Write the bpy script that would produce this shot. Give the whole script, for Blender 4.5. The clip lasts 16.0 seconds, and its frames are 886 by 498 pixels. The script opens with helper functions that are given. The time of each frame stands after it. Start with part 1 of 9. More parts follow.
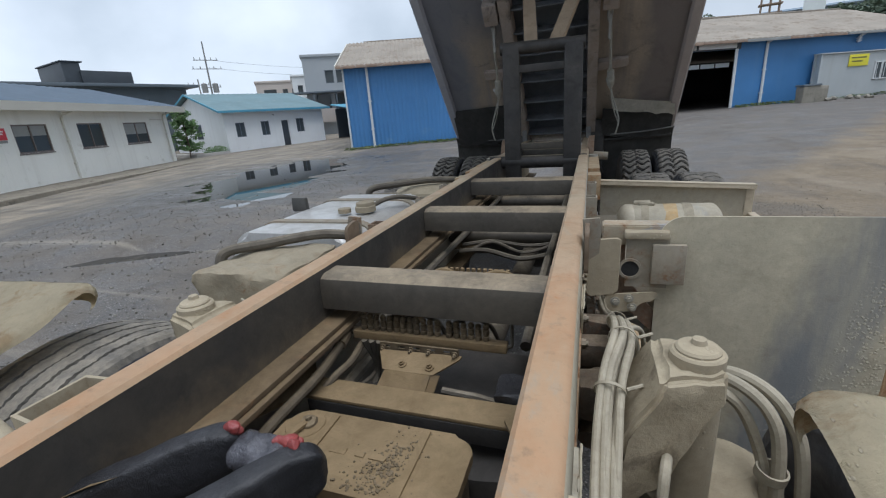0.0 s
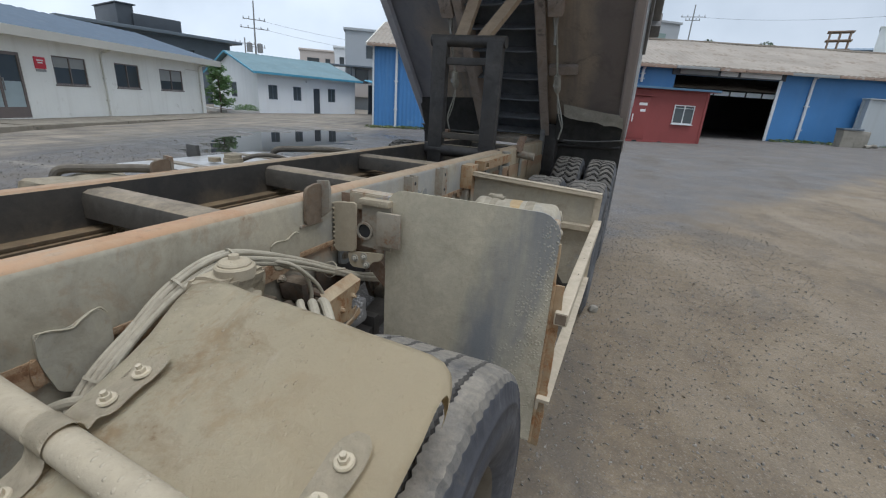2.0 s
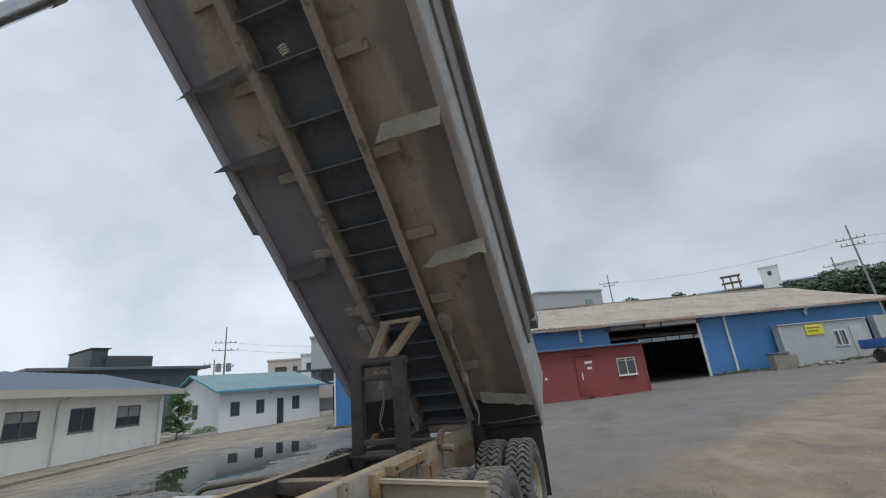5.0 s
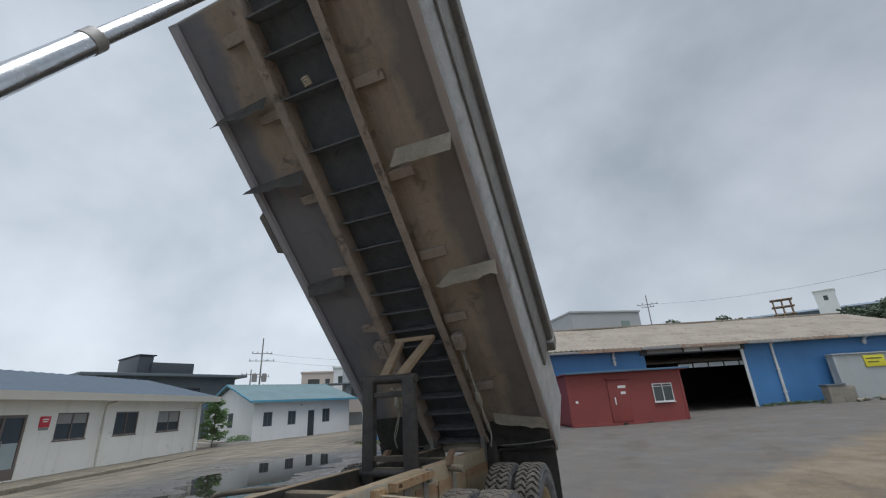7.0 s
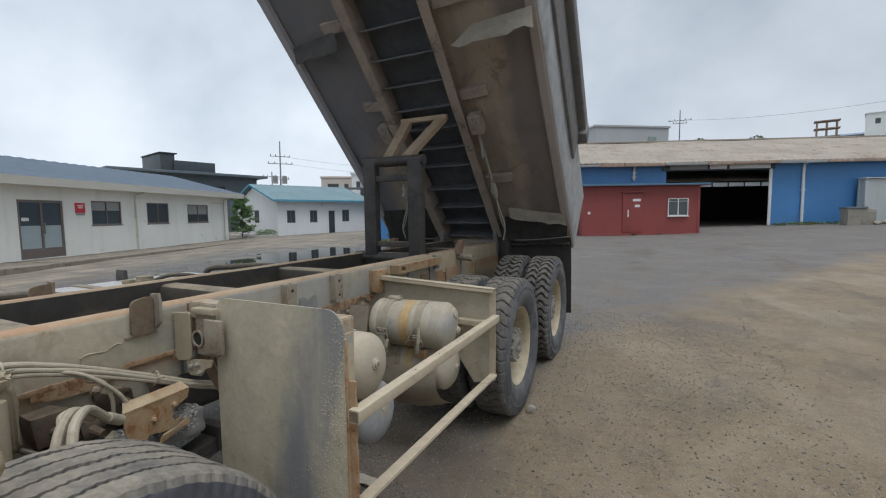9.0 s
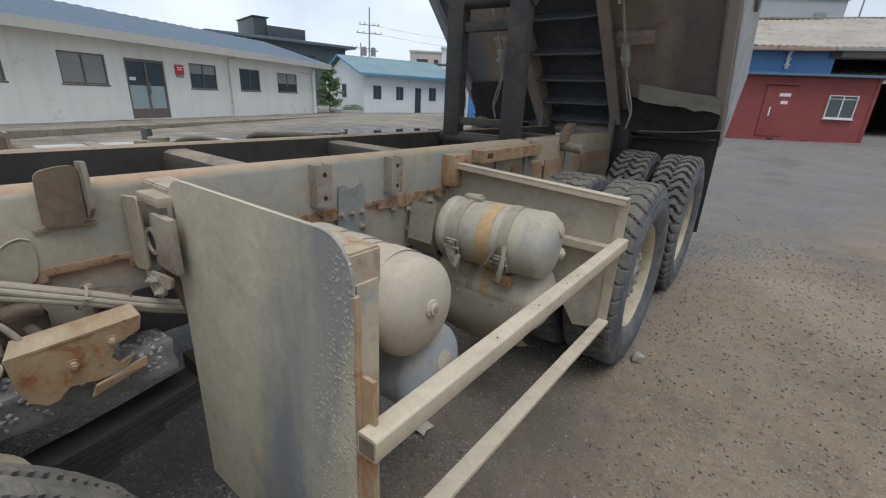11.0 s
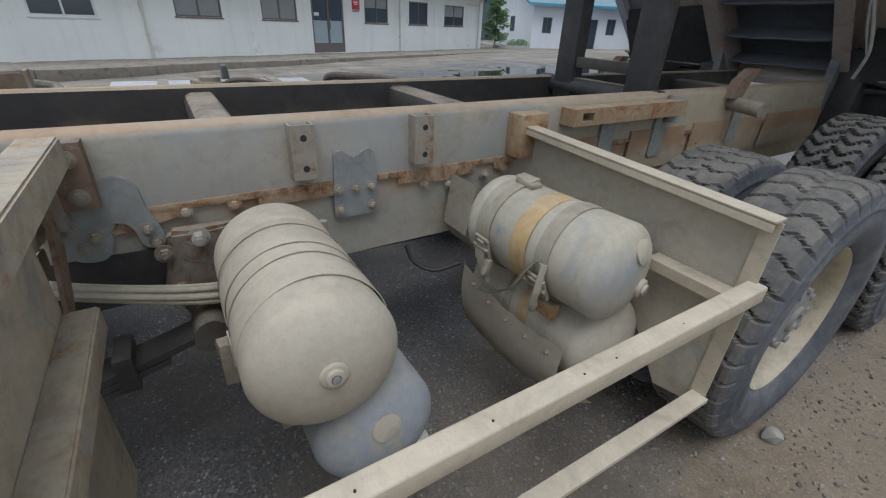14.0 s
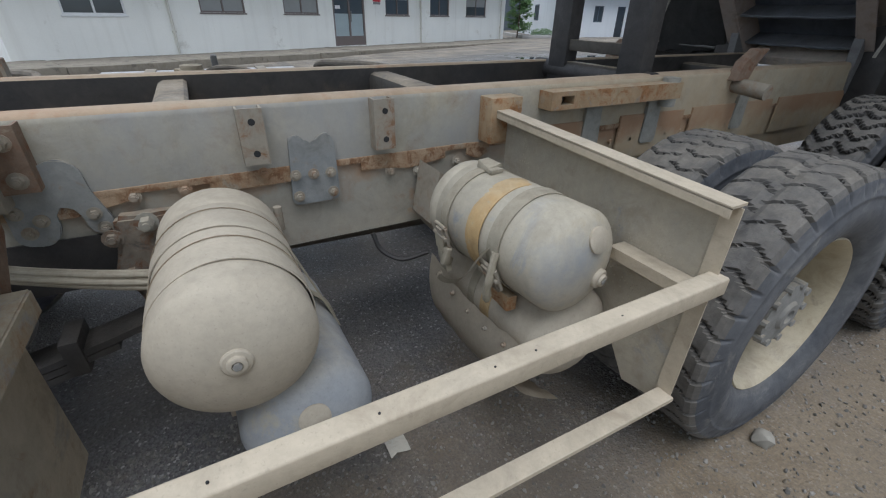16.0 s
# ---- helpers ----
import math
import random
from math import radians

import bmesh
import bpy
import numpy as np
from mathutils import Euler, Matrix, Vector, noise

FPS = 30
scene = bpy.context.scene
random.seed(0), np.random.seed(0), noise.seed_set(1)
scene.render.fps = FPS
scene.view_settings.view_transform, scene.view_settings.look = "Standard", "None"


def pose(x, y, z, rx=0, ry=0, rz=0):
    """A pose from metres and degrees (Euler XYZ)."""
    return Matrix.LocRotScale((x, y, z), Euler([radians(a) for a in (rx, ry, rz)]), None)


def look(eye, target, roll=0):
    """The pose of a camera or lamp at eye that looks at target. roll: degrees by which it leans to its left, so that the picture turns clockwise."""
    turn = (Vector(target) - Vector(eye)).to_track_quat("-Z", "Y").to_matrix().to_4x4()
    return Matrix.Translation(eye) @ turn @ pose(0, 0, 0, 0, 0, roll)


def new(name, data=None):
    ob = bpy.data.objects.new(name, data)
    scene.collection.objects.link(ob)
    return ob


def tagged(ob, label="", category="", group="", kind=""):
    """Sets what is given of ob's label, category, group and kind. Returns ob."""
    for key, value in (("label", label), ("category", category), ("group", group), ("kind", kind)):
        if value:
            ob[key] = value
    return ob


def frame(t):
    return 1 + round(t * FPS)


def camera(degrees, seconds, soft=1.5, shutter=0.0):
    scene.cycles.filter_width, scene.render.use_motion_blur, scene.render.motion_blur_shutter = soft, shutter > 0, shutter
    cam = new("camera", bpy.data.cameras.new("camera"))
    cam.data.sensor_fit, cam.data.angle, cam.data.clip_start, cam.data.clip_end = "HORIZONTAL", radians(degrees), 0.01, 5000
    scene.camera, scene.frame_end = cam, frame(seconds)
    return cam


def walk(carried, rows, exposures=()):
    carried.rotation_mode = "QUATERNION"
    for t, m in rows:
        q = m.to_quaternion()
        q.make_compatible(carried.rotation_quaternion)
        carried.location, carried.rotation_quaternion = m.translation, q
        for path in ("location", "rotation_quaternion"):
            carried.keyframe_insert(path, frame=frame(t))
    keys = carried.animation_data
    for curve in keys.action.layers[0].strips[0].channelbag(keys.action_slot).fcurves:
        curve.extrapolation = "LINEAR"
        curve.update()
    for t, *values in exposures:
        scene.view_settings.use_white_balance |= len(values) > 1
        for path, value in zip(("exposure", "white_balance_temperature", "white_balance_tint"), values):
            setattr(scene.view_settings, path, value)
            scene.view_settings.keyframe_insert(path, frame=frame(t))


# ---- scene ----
cam = camera(92.2, 16.0, soft=1.15)
PATH = [
    (0, (0.385, 0.87, 1.517), (-0.255, 2.666, 0.916), -4.3),
    (0.5, (0.519, 0.91, 1.517), (-0.141, 2.688, 0.881), -3.6),
    (1, (0.774, 0.932, 1.517), (0.1, 2.695, 0.854), -3.2),
    (1.5, (1.035, 0.943, 1.477), (0.328, 2.691, 0.81), -1.1),
    (2, (1.348, 0.969, 1.471), (0.625, 2.719, 0.829), 3.9),
    (2.5, (1.543, 0.854, 1.492), (0.787, 2.653, 1.052), 2.5),
    (3, (1.659, 0.739, 1.539), (0.911, 2.594, 1.59), 0.2),
    (3.5, (1.814, 0.705, 1.592), (1.114, 2.547, 1.93), -2.2),
    (4, (1.988, 0.722, 1.624), (1.316, 2.566, 2.007), -3.7),
    (4.5, (2.079, 0.685, 1.656), (1.447, 2.518, 2.145), -5.5),
    (5, (2.095, 0.535, 1.671), (1.499, 2.345, 2.278), -5.7),
    (5.2, (2.12, 0.475, 1.676), (1.533, 2.27, 2.336), -5.3),
    (7.5, (2.351, 0.568, 1.652), (1.576, 2.28, 2.336), -2.2),
    (8, (2.208, 0.703, 1.606), (1.406, 2.475, 2.072), -1.6),
    (8.5, (2.097, 0.907, 1.538), (1.284, 2.729, 1.672), -1.6),
    (9, (2.061, 1.204, 1.477), (1.189, 2.997, 1.318), -0.7),
    (9.5, (1.973, 1.379, 1.422), (1.036, 3.109, 1.064), 1.0),
    (10, (1.822, 1.568, 1.403), (0.828, 3.25, 0.976), 1.5),
    (12.3, (1.588, 2.255, 1.339), (0.395, 3.555, 0.396), 4.1),
    (12.5, (1.636, 2.32, 1.351), (0.44, 3.613, 0.402), 4.4),
    (13, (1.636, 2.368, 1.379), (0.334, 3.552, 0.43), 4.5),
    (13.5, (1.538, 2.45, 1.372), (0.156, 3.547, 0.429), 3.8),
    (14, (1.565, 2.529, 1.38), (0.074, 3.478, 0.443), 2.5),
    (14.5, (1.613, 2.583, 1.377), (0.075, 3.448, 0.436), 1.7),
    (15, (1.644, 2.609, 1.373), (0.089, 3.434, 0.424), 1.0),
    (15.5, (1.685, 2.647, 1.362), (0.127, 3.454, 0.403), 0.6),
    (16, (1.635, 2.709, 1.352), (0.103, 3.555, 0.385), 1.2),
]
walk(cam, [(t, look(eye, target, roll)) for t, eye, target, roll in PATH], exposures=[(0, 0.07, 6150, 10), (1.5, 0.10, 6150, 10), (2.0, 0.08, 6150, 10), (2.5, -0.08, 6150, 10), (4.5, -0.04, 6400, 10), (5.2, -0.06, 6420, 10), (7.4, -0.18, 6480, 10), (8.0, -0.08, 6480, 10), (9.0, 0.04, 6480, 10), (10.0, 0.12, 6450, 10), (12.5, 0.17, 6080, 11), (14.5, 0.15, 6020, 11), (15.2, 0.17, 6020, 11), (16, 0.20, 6020, 11)])
SKY, SUN = 1.2, 2.6

# ---- world and light: a bright overcast sky ----
world = bpy.data.worlds.new("overcast")
scene.world = world
world.use_nodes = True
wn, wl = world.node_tree.nodes, world.node_tree.links
wn.clear()
w_out, w_bg = wn.new("ShaderNodeOutputWorld"), wn.new("ShaderNodeBackground")
w_sky = wn.new("ShaderNodeTexSky")
w_sky.sky_type, w_sky.sun_disc = "NISHITA", False
w_sky.sun_elevation, w_sky.sun_rotation = radians(58), radians(200)
w_co = wn.new("ShaderNodeTexCoord")
w_map = wn.new("ShaderNodeMapping")
w_map.inputs["Scale"].default_value = (1.0, 1.15, 1.3)
w_map.inputs["Rotation"].default_value = (0.25, 0.1, 0.6)
w_noise, w_noise2 = wn.new("ShaderNodeTexNoise"), wn.new("ShaderNodeTexNoise")
w_noise.inputs["Scale"].default_value, w_noise.inputs["Detail"].default_value = 2.3, 6
w_noise.inputs["Roughness"].default_value, w_noise.inputs["Distortion"].default_value = 0.5, 0.12
w_ramp = wn.new("ShaderNodeValToRGB")
w_ramp.color_ramp.elements[0].position, w_ramp.color_ramp.elements[0].color = 0.32, (0.385, 0.445, 0.51, 1)
w_ramp.color_ramp.elements[1].position, w_ramp.color_ramp.elements[1].color = 0.68, (0.63, 0.69, 0.765, 1)
w_sep, w_glow = wn.new("ShaderNodeSeparateXYZ"), wn.new("ShaderNodeValToRGB")
w_glow.color_ramp.elements[0].position, w_glow.color_ramp.elements[0].color = 0.02, (1.15, 1.14, 1.125, 1)
w_glow.color_ramp.elements[1].position, w_glow.color_ramp.elements[1].color = 0.45, (0.94, 0.94, 0.945, 1)
w_mul = wn.new("ShaderNodeMixRGB")
w_mul.blend_type, w_mul.inputs[0].default_value = "MULTIPLY", 1.0
w_dim = wn.new("ShaderNodeMixRGB")
w_dim.blend_type, w_dim.inputs[0].default_value = "MULTIPLY", 1.0
w_dim.inputs[2].default_value = (0.08, 0.08, 0.08, 1)
w_mix = wn.new("ShaderNodeMixRGB")
w_mix.inputs[0].default_value = 0.93
wl.new(w_co.outputs["Generated"], w_map.inputs["Vector"])
wl.new(w_map.outputs["Vector"], w_noise.inputs["Vector"])
wl.new(w_noise.outputs["Fac"], w_ramp.inputs["Fac"])
wl.new(w_co.outputs["Generated"], w_sep.inputs[0])
wl.new(w_sep.outputs["Z"], w_glow.inputs["Fac"])
w_side, w_lean = wn.new("ShaderNodeMapRange"), wn.new("ShaderNodeMixRGB")
w_side.inputs[1].default_value, w_side.inputs[2].default_value = -0.65, 0.45
w_side.inputs[3].default_value, w_side.inputs[4].default_value = 1.13, 0.83
wl.new(w_sep.outputs["X"], w_side.inputs[0])
w_lean.blend_type, w_lean.inputs[0].default_value = "MULTIPLY", 1.0
wl.new(w_side.outputs[0], w_lean.inputs[2])
wl.new(w_ramp.outputs["Color"], w_mul.inputs[1])
wl.new(w_glow.outputs["Color"], w_mul.inputs[2])
wl.new(w_sky.outputs["Color"], w_dim.inputs[1])
wl.new(w_dim.outputs["Color"], w_mix.inputs[1])
wl.new(w_mul.outputs["Color"], w_lean.inputs[1])
wl.new(w_lean.outputs["Color"], w_mix.inputs[2])
wl.new(w_mix.outputs["Color"], w_bg.inputs["Color"])
w_bg.inputs["Strength"].default_value = SKY
wl.new(w_bg.outputs[0], w_out.inputs["Surface"])
sun = new("sun", bpy.data.lights.new("sun", "SUN"))
sun.data.energy, sun.data.angle, sun.data.color = SUN, radians(50), (0.98, 0.98, 1.0)
sun.matrix_basis = look((5, -3, 24), (0, 0, 0))


# ---- materials ----
def shader(name):
    m = bpy.data.materials.new(name)
    m.use_nodes = True
    return m, m.node_tree.nodes, m.node_tree.links, m.node_tree.nodes["Principled BSDF"]


def noise_of(n, l, scale, detail=6, rough=0.6, vec=None, dist=0.0):
    t = n.new("ShaderNodeTexNoise")
    t.inputs["Scale"].default_value, t.inputs["Detail"].default_value = scale, detail
    t.inputs["Roughness"].default_value, t.inputs["Distortion"].default_value = rough, dist
    if vec is not None:
        l.new(vec, t.inputs["Vector"])
    return t.outputs["Fac"]


def ramp_of(n, l, fac, lo, hi, a=0.0, b=1.0):
    r = n.new("ShaderNodeMapRange")
    r.inputs[1].default_value, r.inputs[2].default_value = lo, hi
    r.inputs[3].default_value, r.inputs[4].default_value = a, b
    l.new(fac, r.inputs[0])
    return r.outputs[0]


def mixed(n, l, fac, a, b, mode="MIX"):
    x = n.new("ShaderNodeMixRGB")
    x.blend_type = mode
    for i, v in ((0, fac), (1, a), (2, b)):
        if isinstance(v, (int, float)):
            x.inputs[i].default_value = v
        elif isinstance(v, tuple):
            x.inputs[i].default_value = (*v, 1)
        else:
            l.new(v, x.inputs[i])
    return x.outputs[0]


def maths(n, l, op, a, b=0.0):
    x = n.new("ShaderNodeMath")
    x.operation = op
    for i, v in enumerate((a, b)):
        if isinstance(v, (int, float)):
            x.inputs[i].default_value = v
        else:
            l.new(v, x.inputs[i])
    return x.outputs[0]


def coords(n, l, stretch=None, kind="Object"):
    c = n.new("ShaderNodeTexCoord")
    if stretch is None:
        return c.outputs[kind]
    m = n.new("ShaderNodeMapping")
    m.inputs["Scale"].default_value = stretch
    l.new(c.outputs[kind], m.inputs["Vector"])
    return m.outputs["Vector"]


def facing_up(n, l, lo=0.35, hi=0.9):
    g = n.new("ShaderNodeNewGeometry")
    s = n.new("ShaderNodeSeparateXYZ")
    l.new(g.outputs["Normal"], s.inputs[0])
    return ramp_of(n, l, s.outputs["Z"], lo, hi)


def bumped(n, l, p, height, strength=0.3, distance=0.01):
    b = n.new("ShaderNodeBump")
    b.inputs["Strength"].default_value, b.inputs["Distance"].default_value = strength, distance
    l.new(height, b.inputs["Height"])
    l.new(b.outputs[0], p.inputs["Normal"])


def worn(name, base, other, rough=0.75, metal=0.0, scale=3.0, fine=45.0, dust=None, dust_up=0.8, stain=None, stain_at=0.62, streak=0.0, bump=0.25, dust_all=0.0, rust=None, rust_at=0.66, grime=0.40):
    """Painted or bare metal with large blotches, fine grain, dust on what faces up, runs down the sides, rust and caked dirt."""
    def cool(c):
        return c if c is None or c[2] > c[1] * 0.95 else (c[0], c[1] * 0.985, c[2] * 0.955)

    base, other, dust, stain = cool(base), cool(other), cool(dust), cool(stain)
    m, n, l, p = shader(name)
    v = coords(n, l)
    big = noise_of(n, l, scale, 7, 0.62, v)
    grain = noise_of(n, l, fine, 5, 0.72, v)
    mid = noise_of(n, l, scale * 2.4 + 2, 10, 0.70, v, 0.5)
    pits = noise_of(n, l, 170, 3, 0.6, v)
    col = mixed(n, l, ramp_of(n, l, big, 0.35, 0.65), base, other)
    if streak:
        runs = noise_of(n, l, 9, 6, 0.65, coords(n, l, (1.0, 1.0, 0.08)))
        col = mixed(n, l, ramp_of(n, l, runs, 0.48, 0.72, 0, streak), col, stain or tuple(c * 0.45 for c in base))
    if stain:
        spot = noise_of(n, l, scale * 1.9, 9, 0.7, v, 0.6)
        col = mixed(n, l, ramp_of(n, l, spot, stain_at, stain_at + 0.09), col, stain)
    col = mixed(n, l, ramp_of(n, l, mid, 0.52, 0.66, 0, grime), col, tuple(c * k for c, k in zip(base, (0.52, 0.48, 0.44))))
    col = mixed(n, l, ramp_of(n, l, mid, 0.47, 0.36, 0, grime), col, tuple(min(0.9, c * 1.22 + 0.01) for c in other))
    if rust:
        spot = noise_of(n, l, scale * 2.7 + 1, 10, 0.74, v, 0.4)
        tone = mixed(n, l, ramp_of(n, l, grain, 0.35, 0.65), tuple(c * 0.55 for c in rust), rust)
        col = mixed(n, l, ramp_of(n, l, spot, rust_at - 0.08, rust_at - 0.02, 0, 0.35), col, tuple(c * 0.8 for c in rust))
        col = mixed(n, l, ramp_of(n, l, spot, rust_at, rust_at + 0.05), col, tone)
    if dust:
        lay = noise_of(n, l, scale * 1.3 + 2, 8, 0.7, v)
        up = maths(n, l, "MULTIPLY", facing_up(n, l), dust_up)
        fac = maths(n, l, "MULTIPLY", maths(n, l, "MAXIMUM", up, dust_all), ramp_of(n, l, lay, 0.28, 0.58))
        col = mixed(n, l, fac, col, mixed(n, l, ramp_of(n, l, mid, 0.4, 0.65), dust, tuple(c * 0.72 for c in dust)))
    col = mixed(n, l, ramp_of(n, l, grain, 0.40, 0.72, 0, 0.3), col, tuple(c * 0.58 for c in base), "MIX")
    col = mixed(n, l, ramp_of(n, l, pits, 0.60, 0.72, 0, 0.22), col, tuple(c * 0.35 for c in base))
    l.new(col, p.inputs["Base Color"])
    l.new(ramp_of(n, l, mid, 0.3, 0.7, rough - 0.14, min(1.0, rough + 0.14)), p.inputs["Roughness"])
    p.inputs["Metallic"].default_value = metal
    bumped(n, l, p, mixed(n, l, 0.5, grain, mid), bump * 1.5, 0.005)
    return m


DUST = (0.36, 0.315, 0.235)
M = {}
M["rail"] = worn("dusty_grey_green_paint", (0.355, 0.328, 0.255), (0.405, 0.36, 0.27), 0.7, scale=2.2, dust=(0.43, 0.35, 0.24), dust_up=0.85, stain=(0.315, 0.295, 0.24), stain_at=0.57, streak=0.5, rust=(0.33, 0.22, 0.13), rust_at=0.62)
M["rail_top"] = worn("rusty_rail_top", (0.41, 0.335, 0.24), (0.37, 0.28, 0.19), 0.75, scale=2.6, stain=(0.30, 0.255, 0.20), stain_at=0.62, rust=(0.42, 0.22, 0.11), rust_at=0.62)
# Inner faces of the rails: near-black, turning brown towards the bottom.
M["rail_in"] = worn("dark_inner_steel", (0.032, 0.032, 0.033), (0.060, 0.054, 0.046), 0.55, scale=2.0, dust=(0.17, 0.138, 0.10), dust_up=0.9, dust_all=0.12, stain=(0.075, 0.066, 0.055), stain_at=0.6)
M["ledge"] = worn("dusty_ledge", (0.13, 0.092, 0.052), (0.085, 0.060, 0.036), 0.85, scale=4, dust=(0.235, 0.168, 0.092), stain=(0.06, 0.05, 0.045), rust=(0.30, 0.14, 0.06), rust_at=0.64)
M["cross"] = worn("dusty_crossmember", (0.055, 0.050, 0.044), (0.085, 0.074, 0.058), 0.65, scale=2.4, dust=(0.34, 0.275, 0.19), dust_up=1.0, stain=(0.04, 0.038, 0.035))
M["chassis"] = worn("dusty_chassis_paint", (0.33, 0.31, 0.255), (0.39, 0.345, 0.265), 0.75, scale=2.4, dust=DUST, stain=(0.36, 0.23, 0.13), stain_at=0.60, rust=(0.33, 0.17, 0.085), rust_at=0.64)


def seam_rust(m, z0, z1, colour):
    """Rust and caked dirt that runs in a ragged band along the seam between the two rails."""
    n, l = m.node_tree.nodes, m.node_tree.links
    p = n["Principled BSDF"]
    old = p.inputs["Base Color"].links[0].from_socket
    v = coords(n, l)
    s = n.new("ShaderNodeSeparateXYZ")
    l.new(v, s.inputs[0])
    rag = noise_of(n, l, 5.0, 7, 0.7, v)
    z = maths(n, l, "ADD", s.outputs["Z"], maths(n, l, "MULTIPLY", maths(n, l, "SUBTRACT", rag, 0.5), 0.22))
    band = ramp_of(n, l, z, z0, z1)
    hold = ramp_of(n, l, noise_of(n, l, 2.2, 6, 0.6, v), 0.34, 0.54)
    l.new(mixed(n, l, maths(n, l, "MULTIPLY", band, hold), old, colour), p.inputs["Base Color"])


def worn_end(m, y0, y1, colour):
    """Orange rust where the top of the rail is rubbed bare towards the cab."""
    n, l = m.node_tree.nodes, m.node_tree.links
    p = n["Principled BSDF"]
    old = p.inputs["Base Color"].links[0].from_socket
    v = coords(n, l)
    s = n.new("ShaderNodeSeparateXYZ")
    l.new(v, s.inputs[0])
    rag = noise_of(n, l, 2.2, 7, 0.65, v)
    y = maths(n, l, "ADD", s.outputs["Y"], maths(n, l, "MULTIPLY", maths(n, l, "SUBTRACT", rag, 0.5), 3.0))
    bare = ramp_of(n, l, y, y1, y0, 0.0, 0.9)
    along = noise_of(n, l, 5.5, 9, 0.72, coords(n, l, (1.0, 0.35, 1.0)), 0.5)
    tone = mixed(n, l, ramp_of(n, l, along, 0.40, 0.56), colour, (0.43, 0.255, 0.135))
    tone = mixed(n, l, ramp_of(n, l, along, 0.54, 0.62, 0, 0.8), tone, (0.31, 0.27, 0.22))
    tone = mixed(n, l, ramp_of(n, l, noise_of(n, l, 30, 6, 0.7, v), 0.55, 0.68, 0, 0.7), tone, (0.20, 0.12, 0.07))
    l.new(mixed(n, l, bare, old, tone), p.inputs["Base Color"])


def washed(m, cool, cool_amount, tan, tan_amount):
    """Washed blue-grey paint along the middle of the rail and rust-tan paint towards the tail."""
    n, l = m.node_tree.nodes, m.node_tree.links
    p = n["Principled BSDF"]
    old = p.inputs["Base Color"].links[0].from_socket
    v = coords(n, l)
    s = n.new("ShaderNodeSeparateXYZ")
    l.new(v, s.inputs[0])
    y = maths(n, l, "ADD", s.outputs["Y"], maths(n, l, "MULTIPLY", maths(n, l, "SUBTRACT", noise_of(n, l, 2.6, 7, 0.62, v), 0.5), 2.2))
    band = maths(n, l, "MULTIPLY", ramp_of(n, l, y, 2.05, 2.5), ramp_of(n, l, y, 3.7, 3.3))
    band = maths(n, l, "MULTIPLY", band, ramp_of(n, l, noise_of(n, l, 4.5, 8, 0.65, coords(n, l, (1.0, 0.8, 0.35))), 0.34, 0.60, 0.25, 1.0))
    col = mixed(n, l, maths(n, l, "MULTIPLY", band, cool_amount), old, cool)
    tail = maths(n, l, "MULTIPLY", ramp_of(n, l, y, 3.5, 4.1), ramp_of(n, l, noise_of(n, l, 6, 8, 0.66, v), 0.32, 0.58, 0.3, 1.0))
    col = mixed(n, l, maths(n, l, "MULTIPLY", tail, tan_amount), col, tan)
    l.new(col, p.inputs["Base Color"])


washed(M["rail"], (0.285, 0.288, 0.28), 0.75, (0.42, 0.325, 0.205), 0.7)
worn_end(M["rail_top"], 0.4, 3.0, (0.46, 0.225, 0.10))
washed(M["chassis"], (0.33, 0.315, 0.275), 0.4, (0.43, 0.32, 0.19), 0.8)
seam_rust(M["chassis"], 0.87, 0.925, (0.34, 0.205, 0.115))
M["bracket"] = worn("dusty_bracket", (0.34, 0.30, 0.235), (0.26, 0.24, 0.20), 0.75, scale=5, dust=DUST, rust=(0.30, 0.165, 0.085), rust_at=0.57)
M["bracket_grey"] = worn("grey_bracket", (0.27, 0.268, 0.245), (0.34, 0.325, 0.275), 0.7, scale=5, dust=DUST, rust=(0.30, 0.17, 0.09), rust_at=0.68)
M["dusty"] = worn("beige_dust_coat", (0.43, 0.375, 0.28), (0.385, 0.33, 0.24), 0.9, scale=3.0, stain=(0.32, 0.255, 0.165), stain_at=0.58, dust=(0.42, 0.36, 0.255), bump=0.35, grime=0.2)
M["fender"] = worn("mud_caked_fender", (0.55, 0.49, 0.36), (0.52, 0.455, 0.32), 0.9, scale=3.0, fine=30, stain=(0.44, 0.33, 0.20), stain_at=0.53, rust=(0.38, 0.24, 0.12), rust_at=0.62, grime=0.35, bump=0.6)
M["panel"] = worn("grey_mud_panel", (0.475, 0.435, 0.335), (0.515, 0.465, 0.355), 0.85, scale=2.6, stain=(0.43, 0.40, 0.315), stain_at=0.60, streak=0.3, rust=(0.34, 0.225, 0.13), rust_at=0.70, bump=0.3)


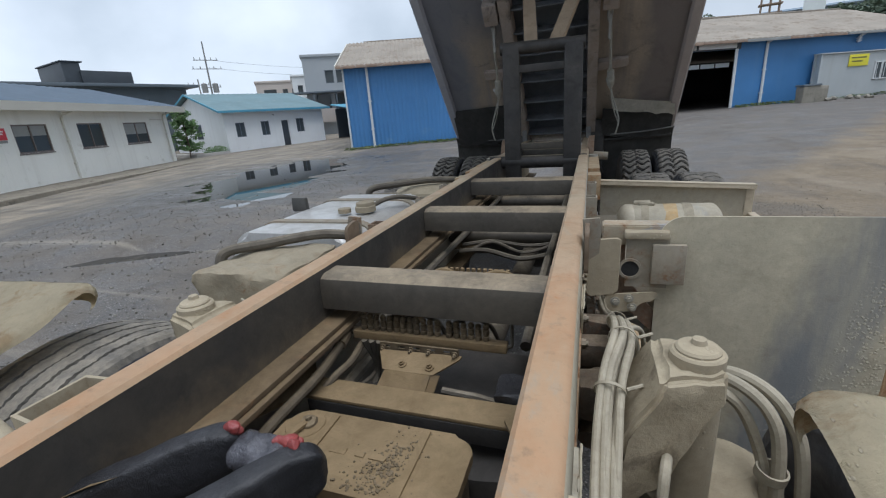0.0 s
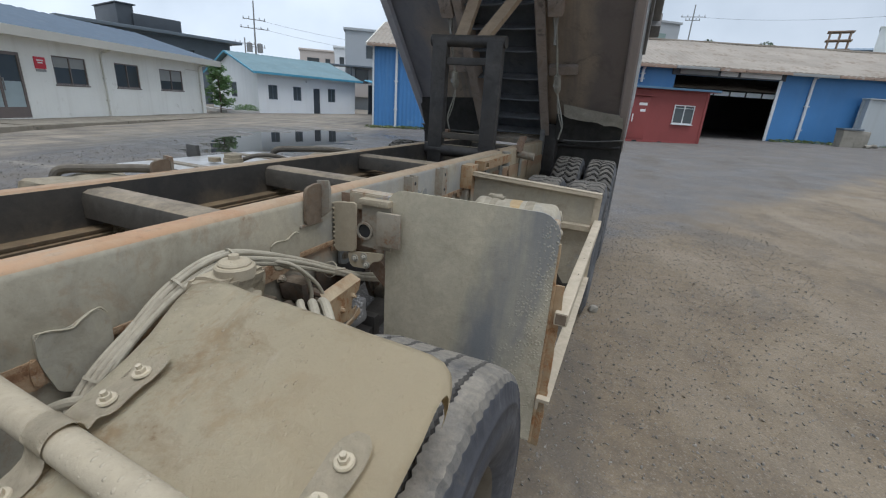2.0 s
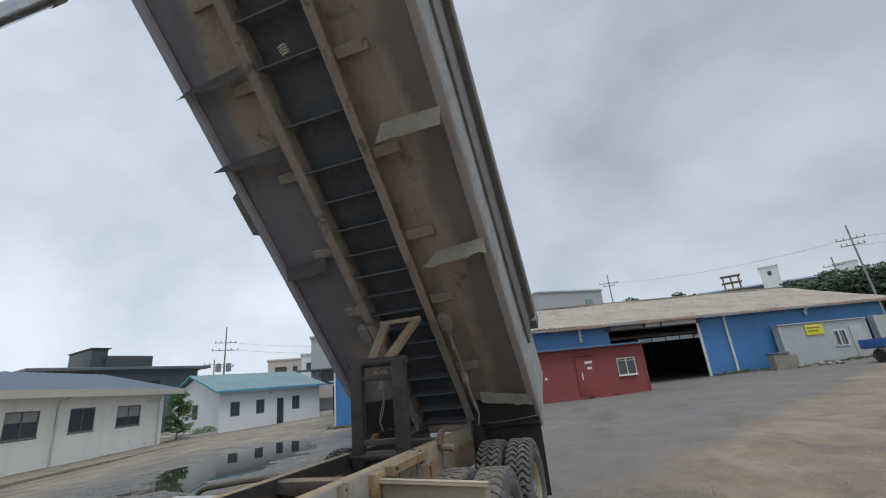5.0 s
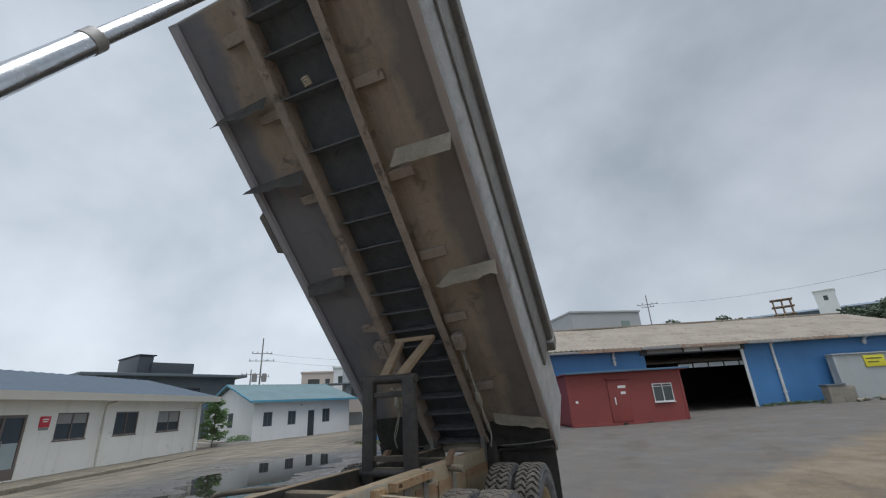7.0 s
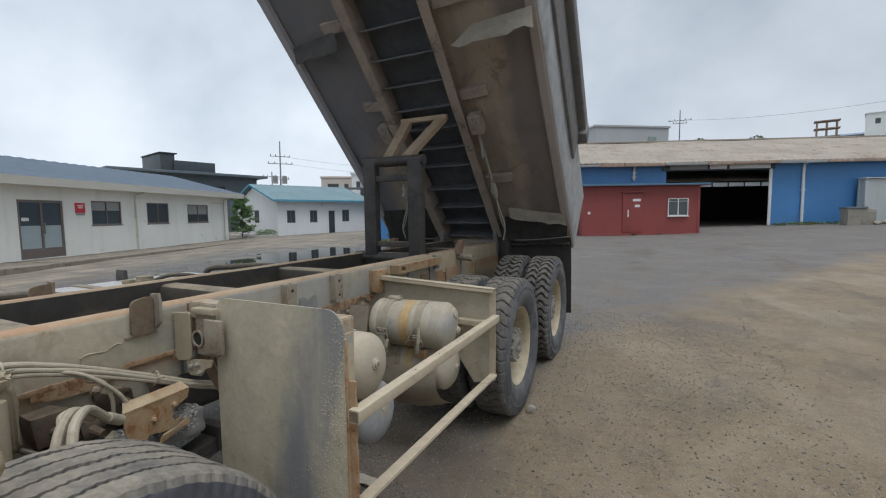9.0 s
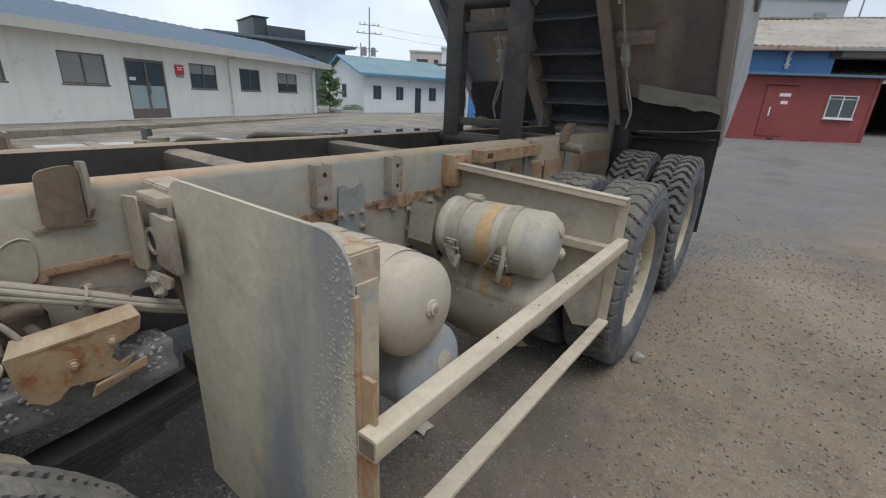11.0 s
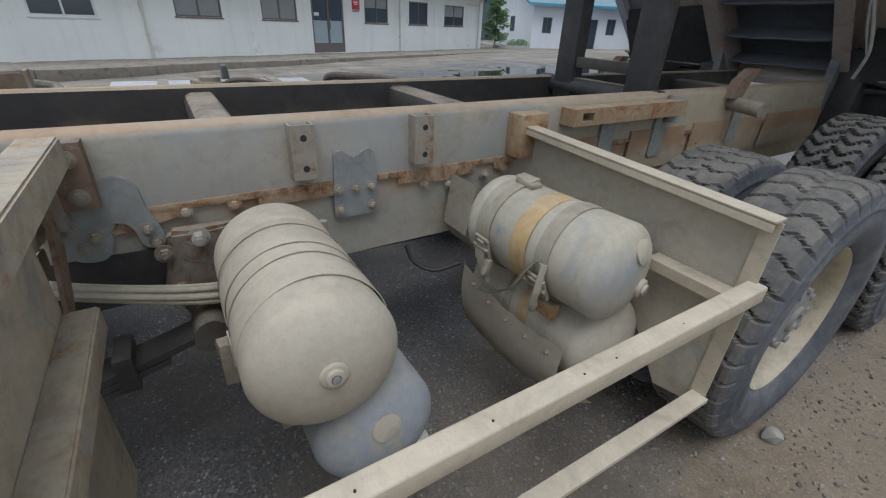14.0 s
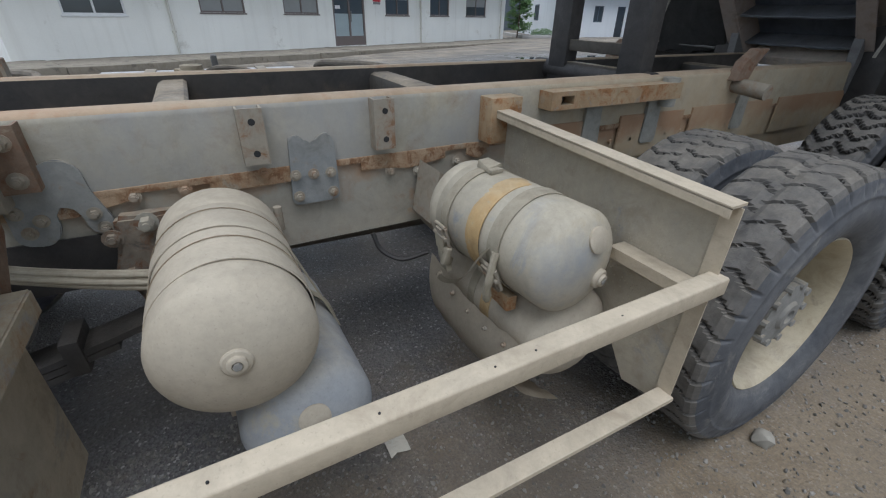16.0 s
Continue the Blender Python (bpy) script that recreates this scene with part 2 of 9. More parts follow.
def splashed(m, x0, x1):
    """A blue-grey scrubbed smear down the panel between x0 and x1, and flecks of dried mud on its outer side."""
    n, l = m.node_tree.nodes, m.node_tree.links
    p = n["Principled BSDF"]
    old = p.inputs["Base Color"].links[0].from_socket
    v = coords(n, l)
    s = n.new("ShaderNodeSeparateXYZ")
    l.new(v, s.inputs[0])
    rag = noise_of(n, l, 3.0, 6, 0.65, coords(n, l, (1, 1, 0.35)))
    x = maths(n, l, "ADD", s.outputs["X"], maths(n, l, "MULTIPLY", maths(n, l, "SUBTRACT", rag, 0.5), 0.35))
    x = maths(n, l, "ADD", x, maths(n, l, "MULTIPLY", maths(n, l, "SUBTRACT", 0.85, s.outputs["Z"]), 0.20))
    smear = maths(n, l, "MULTIPLY", ramp_of(n, l, x, x0, x0 + 0.09), ramp_of(n, l, x, x1 + 0.06, x1))
    smear = maths(n, l, "MULTIPLY", smear, ramp_of(n, l, noise_of(n, l, 7, 7, 0.65, coords(n, l, (1.0, 1.0, 0.12))), 0.3, 0.62, 0.15, 0.95))
    col = mixed(n, l, smear, old, (0.205, 0.214, 0.22))
    fleck = n.new("ShaderNodeTexVoronoi")
    fleck.inputs["Scale"].default_value = 100
    l.new(v, fleck.inputs["Vector"])
    where = maths(n, l, "MULTIPLY", ramp_of(n, l, x, x0 + 0.12, x1 + 0.03), ramp_of(n, l, noise_of(n, l, 9, 6, 0.7, v), 0.40, 0.54))
    spot = maths(n, l, "MULTIPLY", ramp_of(n, l, fleck.outputs["Distance"], 0.42, 0.25), where)
    col = mixed(n, l, maths(n, l, "MULTIPLY", spot, 0.8), col, (0.56, 0.50, 0.375))
    l.new(col, p.inputs["Base Color"])
    b = n.new("ShaderNodeBump")
    b.inputs["Strength"].default_value, b.inputs["Distance"].default_value = 0.8, 0.004
    l.new(spot, b.inputs["Height"])
    l.new(p.inputs["Normal"].links[0].from_socket, b.inputs["Normal"])
    l.new(b.outputs[0], p.inputs["Normal"])


splashed(M["panel"], 0.92, 1.12)


def bared(m, axis, a, b, colour):
    """Bare paint showing through the dust past a along one axis, ragged."""
    n, l = m.node_tree.nodes, m.node_tree.links
    p = n["Principled BSDF"]
    old = p.inputs["Base Color"].links[0].from_socket
    v = coords(n, l)
    s = n.new("ShaderNodeSeparateXYZ")
    l.new(v, s.inputs[0])
    x = maths(n, l, "ADD", s.outputs[axis], maths(n, l, "MULTIPLY", maths(n, l, "SUBTRACT", noise_of(n, l, 5, 7, 0.65, v), 0.5), 0.35))
    l.new(mixed(n, l, ramp_of(n, l, x, a, b, 0, 0.8), old, colour), p.inputs["Base Color"])

M["panel_back"] = worn("dusty_panel_back", (0.50, 0.43, 0.32), (0.44, 0.39, 0.305), 0.85, scale=2.6, stain=(0.36, 0.335, 0.285), stain_at=0.56, streak=0.35, rust=(0.36, 0.23, 0.13), rust_at=0.64, bump=0.3)
M["stiffener"] = worn("dusty_channel", (0.43, 0.37, 0.275), (0.37, 0.325, 0.25), 0.8, scale=4, stain=(0.31, 0.31, 0.30), stain_at=0.54, rust=(0.37, 0.215, 0.11), rust_at=0.58, bump=0.4)
M["screen"] = worn("mud_caked_screen", (0.44, 0.39, 0.30), (0.37, 0.335, 0.265), 0.85, scale=3.2, stain=(0.30, 0.30, 0.285), stain_at=0.58, streak=0.3, rust=(0.36, 0.24, 0.14), rust_at=0.70, bump=0.8)


def flecked(m, scale, colour, amount, where_scale=5.0, stretch=(1.0, 0.7, 1.0), share=0.5):
    """Small raised flecks of dried mud, in swarms."""
    n, l = m.node_tree.nodes, m.node_tree.links
    p = n["Principled BSDF"]
    old = p.inputs["Base Color"].links[0].from_socket
    v = coords(n, l)
    fleck = n.new("ShaderNodeTexVoronoi")
    fleck.inputs["Scale"].default_value = scale
    l.new(coords(n, l, stretch), fleck.inputs["Vector"])
    where = ramp_of(n, l, noise_of(n, l, where_scale, 5, 0.6, v), 0.50, 0.60)
    some = n.new("ShaderNodeSeparateColor")
    l.new(fleck.outputs["Color"], some.inputs[0])
    spot = maths(n, l, "MULTIPLY", ramp_of(n, l, fleck.outputs["Distance"], 0.34, 0.18), maths(n, l, "MULTIPLY", where, ramp_of(n, l, some.outputs[0], share, share + 0.1)))
    l.new(mixed(n, l, maths(n, l, "MULTIPLY", spot, amount), old, colour), p.inputs["Base Color"])
    b = n.new("ShaderNodeBump")
    b.inputs["Strength"].default_value, b.inputs["Distance"].default_value = 0.6, 0.0025
    l.new(spot, b.inputs["Height"])
    l.new(p.inputs["Normal"].links[0].from_socket, b.inputs["Normal"])
    l.new(b.outputs[0], p.inputs["Normal"])


flecked(M["fender"], 130, (0.62, 0.55, 0.43), 0.6, 5.0, (1.0, 0.7, 1.0), 0.75)
flecked(M["fender"], 85, (0.36, 0.225, 0.105), 0.6, 3.0, (1.0, 0.7, 1.0), 0.75)
flecked(M["fender"], 42, (0.64, 0.58, 0.47), 0.8, 3.0, (1.0, 0.22, 0.22), 0.72)
bared(M["fender"], "X", 0.80, 1.05, (0.53, 0.44, 0.29))
M["spring"] = worn("wet_muddy_spring", (0.21, 0.205, 0.20), (0.27, 0.262, 0.25), 0.45, scale=9, stain=(0.08, 0.076, 0.07), stain_at=0.58, bump=0.8)
M["pebble_dark"] = worn("wet_grit", (0.42, 0.41, 0.39), (0.32, 0.31, 0.295), 0.5, scale=30, bump=0.3)
M["lug"] = worn("blue_grey_lug", (0.355, 0.335, 0.275), (0.395, 0.36, 0.28), 0.8, scale=5, stain=(0.42, 0.37, 0.27), stain_at=0.56, rust=(0.34, 0.20, 0.10), rust_at=0.66)
M["mudcast"] = worn("mud_caked_casting", (0.40, 0.345, 0.25), (0.33, 0.28, 0.195), 0.9, scale=5, stain=(0.20, 0.165, 0.115), stain_at=0.52, dust=(0.43, 0.375, 0.27), bump=0.7, grime=0.4)
M["hanger"] = worn("mottled_rusty_casting", (0.17, 0.15, 0.125), (0.24, 0.205, 0.16), 0.85, scale=9, rust=(0.24, 0.13, 0.07), rust_at=0.55, stain=(0.10, 0.092, 0.085), stain_at=0.55, dust=(0.34, 0.29, 0.21), bump=0.7)
M["rust_brown"] = worn("brown_rusty_plate", (0.205, 0.145, 0.105), (0.26, 0.185, 0.13), 0.85, scale=8, rust=(0.25, 0.12, 0.06), rust_at=0.56, stain=(0.35, 0.30, 0.22), stain_at=0.62, bump=0.5)
M["clamp"] = worn("dust_coated_clamp", (0.53, 0.465, 0.345), (0.49, 0.425, 0.31), 0.9, scale=6, stain=(0.42, 0.33, 0.21), stain_at=0.60, dust=(0.53, 0.465, 0.35), bump=0.4, grime=0.25)
M["plate_blue"] = worn("blue_grey_plate", (0.235, 0.245, 0.24), (0.285, 0.285, 0.265), 0.75, scale=5, dust=DUST, rust=(0.33, 0.20, 0.11), rust_at=0.66)
M["strap_edge"] = worn("brown_strap_edge", (0.27, 0.215, 0.15), (0.33, 0.27, 0.19), 0.9, scale=12, dust=DUST)
M["weld"] = worn("pale_weld_bead", (0.44, 0.40, 0.30), (0.40, 0.36, 0.265), 0.7, scale=20, bump=0.5)
flecked(M["screen"], 95, (0.47, 0.41, 0.30), 0.8, 3.0, (1.0, 1.0, 1.0), 0.3)
flecked(M["dusty"], 110, (0.48, 0.42, 0.315), 0.5, 4.0)
M["rustpost"] = worn("rusty_flange", (0.47, 0.405, 0.30), (0.43, 0.36, 0.26), 0.8, scale=4, rust=(0.38, 0.215, 0.105), rust_at=0.59, stain=(0.32, 0.33, 0.325), stain_at=0.56)
M["tank"] = worn("dusty_air_tank", (0.425, 0.38, 0.305), (0.45, 0.40, 0.315), 0.85, scale=2.0, dust=(0.45, 0.395, 0.305), dust_up=0.9, stain=(0.37, 0.355, 0.32), stain_at=0.68, bump=0.12, grime=0.16)
M["tank_blue"] = worn("blue_grey_air_tank", (0.27, 0.29, 0.31), (0.345, 0.345, 0.33), 0.8, grime=0.2, scale=2.6, dust=(0.44, 0.39, 0.295), dust_up=0.8, stain=(0.40, 0.36, 0.27), stain_at=0.55, bump=0.2)
M["yellow"] = worn("faded_yellow_band", (0.52, 0.33, 0.13), (0.46, 0.34, 0.18), 0.75, scale=7, dust=(0.44, 0.38, 0.27), dust_up=0.6, stain=(0.40, 0.35, 0.26), stain_at=0.56)
M["tank_end"] = worn("dusty_tank_blue_end", (0.43, 0.395, 0.32), (0.45, 0.41, 0.325), 0.68, scale=2.6, dust=(0.44, 0.395, 0.305), dust_up=0.85, stain=(0.30, 0.315, 0.32), stain_at=0.60, rust=(0.44, 0.33, 0.18), rust_at=0.68, bump=0.2, grime=0.25)
bared(M["rail_in"], "Z", 1.045, 0.965, (0.15, 0.117, 0.078))
bared(M["tank_end"], "X", 1.02, 1.10, (0.26, 0.28, 0.295))
M["rust_tan"] = worn("rusty_tan_steel", (0.40, 0.305, 0.19), (0.35, 0.235, 0.13), 0.8, scale=6, stain=(0.28, 0.25, 0.20), stain_at=0.56, rust=(0.36, 0.165, 0.06), rust_at=0.54, dust=(0.43, 0.36, 0.25), bump=0.4)
M["hook"] = worn("scuffed_brown_hook", (0.155, 0.115, 0.08), (0.20, 0.155, 0.11), 0.8, scale=7, stain=(0.27, 0.23, 0.17), stain_at=0.62, rust=(0.22, 0.13, 0.07), rust_at=0.60)
M["strap"] = worn("webbing_strap", (0.36, 0.325, 0.25), (0.30, 0.275, 0.21), 0.9, scale=10, dust=DUST, bump=0.6)
M["guard"] = worn("cream_guard_bar", (0.50, 0.43, 0.325), (0.45, 0.385, 0.285), 0.7, scale=3, dust=(0.54, 0.47, 0.36), stain=(0.38, 0.33, 0.25), stain_at=0.62, bump=0.2)
M["hose"] = worn("dusty_hose", (0.40, 0.36, 0.28), (0.33, 0.30, 0.235), 0.7, scale=8, dust=(0.43, 0.39, 0.30), dust_all=0.5)
M["hose_dark"] = worn("dark_dusty_hose", (0.12, 0.105, 0.085), (0.09, 0.08, 0.065), 0.75, scale=8, dust=(0.26, 0.22, 0.16))
M["hose_dusty"] = worn("dusty_rubber_hose", (0.115, 0.092, 0.062), (0.08, 0.066, 0.048), 0.8, scale=8, dust=(0.24, 0.185, 0.115), dust_up=0.6, bump=0.4)
M["fitting"] = worn("dark_muddy_fitting", (0.155, 0.118, 0.07), (0.09, 0.068, 0.045), 0.85, scale=14, dust=(0.29, 0.225, 0.14), dust_up=0.8, bump=0.7)
M["rust_dark"] = worn("dark_rusty_casting", (0.07, 0.056, 0.044), (0.12, 0.095, 0.07), 0.85, scale=14, rust=(0.15, 0.085, 0.05), rust_at=0.56, dust=(0.27, 0.215, 0.15), dust_up=0.6, bump=0.7)
M["scab"] = worn("flaking_rust", (0.36, 0.235, 0.135), (0.40, 0.30, 0.20), 0.85, scale=9, rust=(0.28, 0.145, 0.07), rust_at=0.52, stain=(0.36, 0.32, 0.25), stain_at=0.55, bump=0.7)
M["brown_dust"] = worn("brown_dust_coat", (0.235, 0.165, 0.085), (0.18, 0.125, 0.066), 0.9, scale=4, stain=(0.12, 0.088, 0.055), stain_at=0.60, dust=(0.285, 0.208, 0.115), bump=0.6)
M["black"] = worn("black_greasy_steel", (0.032, 0.031, 0.031), (0.055, 0.050, 0.045), 0.6, scale=3, dust=(0.10, 0.085, 0.065), dust_up=0.3, bump=0.4)
M["grease"] = worn("wet_black_grease", (0.05, 0.05, 0.058), (0.16, 0.16, 0.18), 0.25, scale=18, bump=0.9)
M["grease_matt"] = worn("black_greased_steel", (0.018, 0.018, 0.020), (0.040, 0.040, 0.044), 0.4, scale=9, stain=(0.075, 0.077, 0.085), stain_at=0.62, bump=0.9)
M["grease_red"] = worn("red_grease", (0.36, 0.07, 0.06), (0.24, 0.05, 0.05), 0.3, scale=25, bump=0.5)
M["bed"] = worn("sooty_bed_underside", (0.60, 0.52, 0.435), (0.66, 0.58, 0.49), 0.8, scale=1.3, stain=(0.33, 0.285, 0.24), stain_at=0.55, rust=(0.40, 0.30, 0.21), rust_at=0.68, bump=0.4, grime=0.2)
M["bed_beam"] = worn("brown_bed_beam", (0.37, 0.305, 0.26), (0.28, 0.245, 0.225), 0.8, scale=2.5, stain=(0.12, 0.105, 0.095), stain_at=0.55, rust=(0.32, 0.22, 0.14), rust_at=0.66, bump=0.4)


def soot_and_haze(m):
    """Soot that darkens the outer bands of the floor and runs in long streaks down its slope, tinted with lens haze."""
    n, l = m.node_tree.nodes, m.node_tree.links
    p = n["Principled BSDF"]
    old = p.inputs["Base Color"].links[0].from_socket
    v = coords(n, l)
    s = n.new("ShaderNodeSeparateXYZ")
    l.new(v, s.inputs[0])
    rag = noise_of(n, l, 1.6, 7, 0.6, v)
    a = maths(n, l, "ADD", maths(n, l, "ABSOLUTE", s.outputs["X"]), maths(n, l, "MULTIPLY", maths(n, l, "SUBTRACT", rag, 0.5), 0.5))
    band = ramp_of(n, l, a, 0.80, 0.93)
    # soot covers the middle of the left side across its whole width
    left = maths(n, l, "MULTIPLY", ramp_of(n, l, s.outputs["X"], 0.1, -0.1), ramp_of(n, l, maths(n, l, "ADD", maths(n, l, "ABSOLUTE", maths(n, l, "ADD", s.outputs["Y"], 2.7)), rag), 1.95, 1.55))
    runs = noise_of(n, l, 5, 7, 0.65, coords(n, l, (1.0, 0.07, 1.0)))
    f = maths(n, l, "MAXIMUM", maths(n, l, "MAXIMUM", band, maths(n, l, "MULTIPLY", left, 0.9)), ramp_of(n, l, runs, 0.52, 0.66, 0, 0.6))
    # soot colours are lightened and blued to paint in the glare haze
    soot = mixed(n, l, ramp_of(n, l, s.outputs["X"], -0.1, 0.1), (0.31, 0.33, 0.39), (0.32, 0.285, 0.28))
    l.new(mixed(n, l, maths(n, l, "MULTIPLY", f, 0.82), old, soot), p.inputs["Base Color"])


soot_and_haze(M["bed"])
# Dark colours put in the deep channel's shade, lifted and blued for haze.
M["bed_dark"] = worn("shaded_bed_channel", (0.125, 0.14, 0.16), (0.155, 0.165, 0.18), 0.6, scale=2, dust=(0.12, 0.1, 0.08), dust_up=0.4)
M["bed_channel"] = worn("shaded_hazy_bed_floor", (0.19, 0.215, 0.245), (0.22, 0.24, 0.265), 0.6, scale=2, stain=(0.13, 0.14, 0.155), stain_at=0.6)
M["bed_side"] = worn("grey_bed_side", (0.50, 0.515, 0.525), (0.54, 0.54, 0.52), 0.65, scale=1.4, stain=(0.20, 0.185, 0.16), stain_at=0.62, streak=0.3, rust=(0.24, 0.15, 0.09), rust_at=0.70)
M["bed_rim"] = worn("dark_bed_rim", (0.14, 0.14, 0.14), (0.19, 0.185, 0.175), 0.7, scale=2, stain=(0.045, 0.043, 0.04))
M["patch"] = worn("torn_pale_sheet", (0.46, 0.43, 0.36), (0.54, 0.51, 0.44), 0.55, scale=3, stain=(0.33, 0.295, 0.235), stain_at=0.6)
M["link"] = worn("tan_link_bar", (0.38, 0.29, 0.20), (0.29, 0.22, 0.155), 0.8, scale=4, stain=(0.08, 0.065, 0.05), stain_at=0.62)
M["chrome"] = worn("hoist_chrome", (0.62, 0.64, 0.66), (0.55, 0.57, 0.59), 0.24, metal=0.9, scale=2, bump=0.03)
M["steel"] = worn("grey_steel", (0.36, 0.36, 0.35), (0.28, 0.275, 0.26), 0.55, metal=0.4, scale=8, dust=DUST)
M["silver"] = worn("silver_fuel_tank", (0.62, 0.62, 0.615), (0.55, 0.55, 0.54), 0.42, metal=0.25, scale=2.5, dust=(0.45, 0.42, 0.36), dust_up=0.55, stain=(0.42, 0.38, 0.31), stain_at=0.64, bump=0.1)
M["mud_box"] = worn("mud_caked_box", (0.38, 0.335, 0.25), (0.29, 0.25, 0.18), 0.9, scale=6, stain=(0.36, 0.30, 0.21), stain_at=0.55, rust=(0.30, 0.17, 0.08), rust_at=0.64, bump=0.9)
M["rim"] = worn("cream_wheel_rim", (0.46, 0.40, 0.28), (0.40, 0.345, 0.24), 0.7, scale=4, dust=(0.46, 0.40, 0.30), stain=(0.22, 0.195, 0.155), stain_at=0.55)
M["hub"] = worn("grey_hub", (0.27, 0.27, 0.255), (0.21, 0.205, 0.19), 0.7, scale=7, dust=DUST)
M["tyre"] = worn("dusty_tyre_rubber", (0.062, 0.061, 0.060), (0.11, 0.105, 0.098), 0.8, scale=5, fine=60, dust=(0.24, 0.215, 0.175), dust_up=0.7, dust_all=0.35, stain=(0.14, 0.132, 0.12), stain_at=0.58, bump=0.5)
M["tyre_side"] = worn("scuffed_tyre_sidewall", (0.060, 0.064, 0.072), (0.125, 0.126, 0.126), 0.75, scale=3.2, fine=30, stain=(0.19, 0.185, 0.175), stain_at=0.56, dust=(0.18, 0.165, 0.14), dust_up=0.5, bump=0.3)
M["tyre_side_dark"] = worn("black_tyre_sidewall", (0.040, 0.043, 0.052), (0.095, 0.097, 0.106), 0.6, scale=4.0, fine=30, stain=(0.11, 0.105, 0.098), stain_at=0.60, bump=0.3)
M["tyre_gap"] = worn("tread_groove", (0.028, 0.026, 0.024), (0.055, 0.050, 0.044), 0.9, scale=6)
# Brownish rim, darkened further for the shade inside the deep front dishes.
M["rim_dark"] = worn("shaded_brown_rim", (0.16, 0.135, 0.10), (0.10, 0.085, 0.066), 0.75, scale=5, stain=(0.05, 0.045, 0.04))
M["tyre_rib"] = worn("dusty_ribbed_rubber", (0.075, 0.075, 0.076), (0.14, 0.132, 0.118), 0.85, scale=6, fine=70, dust=(0.30, 0.27, 0.22), dust_up=0.9, dust_all=0.30, stain=(0.17, 0.155, 0.13), stain_at=0.55, bump=0.6)
M["rubber"] = worn("black_rubber_sheet", (0.055, 0.056, 0.056), (0.085, 0.082, 0.076), 0.65, scale=2, dust=(0.16, 0.145, 0.12), stain=(0.13, 0.12, 0.10), stain_at=0.62)
M["concrete"] = worn("old_concrete", (0.33, 0.31, 0.265), (0.25, 0.235, 0.20), 0.9, scale=1.2, fine=30, stain=(0.15, 0.14, 0.12), stain_at=0.58, bump=0.5)
M["walk_concrete"] = worn("dirty_walk_concrete", (0.25, 0.225, 0.18), (0.18, 0.162, 0.13), 0.9, scale=1.5, fine=30, stain=(0.10, 0.09, 0.075), stain_at=0.54, streak=0.4, bump=0.7)
# Near-black: flat marks in this colour stand for shade inside holes and slots.
M["stain"] = worn("hole_shade", (0.02, 0.02, 0.02), (0.03, 0.03, 0.03), 0.9)


def painted(name, base, rough=0.6, spread=0.06, scale=0.6, stain=None, stain_at=0.62, bump=0.08, fine=20, low=None, ribs=None, streak=0.0):
    """A painted or clad facade; ribs: corrugations a metre along the surface's own x."""
    m, n, l, p = shader(name)
    v = coords(n, l)
    big = noise_of(n, l, scale, 6, 0.6, v)
    small = noise_of(n, l, fine, 4, 0.6, v)
    col = mixed(n, l, ramp_of(n, l, big, 0.3, 0.7), tuple(c * (1 - spread) for c in base), tuple(min(1, c * (1 + spread)) for c in base))
    if streak:
        runs = noise_of(n, l, 2.5, 5, 0.65, coords(n, l, (1.0, 1.0, 0.05)))
        col = mixed(n, l, ramp_of(n, l, runs, 0.5, 0.8, 0, streak), col, stain or tuple(c * 0.6 for c in base))
    if stain:
        spot = noise_of(n, l, scale * 2.5, 7, 0.7, v)
        col = mixed(n, l, ramp_of(n, l, spot, stain_at, stain_at + 0.12, 0, 0.8), col, stain)
    col = mixed(n, l, ramp_of(n, l, small, 0.3, 0.7, 0, 0.12), col, tuple(c * 0.75 for c in base))
    l.new(col, p.inputs["Base Color"])
    p.inputs["Roughness"].default_value = rough
    bumped(n, l, p, small, bump, 0.01)
    return m


M["white_wall"] = painted("white_panel_wall", (0.83, 0.83, 0.775), 0.6, 0.05, 0.5, stain=(0.55, 0.53, 0.46), stain_at=0.60, streak=0.4)
M["white_wall_b"] = painted("white_rendered_wall", (0.80, 0.82, 0.82), 0.7, 0.05, 0.5, stain=(0.5, 0.5, 0.47), stain_at=0.66, streak=0.2)
M["fascia"] = painted("cream_fascia", (0.62, 0.60, 0.53), 0.5, 0.05)
M["roof_blue"] = painted("blue_grey_roof_sheet", (0.075, 0.108, 0.145), 0.7, 0.12, 1.2, stain=(0.12, 0.145, 0.17), stain_at=0.55)
M["roof_teal"] = painted("teal_roof_sheet", (0.135, 0.215, 0.235), 0.7, 0.12, 0.8, stain=(0.19, 0.255, 0.26), stain_at=0.55)
M["teal_trim"] = painted("blue_eave_trim", (0.10, 0.33, 0.46), 0.5, 0.08)
M["blue_wall"] = painted("blue_corrugated_wall", (0.065, 0.215, 0.47), 0.5, 0.10, 0.35, stain=(0.12, 0.27, 0.47), stain_at=0.60, streak=0.25)
M["roof_rust"] = painted("weathered_slate_roof", (0.30, 0.265, 0.22), 0.85, 0.16, 0.5, stain=(0.20, 0.155, 0.115), stain_at=0.52, bump=0.4, fine=8)
M["eave_rust"] = painted("rusty_eave", (0.33, 0.24, 0.18), 0.8, 0.2, 1.5, stain=(0.5, 0.49, 0.46), stain_at=0.55)
M["red"] = painted("red_container_paint", (0.265, 0.058, 0.052), 0.6, 0.12, 0.6, stain=(0.205, 0.05, 0.045), stain_at=0.58, streak=0.3)
